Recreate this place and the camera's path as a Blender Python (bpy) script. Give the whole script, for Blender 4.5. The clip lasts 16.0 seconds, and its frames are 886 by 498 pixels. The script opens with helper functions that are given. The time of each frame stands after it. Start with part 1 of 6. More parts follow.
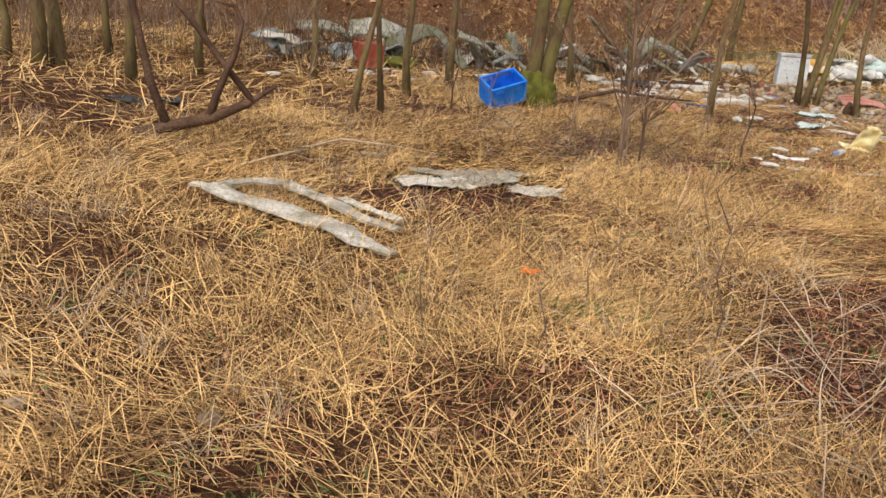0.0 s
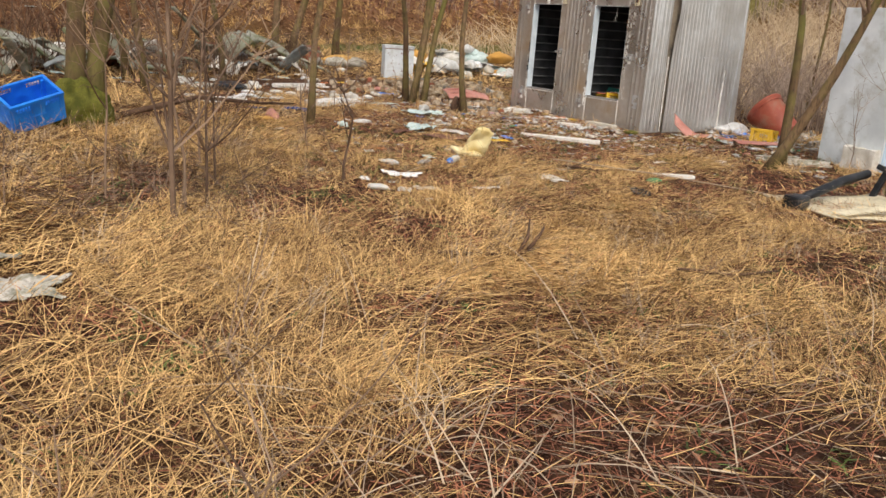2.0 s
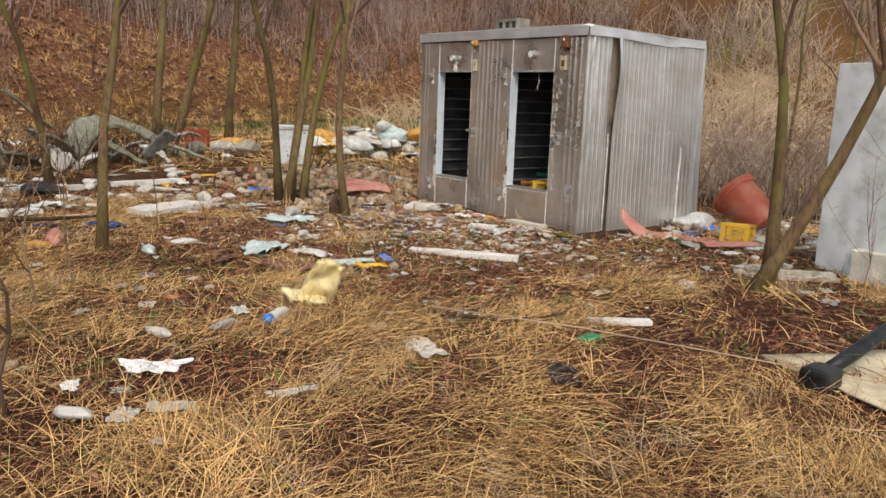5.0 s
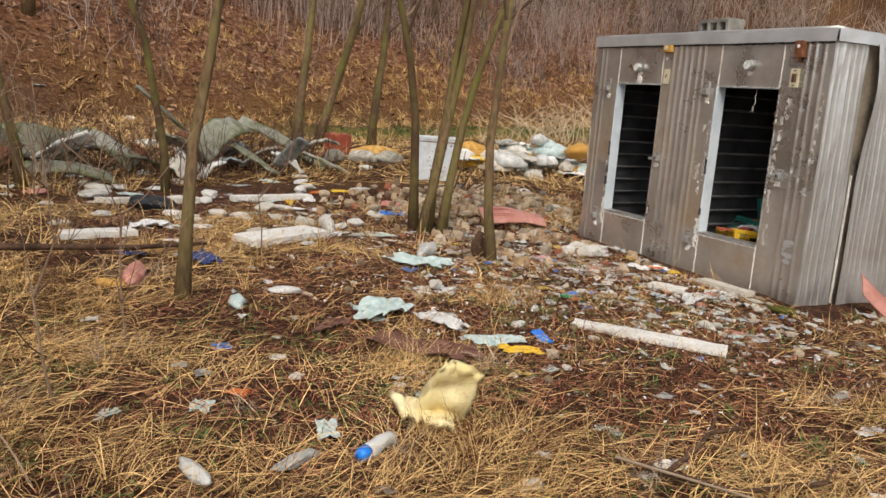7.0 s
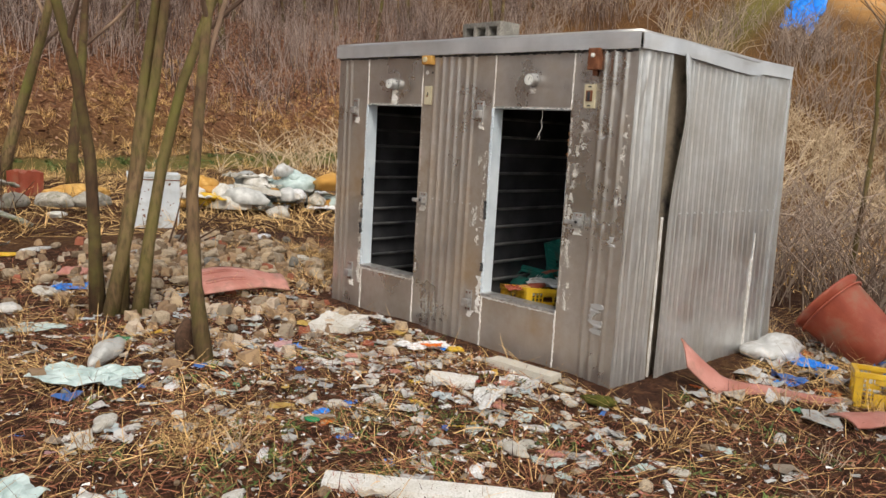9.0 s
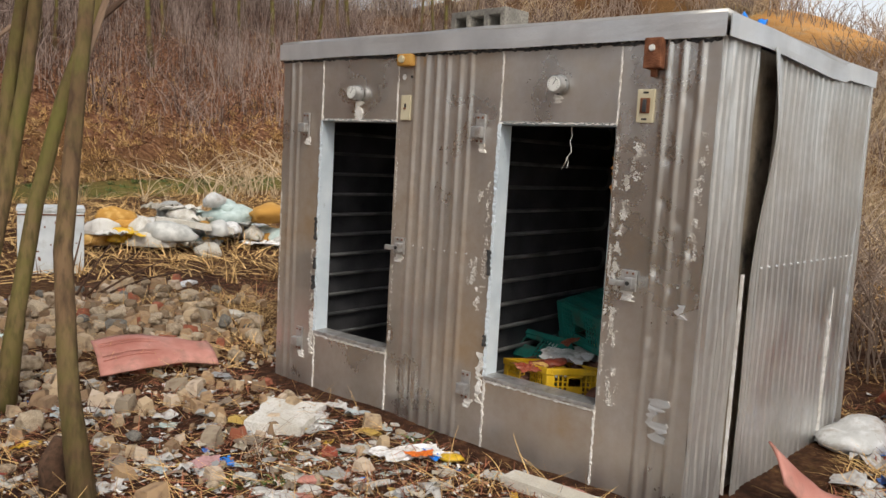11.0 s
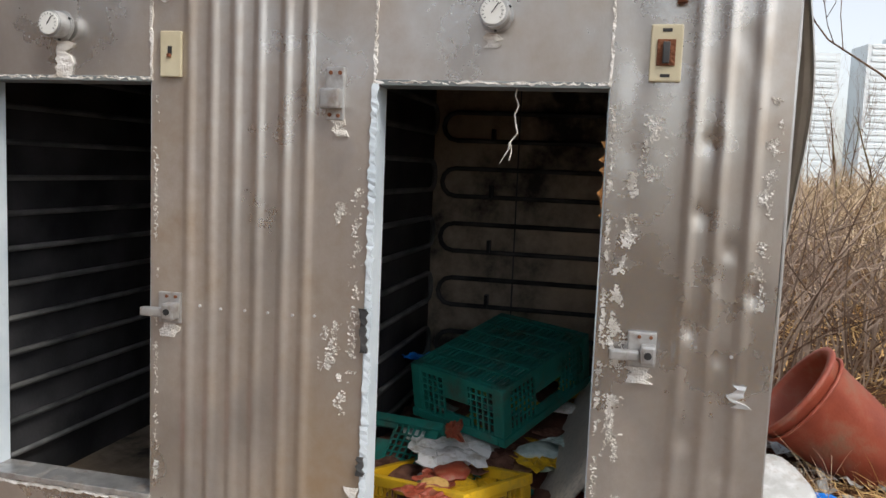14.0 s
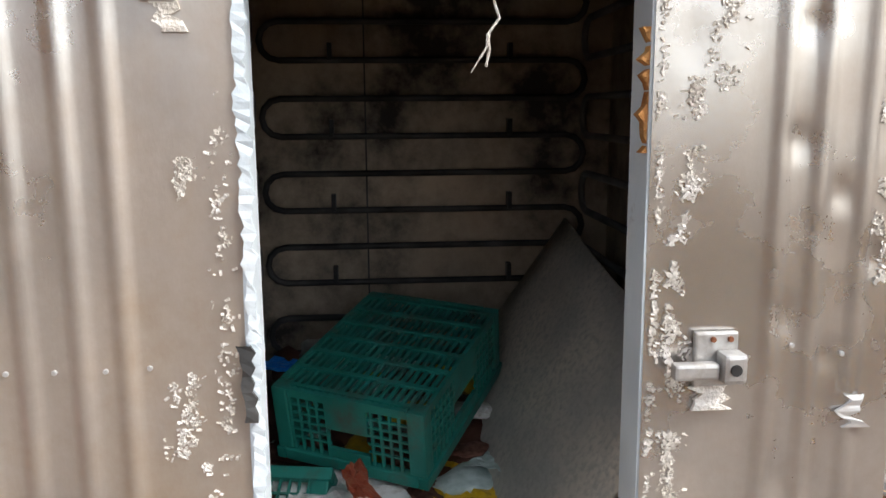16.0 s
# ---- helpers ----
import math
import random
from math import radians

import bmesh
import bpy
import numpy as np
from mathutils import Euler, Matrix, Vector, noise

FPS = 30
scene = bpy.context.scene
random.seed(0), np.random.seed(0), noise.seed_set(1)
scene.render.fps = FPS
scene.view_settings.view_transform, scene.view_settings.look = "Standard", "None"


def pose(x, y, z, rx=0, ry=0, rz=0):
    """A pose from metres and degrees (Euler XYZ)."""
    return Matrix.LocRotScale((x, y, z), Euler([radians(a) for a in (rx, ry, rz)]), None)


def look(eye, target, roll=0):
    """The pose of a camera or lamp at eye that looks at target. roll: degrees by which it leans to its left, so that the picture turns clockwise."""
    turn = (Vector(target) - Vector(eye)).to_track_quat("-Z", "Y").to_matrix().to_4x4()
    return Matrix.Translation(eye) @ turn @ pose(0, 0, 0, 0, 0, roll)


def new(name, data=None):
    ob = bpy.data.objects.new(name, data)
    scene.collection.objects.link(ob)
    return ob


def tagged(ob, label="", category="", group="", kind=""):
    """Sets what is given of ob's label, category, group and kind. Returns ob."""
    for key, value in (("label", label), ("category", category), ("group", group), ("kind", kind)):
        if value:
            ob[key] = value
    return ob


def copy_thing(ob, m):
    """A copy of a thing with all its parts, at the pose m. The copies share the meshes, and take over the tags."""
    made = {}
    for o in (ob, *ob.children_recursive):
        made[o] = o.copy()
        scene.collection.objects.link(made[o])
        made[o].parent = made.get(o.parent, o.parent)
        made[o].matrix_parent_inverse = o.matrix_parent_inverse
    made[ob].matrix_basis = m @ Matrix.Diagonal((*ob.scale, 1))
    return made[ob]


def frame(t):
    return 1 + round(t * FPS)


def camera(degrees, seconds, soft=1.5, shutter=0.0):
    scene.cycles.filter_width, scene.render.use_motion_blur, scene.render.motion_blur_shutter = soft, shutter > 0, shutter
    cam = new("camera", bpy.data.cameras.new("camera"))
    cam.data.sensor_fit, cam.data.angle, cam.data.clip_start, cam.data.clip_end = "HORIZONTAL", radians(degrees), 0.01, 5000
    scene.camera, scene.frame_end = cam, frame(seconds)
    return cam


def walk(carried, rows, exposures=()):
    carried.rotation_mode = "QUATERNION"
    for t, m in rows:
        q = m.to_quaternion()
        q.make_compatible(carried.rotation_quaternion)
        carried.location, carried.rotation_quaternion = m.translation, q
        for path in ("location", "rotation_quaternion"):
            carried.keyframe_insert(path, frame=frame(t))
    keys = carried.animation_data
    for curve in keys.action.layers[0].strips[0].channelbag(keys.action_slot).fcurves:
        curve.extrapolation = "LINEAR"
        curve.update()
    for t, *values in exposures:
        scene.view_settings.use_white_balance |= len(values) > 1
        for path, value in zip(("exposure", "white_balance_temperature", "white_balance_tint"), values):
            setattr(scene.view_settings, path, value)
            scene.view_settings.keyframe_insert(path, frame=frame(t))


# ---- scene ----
cam = camera(58.0, 16.0)
METRES, EYE, TILT, LEAN, TURN = 13.9, 1.5, 0.0, 0.0, -11.2
ROWS = [
    (0.0, 0.0, 0.0, 0.0, 1.26, -16.98, -4.15),
    (0.5, 0.022, 0.0343, -0.0002, -5.16, -16.72, -4.61),
    (1.0, 0.0345, 0.0722, -0.0015, -12.54, -14.82, -5.32),
    (1.5, 0.0458, 0.1073, -0.0017, -18.53, -16.12, -5.11),
    (2.0, 0.066, 0.1416, -0.0001, -24.71, -15.59, -3.95),
    (2.5, 0.0868, 0.1723, -0.0007, -32.82, -13.13, -3.91),
    (3.0, 0.1117, 0.1999, 0.0027, -38.45, -12.69, -3.15),
    (3.5, 0.1427, 0.2226, 0.0036, -34.79, -12.53, -1.85),
    (4.0, 0.1712, 0.2519, 0.0021, -35.2, -11.06, -2.22),
    (4.5, 0.1953, 0.2809, 0.0059, -35.27, -11.02, -2.14),
    (5.0, 0.2159, 0.3079, 0.0082, -27.87, -10.69, -2.13),
    (7.5, 0.2734, 0.4663, 0.0146, -17.01, -10.93, -4.15),
    (8.0, 0.2895, 0.4988, 0.014, -17.78, -10.85, -3.77),
    (8.5, 0.3121, 0.5286, 0.0169, -27.99, -9.78, -3.19),
    (9.0, 0.3328, 0.5588, 0.0184, -34.43, -8.31, -3.26),
    (11.5, 0.3899, 0.6827, 0.0179, -38.87, -6.39, -3.14),
    (12.0, 0.398, 0.7046, 0.0189, -37.77, -6.35, -3.07),
    (12.5, 0.4038, 0.7314, 0.0175, -37.65, -5.11, -3.17),
    (13.0, 0.412, 0.7528, 0.0153, -39.12, -5.56, -2.71),
    (13.5, 0.4245, 0.7737, 0.0157, -48.7, -5.4, -2.3),
    (14.0, 0.437, 0.7934, 0.0151, -64.95, -5.73, -2.32),
    (14.5, 0.4464, 0.8117, 0.0167, -74.16, -5.81, -0.99),
    (15.0, 0.4605, 0.8226, 0.0145, -77.22, -7.02, -0.02),
    (15.5, 0.479, 0.8342, 0.0146, -78.56, -7.51, 0.42),
    (16.0, 0.4928, 0.8433, 0.0123, -83.32, -9.84, 0.39),
]
walk(cam, [(t, pose(0, 0, EYE, TILT, LEAN, TURN) @ pose(METRES * x, METRES * y, METRES * z, 90 + pitch, roll, yaw)) for t, x, y, z, yaw, pitch, roll in ROWS],
     exposures=((0.0, 0.58, 7000, 12), (3.5, 0.55, 6900, 11), (5.0, 0.45, 6900, 11), (9.0, 0.5, 6900, 10), (11.5, 0.38, 6800, 10), (12.5, 0.45, 6700, 10), (14.5, 0.74, 6500, 10), (16.0, 1.28, 6500, 10)))

# ---- world, sun, exposure ----
world = bpy.data.worlds.new("overcast")
scene.world = world
world.use_nodes = True
wn = world.node_tree
sky = wn.nodes.new("ShaderNodeTexSky")
sky.sky_type = "NISHITA"
sky.sun_disc = False
sky.sun_elevation, sky.sun_rotation = radians(48), radians(215)
sky.air_density, sky.dust_density, sky.ozone_density = 1.0, 2.0, 1.0
haze = wn.nodes.new("ShaderNodeHueSaturation")
haze.inputs["Saturation"].default_value = 0.35
wn.links.new(sky.outputs[0], haze.inputs["Color"])
wn.links.new(haze.outputs[0], wn.nodes["Background"].inputs["Color"])
wn.nodes["Background"].inputs["Strength"].default_value = 0.15
sun_data = bpy.data.lights.new("sun", "SUN")
sun_data.energy, sun_data.angle, sun_data.color = 1.1, radians(14), (1.0, 0.95, 0.87)
sun = new("sun", sun_data)
sun.matrix_world = look((-20, -28, 40), (0, 0, 0))

# ---- materials ----


def mat(name, a, b, c=None, rough=0.8, metal=0.0, scale=8.0, fine=60.0, bump=0.25, mid=0.5, stretch=(1, 1, 1), spread=0.3, island=0.0, rand=0.0, spec=0.3, dirt=None, dirt_scale=3.0, dirt_at=0.55, dirt_soft=0.12):
    """Two scales of noise between colours a and b, a darker or lighter grain c, optional dirt patches, bump."""
    m = bpy.data.materials.new(name)
    m.use_nodes = True
    n, l = m.node_tree.nodes, m.node_tree.links
    bs = n["Principled BSDF"]
    bs.inputs["Roughness"].default_value = rough
    bs.inputs["Metallic"].default_value = metal
    bs.inputs["Specular IOR Level"].default_value = spec
    tc = n.new("ShaderNodeTexCoord")
    mp = n.new("ShaderNodeMapping")
    mp.inputs["Scale"].default_value = stretch
    l.new(tc.outputs["Object"], mp.inputs["Vector"])
    n1 = n.new("ShaderNodeTexNoise")
    n1.inputs["Scale"].default_value = scale
    n1.inputs["Detail"].default_value = 5
    l.new(mp.outputs[0], n1.inputs["Vector"])
    n2 = n.new("ShaderNodeTexNoise")
    n2.inputs["Scale"].default_value = fine
    n2.inputs["Detail"].default_value = 3
    l.new(mp.outputs[0], n2.inputs["Vector"])
    r1 = n.new("ShaderNodeValToRGB")
    r1.color_ramp.elements[0].position, r1.color_ramp.elements[1].position = mid - spread / 2, mid + spread / 2
    r1.color_ramp.elements[0].color, r1.color_ramp.elements[1].color = (*a, 1), (*b, 1)
    fac = n1.outputs["Fac"]
    for kind, amount in (("island", island), ("rand", rand)):
        if amount:
            src = n.new("ShaderNodeNewGeometry").outputs["Random Per Island"] if kind == "island" else n.new("ShaderNodeObjectInfo").outputs["Random"]
            sub = n.new("ShaderNodeMath")
            sub.operation = "MULTIPLY_ADD"
            sub.inputs[1].default_value, sub.inputs[2].default_value = amount, -amount / 2
            l.new(src, sub.inputs[0])
            add = n.new("ShaderNodeMath")
            add.operation = "ADD"
            l.new(fac, add.inputs[0])
            l.new(sub.outputs[0], add.inputs[1])
            fac = add.outputs[0]
    l.new(fac, r1.inputs["Fac"])
    out = r1.outputs["Color"]
    if c:
        r2 = n.new("ShaderNodeMath")
        r2.operation = "MULTIPLY_ADD"
        r2.use_clamp = True
        r2.inputs[1].default_value, r2.inputs[2].default_value = 3.0, -1.3
        l.new(n2.outputs["Fac"], r2.inputs[0])
        mx = n.new("ShaderNodeMix")
        mx.data_type = "RGBA"
        l.new(r2.outputs[0], mx.inputs["Factor"])
        l.new(out, mx.inputs["A"])
        mx.inputs["B"].default_value = (*c, 1)
        out = mx.outputs["Result"]
    if dirt:
        n3 = n.new("ShaderNodeTexNoise")
        n3.inputs["Scale"].default_value = dirt_scale
        n3.inputs["Detail"].default_value = 8
        n3.inputs["Roughness"].default_value = 0.65
        l.new(tc.outputs["Object"], n3.inputs["Vector"])
        r3 = n.new("ShaderNodeMapRange")
        r3.inputs["From Min"].default_value, r3.inputs["From Max"].default_value = dirt_at - dirt_soft, dirt_at + dirt_soft
        l.new(n3.outputs["Fac"], r3.inputs["Value"])
        mx = n.new("ShaderNodeMix")
        mx.data_type = "RGBA"
        l.new(r3.outputs[0], mx.inputs["Factor"])
        l.new(out, mx.inputs["A"])
        mx.inputs["B"].default_value = (*dirt, 1)
        out = mx.outputs["Result"]
        if metal > 0.3:
            mm = n.new("ShaderNodeMath")
            mm.operation = "MULTIPLY_ADD"
            mm.inputs[1].default_value, mm.inputs[2].default_value = -metal * 0.75, metal
            l.new(r3.outputs[0], mm.inputs[0])
            l.new(mm.outputs[0], bs.inputs["Metallic"])
            rr = n.new("ShaderNodeMath")
            rr.operation = "MULTIPLY_ADD"
            rr.inputs[1].default_value, rr.inputs[2].default_value = 0.25, rough
            l.new(r3.outputs[0], rr.inputs[0])
            l.new(rr.outputs[0], bs.inputs["Roughness"])
    l.new(out, bs.inputs["Base Color"])
    if bump:
        bp = n.new("ShaderNodeBump")
        bp.inputs["Strength"].default_value = bump
        bp.inputs["Distance"].default_value = 0.01
        l.new(n2.outputs["Fac"], bp.inputs["Height"])
        l.new(bp.outputs[0], bs.inputs["Normal"])
    return m


M_STRAW = mat("dry_straw", (0.08, 0.028, 0.008), (0.92, 0.60, 0.255), rough=0.7, scale=1.1, fine=30, bump=0, spread=0.8, island=0.9)
M_PALE = mat("pale_stalk", (0.17, 0.11, 0.075), (0.60, 0.47, 0.33), rough=0.7, scale=2, fine=30, bump=0, island=0.5, spread=0.6)
M_LITTER = mat("needle_litter", (0.030, 0.009, 0.006), (0.46, 0.18, 0.10), rough=0.8, scale=2, bump=0, island=0.8, spread=0.6)
M_LEAF = mat("fallen_leaf", (0.06, 0.022, 0.012), (0.46, 0.27, 0.16), rough=0.8, scale=2, bump=0, island=0.9, spread=0.7)
M_GREEN = mat("weed_leaf", (0.045, 0.08, 0.018), (0.15, 0.20, 0.055), rough=0.6, scale=3, bump=0, island=0.5)
M_MOSS = mat("moss", (0.07, 0.075, 0.01), (0.19, 0.18, 0.03), (0.05, 0.05, 0.01), rough=0.95, scale=9, fine=120, bump=0.8)
M_BARK = mat("bark", (0.085, 0.048, 0.024), (0.22, 0.14, 0.075), (0.05, 0.03, 0.018), scale=3, fine=40, stretch=(1, 1, 0.25), bump=0.9, rough=0.9, rand=0.3, dirt=(0.15, 0.14, 0.035), dirt_scale=1.6, dirt_at=0.54)
M_TWIG = mat("twig_bark", (0.10, 0.06, 0.04), (0.27, 0.18, 0.12), rough=0.85, scale=2, fine=50, bump=0, rand=0.4, island=0.4)
M_FARTWIG = mat("woods_twig", (0.07, 0.042, 0.032), (0.42, 0.32, 0.27), rough=0.9, scale=0.3, bump=0, island=0.6)
M_DEAD = mat("dead_branch", (0.06, 0.03, 0.018), (0.16, 0.09, 0.055), (0.04, 0.025, 0.015), rough=0.9, scale=4, fine=50, bump=0.6)
M_ALU = mat("weathered_aluminium", (0.60, 0.60, 0.59), (0.78, 0.78, 0.77), rough=0.30, metal=0.9, scale=2.5, fine=90, stretch=(1, 1, 0.2), bump=0.06, spec=0.5, dirt=(0.30, 0.27, 0.23), dirt_scale=1.6, dirt_at=0.58, dirt_soft=0.2)
M_FRONT = mat("stained_aluminium", (0.47, 0.45, 0.425), (0.64, 0.62, 0.595), rough=0.26, metal=0.88, scale=2.2, fine=140, stretch=(1, 1, 0.45), bump=0.03, spec=0.5, dirt=(0.33, 0.235, 0.15), dirt_scale=1.3, dirt_at=0.56, dirt_soft=0.15)
M_TRIM = mat("bare_trim", (0.60, 0.61, 0.62), (0.76, 0.77, 0.78), rough=0.4, metal=0.7, scale=4, fine=80, bump=0.08, spec=0.5)
M_INNER = mat("sooty_lining", (0.34, 0.27, 0.20), (0.66, 0.55, 0.42), rough=0.42, metal=0.35, scale=2.2, fine=60, bump=0.15, dirt=(0.05, 0.045, 0.042), dirt_scale=2.2, dirt_at=0.53)
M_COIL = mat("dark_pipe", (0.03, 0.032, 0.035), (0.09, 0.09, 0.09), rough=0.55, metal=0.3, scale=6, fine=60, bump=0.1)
# dark of the interior put into a near-black colour for side walls and ceiling
M_SHADE = mat("shaded_black_lining", (0.016, 0.018, 0.022), (0.07, 0.07, 0.075), rough=0.6, scale=3, fine=60, bump=0.15)
# light on the side pipes put into a paler grey than the back ones
M_PIPE = mat("lit_grey_pipe", (0.09, 0.095, 0.10), (0.24, 0.24, 0.24), rough=0.5, metal=0.3, scale=5, fine=60, bump=0.1)
M_FILM = mat("bluish_white_film", (0.58, 0.66, 0.72), (0.70, 0.77, 0.82), rough=0.5, scale=6, fine=90, bump=0.1, dirt=(0.32, 0.34, 0.34), dirt_scale=7, dirt_at=0.68, dirt_soft=0.05)
M_SEAL = mat("peeling_sealant", (0.62, 0.58, 0.52), (0.85, 0.83, 0.80), rough=0.8, scale=14, fine=160, bump=0.6)
M_FOAM = mat("aged_foam_board", (0.60, 0.56, 0.48), (0.82, 0.80, 0.76), (0.50, 0.47, 0.40), rough=0.9, scale=6, fine=110, bump=0.7, rand=0.5)
M_YFOAM = mat("yellowed_foam", (0.74, 0.60, 0.28), (0.86, 0.76, 0.46), rough=0.9, scale=6, fine=120, bump=0.7)
M_BROKEN = mat("burnt_orange_foam", (0.30, 0.11, 0.03), (0.60, 0.32, 0.12), rough=0.95, scale=20, fine=120, bump=0.8)
M_BAG = mat("dirty_white_plastic", (0.55, 0.55, 0.53), (0.82, 0.82, 0.82), rough=0.42, scale=7, fine=60, bump=0.2, rand=0.5, dirt=(0.33, 0.27, 0.20), dirt_scale=6, dirt_at=0.62, spec=0.5)
M_GREYBAG = mat("grey_clear_plastic", (0.33, 0.33, 0.31), (0.58, 0.58, 0.55), rough=0.35, scale=6, bump=0.2, rand=0.5, spec=0.5)
M_TEALBAG = mat("pale_teal_plastic", (0.36, 0.47, 0.45), (0.58, 0.68, 0.66), rough=0.4, scale=6, bump=0.2, spec=0.5)
M_BROWN = mat("brown_wet_cloth", (0.09, 0.035, 0.025), (0.22, 0.11, 0.08), rough=0.8, scale=6, fine=90, bump=0.4)
M_BLUE = mat("blue_plastic", (0.004, 0.16, 0.66), (0.008, 0.27, 0.86), rough=0.4, scale=5, bump=0.05, spec=0.5)
M_DENIM = mat("dark_blue_cloth", (0.02, 0.035, 0.11), (0.06, 0.09, 0.24), rough=0.9, scale=9, fine=200, bump=0.5)
M_YELLOW = mat("yellow_plastic", (0.62, 0.36, 0.01), (0.78, 0.50, 0.03), rough=0.45, scale=6, bump=0.08, spec=0.5, dirt=(0.35, 0.22, 0.06), dirt_scale=9, dirt_at=0.64)
M_TEAL = mat("dark_green_plastic", (0.008, 0.14, 0.115), (0.016, 0.21, 0.175), rough=0.5, scale=6, bump=0.08, spec=0.5, dirt=(0.07, 0.08, 0.06), dirt_scale=9, dirt_at=0.62)
M_GRNP = mat("bright_green_plastic", (0.01, 0.16, 0.06), (0.02, 0.30, 0.12), rough=0.4, scale=6, bump=0.1)
M_RED = mat("red_brown_plastic", (0.26, 0.05, 0.025), (0.38, 0.085, 0.045), rough=0.5, scale=5, fine=60, bump=0.12, spec=0.5, dirt=(0.26, 0.14, 0.09), dirt_scale=5, dirt_at=0.62)
M_PINK = mat("faded_pink_plastic", (0.44, 0.17, 0.13), (0.60, 0.29, 0.24), rough=0.6, scale=5, fine=80, bump=0.2, dirt=(0.28, 0.16, 0.12), dirt_scale=6, dirt_at=0.62)
M_WHITE = mat("chalky_white_paint", (0.58, 0.62, 0.64), (0.74, 0.78, 0.80), rough=0.6, scale=3, fine=70, bump=0.12, dirt=(0.42, 0.42, 0.38), dirt_scale=3.5, dirt_at=0.6)
M_BLUEW = mat("pale_blue_enamel", (0.45, 0.60, 0.74), (0.56, 0.70, 0.82), rough=0.45, scale=3, fine=70, bump=0.06, dirt=(0.44, 0.50, 0.54), dirt_scale=5, dirt_at=0.65)
M_GREY = mat("grey_plate", (0.14, 0.16, 0.16), (0.26, 0.28, 0.28), rough=0.5, scale=5, bump=0.15)
M_CONC = mat("mossy_concrete", (0.17, 0.16, 0.14), (0.33, 0.31, 0.27), (0.12, 0.11, 0.10), rough=0.95, scale=8, fine=90, bump=0.7)
M_STONE = mat("tan_stone", (0.24, 0.165, 0.10), (0.56, 0.45, 0.32), (0.20, 0.16, 0.12), rough=0.9, scale=5, fine=60, bump=0.6, rand=0.6)
M_BLACK = mat("black_rubber", (0.008, 0.009, 0.011), (0.028, 0.03, 0.034), rough=0.45, scale=8, bump=0.1)
M_CREAM = mat("cream_board", (0.58, 0.50, 0.34), (0.76, 0.69, 0.50), rough=0.75, scale=4, fine=80, bump=0.2, dirt=(0.36, 0.28, 0.18), dirt_scale=5, dirt_at=0.62)
M_PLANK = mat("greyed_plank", (0.34, 0.31, 0.26), (0.62, 0.58, 0.51), (0.28, 0.25, 0.20), rough=0.85, scale=5, fine=50, bump=0.4, rand=0.5, dirt=(0.16, 0.16, 0.09), dirt_scale=7, dirt_at=0.6)
M_ORANGE = mat("orange_scrap", (0.55, 0.11, 0.01), (0.75, 0.20, 0.03), rough=0.5, scale=20, bump=0.1)
M_OCHRE = mat("ochre_sacking", (0.52, 0.27, 0.06), (0.72, 0.45, 0.15), rough=0.8, scale=7, fine=120, bump=0.3, rand=0.4)
M_IVORY = mat("ivory_plate", (0.52, 0.46, 0.31), (0.62, 0.56, 0.40), rough=0.45, scale=10, bump=0.05)
M_RUST = mat("rusty_iron", (0.13, 0.045, 0.02), (0.25, 0.10, 0.05), rough=0.8, scale=20, fine=120, bump=0.5)
M_ZINC = mat("zinc_casting", (0.42, 0.42, 0.42), (0.58, 0.58, 0.57), rough=0.42, metal=0.75, scale=15, fine=90, bump=0.1, spec=0.5, dirt=(0.22, 0.17, 0.13), dirt_scale=14, dirt_at=0.62)
M_DIAL = mat("white_dial", (0.74, 0.74, 0.70), (0.82, 0.82, 0.79), rough=0.4, scale=20, bump=0)
M_INK = mat("black_ink", (0.02, 0.02, 0.02), (0.04, 0.04, 0.04), rough=0.6, scale=20, bump=0)
# distance haze is put into the base colour of tower walls and glass
M_TOWER = mat("haze_coloured_tower_wall", (0.76, 0.83, 0.86), (0.80, 0.86, 0.88), rough=0.9, scale=0.05, fine=1, bump=0)
M_TOWERG = mat("haze_coloured_tower_glass", (0.75, 0.82, 0.85), (0.78, 0.85, 0.87), rough=0.7, scale=0.05, fine=1, bump=0)


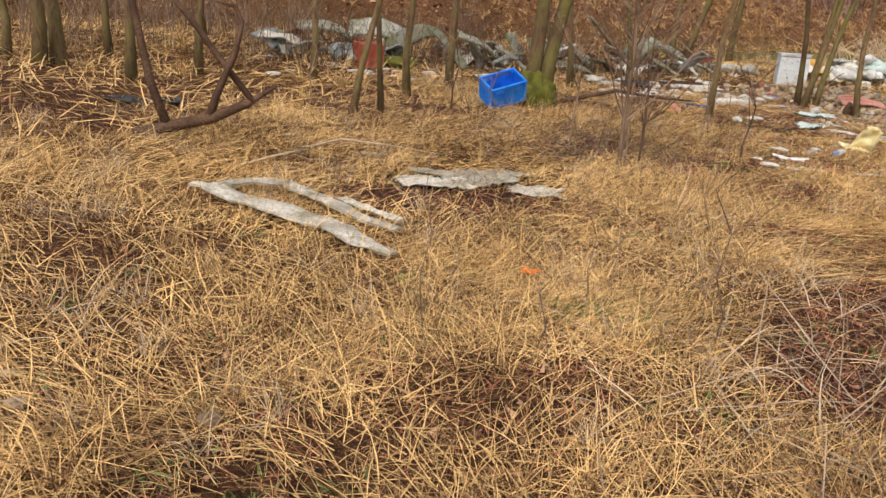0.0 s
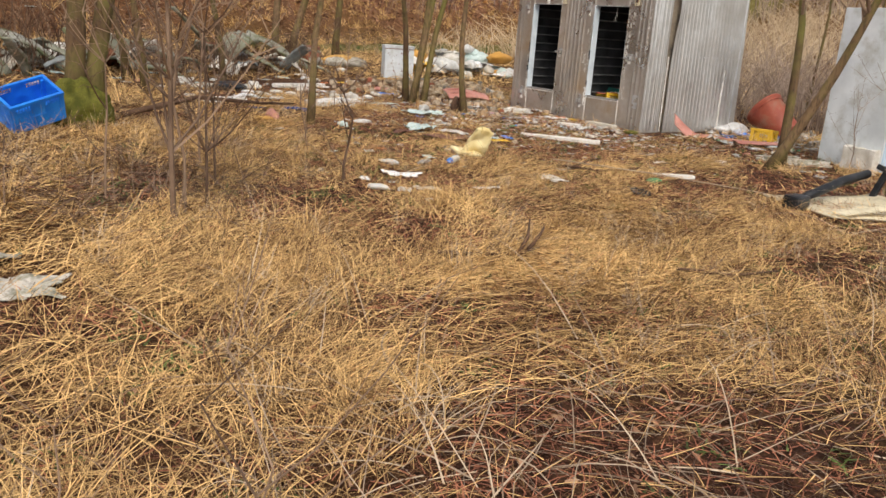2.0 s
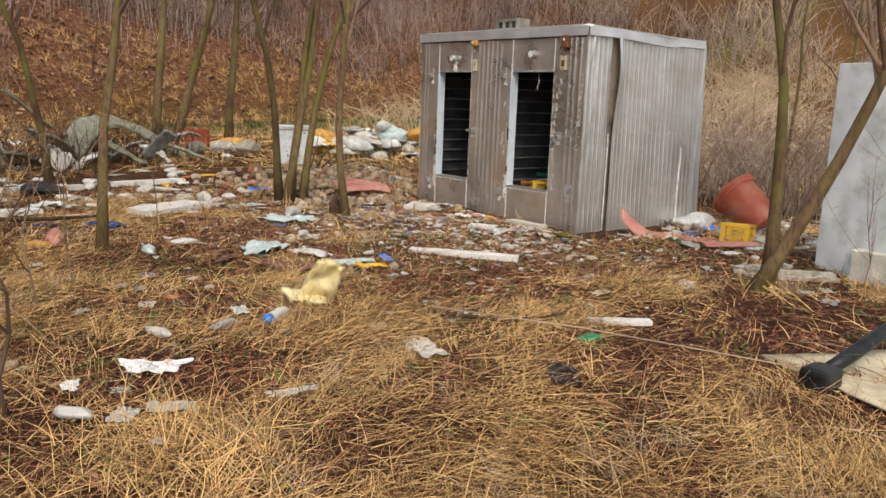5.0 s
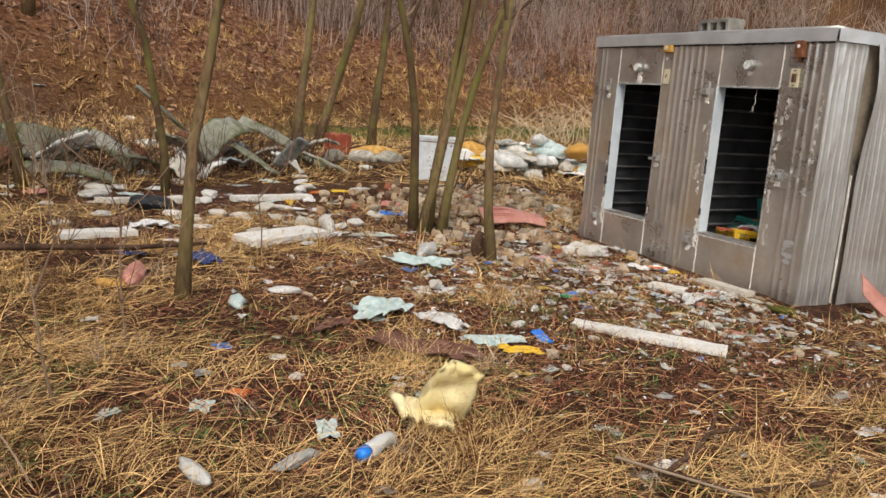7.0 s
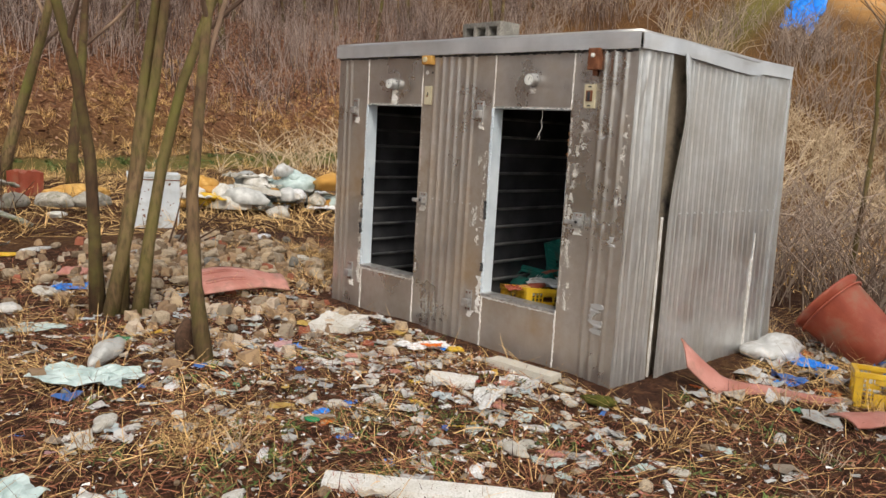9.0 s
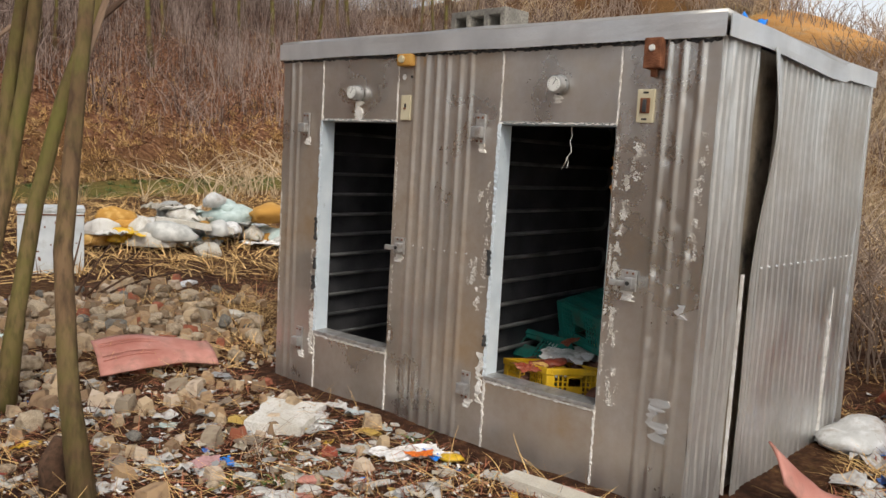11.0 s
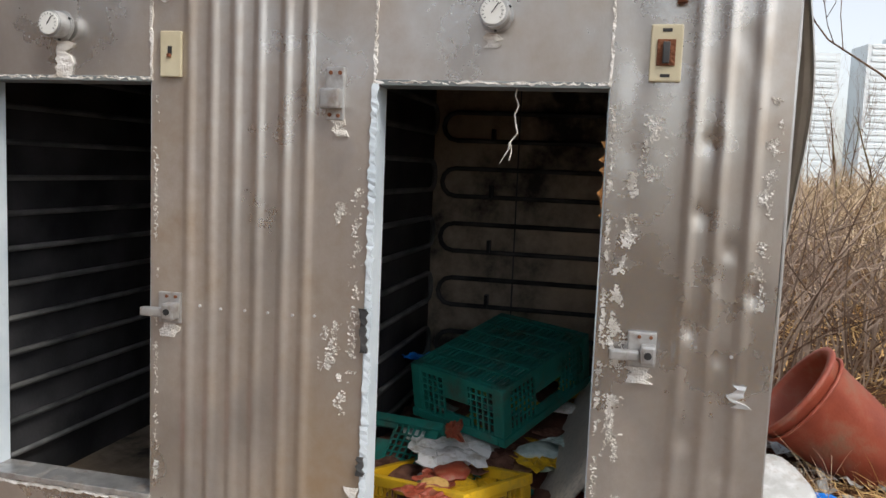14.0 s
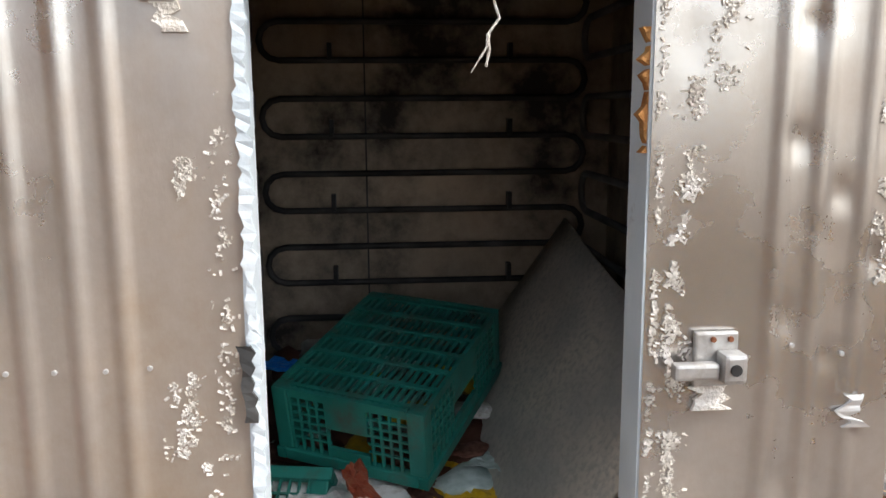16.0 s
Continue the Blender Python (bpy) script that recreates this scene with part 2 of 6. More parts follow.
def ground_material():
    m = bpy.data.materials.new("ground_soil")
    m.use_nodes = True
    n, l = m.node_tree.nodes, m.node_tree.links
    bs = n["Principled BSDF"]
    bs.inputs["Roughness"].default_value = 0.95
    bs.inputs["Specular IOR Level"].default_value = 0.15
    tc = n.new("ShaderNodeTexCoord")
    at = n.new("ShaderNodeAttribute")
    at.attribute_name = "zone"
    sp = n.new("ShaderNodeSeparateColor")
    l.new(at.outputs["Color"], sp.inputs[0])

    def ramp(scale, cols, detail=8):
        t = n.new("ShaderNodeTexNoise")
        t.inputs["Scale"].default_value, t.inputs["Detail"].default_value, t.inputs["Roughness"].default_value = scale, detail, 0.7
        l.new(tc.outputs["Object"], t.inputs["Vector"])
        r = n.new("ShaderNodeValToRGB")
        e = r.color_ramp.elements
        while len(e) < len(cols):
            e.new(0.5)
        for i, col in enumerate(cols):
            e[i].position = 0.3 + 0.4 * i / (len(cols) - 1)
            e[i].color = (*col, 1)
        l.new(t.outputs["Fac"], r.inputs["Fac"])
        return r.outputs[0], t.outputs["Fac"]

    soil, h1 = ramp(14, [(0.012, 0.006, 0.004), (0.055, 0.022, 0.013), (0.17, 0.085, 0.04)])
    straw, h2 = ramp(22, [(0.018, 0.008, 0.004), (0.13, 0.06, 0.02), (0.46, 0.27, 0.09)])
    leaf, h3 = ramp(7, [(0.022, 0.009, 0.006), (0.15, 0.06, 0.03), (0.42, 0.25, 0.14)])
    oran, h4 = ramp(0.9, [(0.34, 0.16, 0.05), (0.58, 0.30, 0.10), (0.42, 0.30, 0.18)])
    moss, h5 = ramp(9, [(0.10, 0.08, 0.03), (0.13, 0.13, 0.03), (0.22, 0.19, 0.07)])
    out = soil
    for f, col in ((sp.outputs[0], straw), (sp.outputs[1], leaf), (sp.outputs[2], oran), (at.outputs["Alpha"], moss)):
        mx = n.new("ShaderNodeMix")
        mx.data_type = "RGBA"
        l.new(f, mx.inputs["Factor"])
        l.new(out, mx.inputs["A"])
        l.new(col, mx.inputs["B"])
        out = mx.outputs["Result"]
    l.new(out, bs.inputs["Base Color"])
    bp = n.new("ShaderNodeBump")
    bp.inputs["Strength"].default_value, bp.inputs["Distance"].default_value = 0.9, 0.04
    l.new(h2, bp.inputs["Height"])
    l.new(bp.outputs[0], bs.inputs["Normal"])
    return m


M_GROUND = ground_material()

# ---- mesh helpers ----


def mesh_ob(name, verts, faces, material, parent=None, label="", smooth=False):
    me = bpy.data.meshes.new(name)
    me.from_pydata(verts, [], faces)
    me.materials.append(material)
    if smooth:
        me.polygons.foreach_set("use_smooth", [True] * len(me.polygons))
    ob = new(name, me)
    if parent:
        ob.parent = parent
    if label:
        ob["label"] = label
    return ob


def part(name, bm, material, parent=None, label="", smooth=False):
    me = bpy.data.meshes.new(name)
    bm.to_mesh(me)
    bm.free()
    me.materials.append(material)
    if smooth:
        me.polygons.foreach_set("use_smooth", [True] * len(me.polygons))
    ob = new(name, me)
    if parent:
        ob.parent = parent
    if label:
        ob["label"] = label
    return ob


def empty(name, m, label, category, group=""):
    ob = new(name)
    ob.empty_display_size = 0.1
    ob.matrix_world = m
    return tagged(ob, label, category, group)


def add_box(bm, lo, hi, bevel=0.0, m=None):
    r = bmesh.ops.create_cube(bm, size=1)
    c = [(lo[i] + hi[i]) / 2 for i in range(3)]
    s = [hi[i] - lo[i] for i in range(3)]
    t = Matrix.Translation(c) @ Matrix.Diagonal((*s, 1))
    bmesh.ops.transform(bm, matrix=(m @ t) if m else t, verts=r["verts"])
    if bevel:
        es = list({e for v in r["verts"] for e in v.link_edges})
        bmesh.ops.bevel(bm, geom=es, offset=bevel, segments=2, affect="EDGES", profile=0.6)


def box(name, lo, hi, material, parent=None, bevel=0.0, label=""):
    bm = bmesh.new()
    add_box(bm, lo, hi, bevel)
    return part(name, bm, material, parent, label)


def add_boxes(name, boxes, material, parent=None, label=""):
    """Many plain boxes in one mesh, quickly."""
    v, f = [], []
    for lo, hi in boxes:
        k = len(v)
        v += [(x, y, z) for x in (lo[0], hi[0]) for y in (lo[1], hi[1]) for z in (lo[2], hi[2])]
        f += [[k + i for i in q] for q in ((0, 1, 3, 2), (4, 6, 7, 5), (0, 4, 5, 1), (2, 3, 7, 6), (0, 2, 6, 4), (1, 5, 7, 3))]
    return mesh_ob(name, v, f, material, parent, label)


def tube(v, f, pts, radii, sides=5, cap=True):
    """Adds a tapered tube along pts to the lists v and f."""
    k = len(v)
    n = len(pts)
    a = None
    for i, p in enumerate(pts):
        d = (Vector(pts[min(i + 1, n - 1)]) - Vector(pts[max(i - 1, 0)])).normalized()
        if a is None:
            a = d.cross(Vector((0.93, 0.17, 0.31)))
            if a.length < 0.05:
                a = d.cross(Vector((0, 1, 0)))
        a = a - d * a.dot(d)
        a.normalize()
        b = d.cross(a)
        for s in range(sides):
            w = 2 * math.pi * s / sides
            q = Vector(p) + (a * math.cos(w) + b * math.sin(w)) * radii[i]
            v.append(q[:])
    for i in range(n - 1):
        for s in range(sides):
            s2 = (s + 1) % sides
            f.append((k + i * sides + s, k + i * sides + s2, k + (i + 1) * sides + s2, k + (i + 1) * sides + s))
    if cap:
        f.append(tuple(k + s for s in range(sides))[::-1])
        f.append(tuple(k + (n - 1) * sides + s for s in range(sides)))


def sheet(name, nu, nv, fn, thick, material, parent=None, label="", smooth=True):
    """A bent sheet of real thickness: fn(u, v) gives the middle surface for u, v in 0..1."""
    top = [[Vector(fn(i / nu, j / nv)) for j in range(nv + 1)] for i in range(nu + 1)]
    v, f = [], []
    for side in (1, -1):
        for i in range(nu + 1):
            for j in range(nv + 1):
                a = top[min(i + 1, nu)][j] - top[max(i - 1, 0)][j]
                b = top[i][min(j + 1, nv)] - top[i][max(j - 1, 0)]
                nn = a.cross(b)
                nn = nn.normalized() if nn.length > 1e-9 else Vector((0, 0, 1))
                v.append((top[i][j] + nn * thick / 2 * side)[:])
    m = (nu + 1) * (nv + 1)
    ix = lambda i, j: i * (nv + 1) + j
    for i in range(nu):
        for j in range(nv):
            q = (ix(i, j), ix(i + 1, j), ix(i + 1, j + 1), ix(i, j + 1))
            f.append(q)
            f.append(tuple(m + k for k in q[::-1]))
    rim = [ix(i, 0) for i in range(nu)] + [ix(nu, j) for j in range(nv)] + [ix(i, nv) for i in range(nu, 0, -1)] + [ix(0, j) for j in range(nv, 0, -1)]
    for a, b in zip(rim, rim[1:] + rim[:1]):
        f.append((b, a, m + a, m + b))
    return mesh_ob(name, v, f, material, parent, label, smooth and nv > 3)


def smoothstep(a, b, x):
    t = np.clip((x - a) / (b - a), 0, 1)
    return t * t * (3 - 2 * t)


# ---- the ground ----
def hum(x, y, s, k=0):
    """Cheap smooth waves in -1..1 for arrays."""
    return (np.sin(x * s + 1.7 * np.sin(y * s * 0.63 + k) + k) * np.cos(y * s * 1.13 + 1.3 * np.sin(x * s * 0.71 + 2 * k) + 0.5 * k))


def ground_z(x, y):
    x, y = np.asarray(x, float), np.asarray(y, float)
    z = 0.05 + 0.019 * np.clip(y, -30, 30) + 0.012 * np.clip(5 - x, 0, 12)
    z = z + 0.018 * hum(x, y, 1.9) + 0.012 * hum(x, y, 4.7, 2) + 0.05 * hum(x, y, 0.5, 4) * smoothstep(12, 20, y)
    z = z + 0.13 * np.exp(-((x - 10.2) / 1.3) ** 2 - ((y - 14.0) / 1.1) ** 2)
    foot = 23.5 + 0.3 * np.clip(x, -30, 24)
    s = (y - foot) / 1.05
    z = z - 0.45 * np.exp(-((s + 2.2) / 0.9) ** 2) * smoothstep(8, 12, x)
    rise = 19 * (1 - np.exp(-np.clip(s, 0, 400) * 0.0325)) + 0.25 * hum(x, y, 0.45, 1) * smoothstep(0, 5, s)
    z = z + rise * smoothstep(-0.5, 2.0, s)
    z = z + 13.5 * np.exp(-((x - 68) / 22) ** 2 - ((y - 31) / 21) ** 2)
    return z


def gz(x, y):
    return float(ground_z(x, y))


def straw_weight(x, y):
    """How much the straw covers the litter, 0..1."""
    w = 0.52 + 0.45 * hum(x, y, 0.9, 3) + 0.42 * hum(x, y, 2.6, 5)
    near_shed = np.exp(-((x - 9.3) / 2.3) ** 2 - ((y - 10.0) / 2.6) ** 2)
    w = w - 0.55 * near_shed - 0.30 * smoothstep(7.5, 10.0, y) * smoothstep(3.5, 5.5, x) * (1 - smoothstep(13.5, 15, y))
    w = w + 0.22 * (1 - smoothstep(3, 7.0, np.hypot(x - 1.0, y - 2.5)))
    w = w - 0.9 * np.exp(-((x - 1.15) / 0.9) ** 2 - ((y - 5.55) / 0.55) ** 2)
    w = w - 0.8 * np.exp(-((x - 9.0) / 1.2) ** 2 - ((y - 5.9) / 0.8) ** 2)
    w = w - 0.9 * np.exp(-((x - 2.9) / 1.3) ** 2 - ((y - 2.4) / 0.9) ** 2) - 0.6 * np.exp(-((x - 6.3) / 1.2) ** 2 - ((y - 4.2) / 0.8) ** 2)
    w = w - 0.5 * np.exp(-((x - 7.0) / 1.7) ** 2 - ((y - 8.8) / 1.2) ** 2) - 0.35 * np.exp(-((x - 2.6) / 0.9) ** 2 - ((y - 1.7) / 0.7) ** 2)
    return np.clip(w, 0.08, 1)


def build_ground():
    xs = np.concatenate([np.array([-1600, -700, -300, -140, -70, -40, -26, -18, -13]), np.arange(-10, 17.9, 0.2), np.arange(18, 40, 0.8), np.arange(41, 100, 2.5), np.array([110, 140, 200, 350, 700, 1600])])
    ys = np.concatenate([np.array([-1600, -700, -300, -120, -50, -25, -14, -8]), np.arange(-5, 20.9, 0.2), np.arange(21, 60, 0.6), np.arange(61, 90, 3), np.array([100, 140, 250, 600, 1600])])
    gx, gy = np.meshgrid(xs, ys, indexing="ij")
    z = ground_z(gx, gy)
    nx, ny = gx.shape
    co = np.stack([gx, gy, z], -1).reshape(-1, 3)
    i = np.arange(nx * ny).reshape(nx, ny)
    q = np.stack([i[:-1, :-1], i[1:, :-1], i[1:, 1:], i[:-1, 1:]], -1).reshape(-1, 4)
    me = bpy.data.meshes.new("ground")
    me.vertices.add(len(co))
    me.vertices.foreach_set("co", co.ravel())
    me.loops.add(q.size)
    me.loops.foreach_set("vertex_index", q.ravel())
    me.polygons.add(len(q))
    me.polygons.foreach_set("loop_start", np.arange(0, q.size, 4))
    me.update(calc_edges=True)
    me.polygons.foreach_set("use_smooth", [True] * len(q))
    foot = 23.5 + 0.3 * np.clip(gx, -30, 24)
    s = (gy - foot) / 1.05
    r = np.where(s > -4, 0.55 + 0.35 * hum(gx, gy, 0.7, 2), straw_weight(gx, gy) * 0.45)
    r = np.where((gx > 17) & (s < 0), 0.8, r)
    g = smoothstep(-0.5, 3.5, s + 1.6 * hum(gx, gy, 0.5, 3)) * (1 - smoothstep(32, 46, gx))
    b = smoothstep(0.35, 0.75, np.exp(-((gx - 66) / 10) ** 2 - ((gy - 24.5) / 8) ** 2) + 0.12 * hum(gx, gy, 0.35, 3))
    a = 0.75 * np.exp(-((s + 1.6) / 1.6) ** 2) * smoothstep(9, 13, gx) + 0.55 * np.exp(-((gx - 5.6) / 0.9) ** 2 - ((gy - 3.4) / 0.9) ** 2)
    zone = np.clip(np.stack([r, g, b, a], -1).reshape(-1, 4), 0, 1)
    att = me.color_attributes.new("zone", "FLOAT_COLOR", "POINT")
    att.data.foreach_set("color", zone.ravel())
    me.materials.append(M_GROUND)
    return tagged(new("ground", me), "uneven brown soil with straw and leaf litter", "ground", kind="structure")


ground = build_ground()

# ---- the shed: a stripped cold store with two door openings ----
SX, SY, SZ, SW = 10.27, 9.28, 0.20, 2.80
shed = empty("cold_store_shed", pose(SX, SY, SZ), "stained corrugated aluminium cold store with two doorless openings", "shed")
RIBS = (0.08, 0.16, 0.23, 1.30, 1.37, 1.455, 1.53, 1.605, 1.68, 2.655, 2.72)
DOORS = ((0.45, 1.10), (1.81, 2.43))
SILL, HEAD, TOP = 0.44, 1.74, 2.12
DENTS = ((0.20, 1.42, 0.022), (0.19, 1.60, 0.018), (0.12, 1.33, 0.020), (0.21, 1.12, 0.024), (0.13, 1.05, 0.018), (0.06, 1.22, 0.02), (0.20, 0.82, 0.026), (0.10, 0.74, 0.022), (0.27, 0.62, 0.02))


def front_x(y, z):
    x = 0.0
    for r in RIBS:
        d = abs(y - r)
        if d < 0.026:
            x -= 0.008 * math.cos(math.pi * d / 0.052) ** 2
    w = noise.noise((y * 2.1, z * 2.1, 3.0)) * 0.004 + noise.noise((y * 7, z * 6, 9.0)) * 0.001
    if y < 0.42:
        for yd, zd, rd in DENTS:
            w += 0.0055 * math.exp(-((y - yd) ** 2 + (z - zd) ** 2 * 0.7) / rd ** 2)
        w += 0.003 * noise.noise((y * 9, z * 4, 5.5)) + 0.008 * max(0, noise.noise((y * 14, z * 7, 1.5)) - 0.35)
    return x + w


def build_front():
    marks = [round(r + k, 4) for r in RIBS for k in (-0.026, -0.0195, -0.013, -0.0065, 0.0, 0.0065, 0.013, 0.0195, 0.026)] + [k for d in DOORS for k in d]
    ys = sorted(set(marks + [round(i * 0.02, 4) for i in range(int(SW * 50) + 1) if min(abs(i * 0.02 - k) for k in marks) > 0.006]))
    zs = sorted(set([0.0, SILL, HEAD, TOP] + [round(0.018 * i, 3) for i in range(1, 118) if min(abs(0.018 * i - k) for k in (SILL, HEAD, TOP)) > 0.008]))
    zs = [z for z in zs if z <= TOP]
    v = [(front_x(y, z), y, z) for y in ys for z in zs]
    nz = len(zs)
    f = []
    for i in range(len(ys) - 1):
        yc = (ys[i] + ys[i + 1]) / 2
        for j in range(nz - 1):
            zc = (zs[j] + zs[j + 1]) / 2
            if SILL < zc < HEAD and any(a < yc < b for a, b in DOORS):
                continue
            f.append((i * nz + j, i * nz + j + 1, (i + 1) * nz + j + 1, (i + 1) * nz + j))
    mesh_ob("front_wall", v, f, M_FRONT, shed, "brown-stained ribbed aluminium front with cut openings", True)


build_front()
# lining of the front wall, behind the outer sheet
lining = []
for a, b in ((0.10, 0.45), (1.10, 1.81), (2.43, SW - 0.06)):
    lining.append(((0.085, a, 0.0), (0.10, b, TOP)))
for a, b in DOORS:
    lining += [((0.085, a, 0.0), (0.10, b, SILL)), ((0.085, a, HEAD), (0.10, b, TOP))]
add_boxes("front_lining", lining, M_INNER, shed)


def ragged_strip(name, y0, y1, z0, z1, x, material, seed, vertical=True, wander=0.012, thick=0.003, label="", gaps=0.0):
    """A thin peeled strip with torn edges, lying on the front sheet."""
    rnd = random.Random(seed)
    n = max(6, int(((z1 - z0) if vertical else (y1 - y0)) / 0.012))
    v, f = [], []
    prev = None
    for i in range(n + 1):
        t = i / n
        if vertical:
            z = z0 + (z1 - z0) * t
            yc, w = (y0 + y1) / 2 + rnd.uniform(-1, 1) * wander * 0.4, (y1 - y0) / 2 * rnd.uniform(0.35, 1.25)
            a, b = (yc - w - rnd.random() * wander * 0.5, z), (yc + w, z)
        else:
            y = y0 + (y1 - y0) * t
            zc, w = (z0 + z1) / 2 + rnd.uniform(-1, 1) * wander * 0.4, (z1 - z0) / 2 * rnd.uniform(0.35, 1.25)
            a, b = (y, zc - w), (y, zc + w)
        if rnd.random() < gaps:
            prev = None
            continue
        k = len(v)
        for p in (a, b):
            v += [(x - thick - rnd.random() * 0.004, p[0], p[1]), (x + 0.002, p[0], p[1])]
        if prev is not None:
            for q in ((0, 2, 6, 4), (0, 4, 5, 1), (2, 3, 7, 6)):
                f.append([(prev if e < 4 else k) + e % 4 for e in q])
        prev = k
    return mesh_ob(name, v, f, material, shed, label)


s = 11
for a, b in DOORS:
    # jambs, head and sill
    box("door_jamb", (0.0, b - 0.004, SILL), (0.10, b + 0.012, HEAD), M_FILM, shed, 0.002, "bluish-white film-covered door jamb")
    box("door_jamb", (0.003, a - 0.012, SILL), (0.10, a + 0.004, HEAD), M_FILM, shed, 0.002, "bluish-white film-covered door jamb")
    box("door_head", (-0.004, a, HEAD - 0.004), (0.10, b, HEAD + 0.012), M_GREY, shed, 0.002)
    box("door_sill", (-0.010, a, SILL - 0.014), (0.10, b, SILL + 0.006), M_ZINC, shed, 0.003)
    # peeled film standing out on the hinge side, with a torn edge
    for (z0, z1, w) in ((SILL, 0.75, 0.05), (0.72, 1.15, 0.035), (1.1, HEAD, 0.045)):
        s += 1
        ragged_strip("peeled_film", b - 0.012, b + w * 0.2, z0, z1, -0.003, M_FILM, s, wander=0.006, label="torn bluish-white film")
    for y in (a, b):
        s += 1
        ragged_strip("sealant_and_dark_line", y - 0.004, y + 0.004, HEAD, TOP - 0.02, 0.0, M_SEAL, s, wander=0.006)
        s += 1
        ragged_strip("sealant_and_dark_line", y - 0.004, y + 0.006, 0.02, SILL, 0.0, M_SEAL, s, wander=0.008)
    s += 1
    ragged_strip("sealant_and_dark_line", a, b, SILL - 0.03, SILL - 0.016, 0.0, M_SEAL, s, vertical=False, wander=0.01)
    ragged_strip("sealant_and_dark_line", a, b, HEAD + 0.002, HEAD + 0.010, 0.0, M_SEAL, s + 50, vertical=False, wander=0.008)
    ragged_strip("sealant_and_dark_line", b + 0.02, b + 0.05, SILL - 0.15, SILL + 0.12, -0.002, M_SEAL, s + 70, wander=0.03)
ragged_strip("broken_foam_edge", 0.448, 0.462, 1.40, 1.60, 0.03, M_BROKEN, 5, wander=0.02, thick=0.02, label="burnt orange broken foam")


for y, z0, z1 in ((2.44, 1.01, 1.15), (2.446, 0.70, 0.79), (2.44, 0.83, 0.90), (1.108, 0.97, 1.10), (1.105, 0.60, 0.66)):
    ragged_strip("torn_hole", y - 0.010, y + 0.014, z0, z1, -0.010, M_COIL, int(z0 * 900), wander=0.012, label="dark torn hole in the film")


def crackle(yc, zc, w, h, seed, n=70):
    """Patches of flaking white paint: many small curled chips."""
    rnd = random.Random(seed)
    v, f = [], []
    for _ in range(n * 6):
        y, z = yc + rnd.gauss(0, w / 2.6), zc + rnd.uniform(-h / 2, h / 2)
        if noise.noise((y * 38, z * 24, seed * 1.7)) < 0.02:
            continue
        L, W, r = rnd.uniform(0.003, 0.011), rnd.uniform(0.0018, 0.005), rnd.uniform(0, 3.14)
        x = front_x(y, z)
        d, e = (math.cos(r) * L / 2, math.sin(r) * L / 2), (-math.sin(r) * W / 2, math.cos(r) * W / 2)
        k = len(v)
        for sy, se, lift in ((-1, -1, 0.002), (1, -1, 0.005), (1, 1, 0.004), (-1, 1, 0.002)):
            v.append((x - lift, y + sy * d[0] + se * e[0], z + sy * d[1] + se * e[1]))
        v.append((x + 0.001, y, z))
        f += [(k, k + 3, k + 2, k + 1), (k, k + 1, k + 4), (k + 1, k + 2, k + 4), (k + 2, k + 3, k + 4), (k + 3, k, k + 4)]
    mesh_ob("flaking_paint", v, f, M_SEAL, shed, "flaking white paint chips")["kind"] = "stuff"


for i, (y, z, w, h, n) in enumerate(((0.40, 1.16, 0.035, 0.34, 150), (0.395, 0.82, 0.04, 0.2, 110), (0.38, 0.55, 0.04, 0.18, 80), (0.38, 1.42, 0.03, 0.2, 90), (0.33, 1.6, 0.05, 0.2, 60), (1.19, 1.36, 0.03, 0.08, 40), (1.21, 0.98, 0.05, 0.15, 70), (1.18, 0.85, 0.03, 0.15, 50), (0.05, 1.35, 0.03, 0.35, 120), (0.04, 1.62, 0.03, 0.2, 60), (1.14, 1.2, 0.03, 0.6, 90), (2.47, 0.7, 0.03, 0.5, 90), (2.79, 0.9, 0.012, 0.8, 80), (0.36, 1.02, 0.05, 0.1, 60), (0.435, 1.1, 0.012, 1.2, 150), (1.79, 1.1, 0.012, 1.2, 90))):
    crackle(y, z, w * 0.75, h, 100 + i, int(n * 0.7))

# side walls, back wall, roof, floor, partition
SIDE_A, SIDE_B = Vector((0.0, 0.0, 0)), Vector((2.0, -0.16, 0))


def side_sheet(u0, u1, bulge, seed, name, label):
    def fn(a, b):
        u = u0 + (u1 - u0) * a
        z = 0.02 + (TOP - 0.02) * b
        p = SIDE_A.lerp(SIDE_B, u)
        t = (u * 1.98 / 0.072) % 1.0
        rib = 0.006 * min(1.0, max(0.0, (0.2 - abs(t - 0.5)) / 0.10))
        out = rib + noise.noise((u * 4, z * 2.0, seed)) * 0.010 + bulge(u, z)
        return (p.x * (1.0 - 0.028 * z), p.y - out, z)
    sheet(name, int((u1 - u0) * 260), 24, fn, 0.004, M_ALU, shed, label, smooth=False)


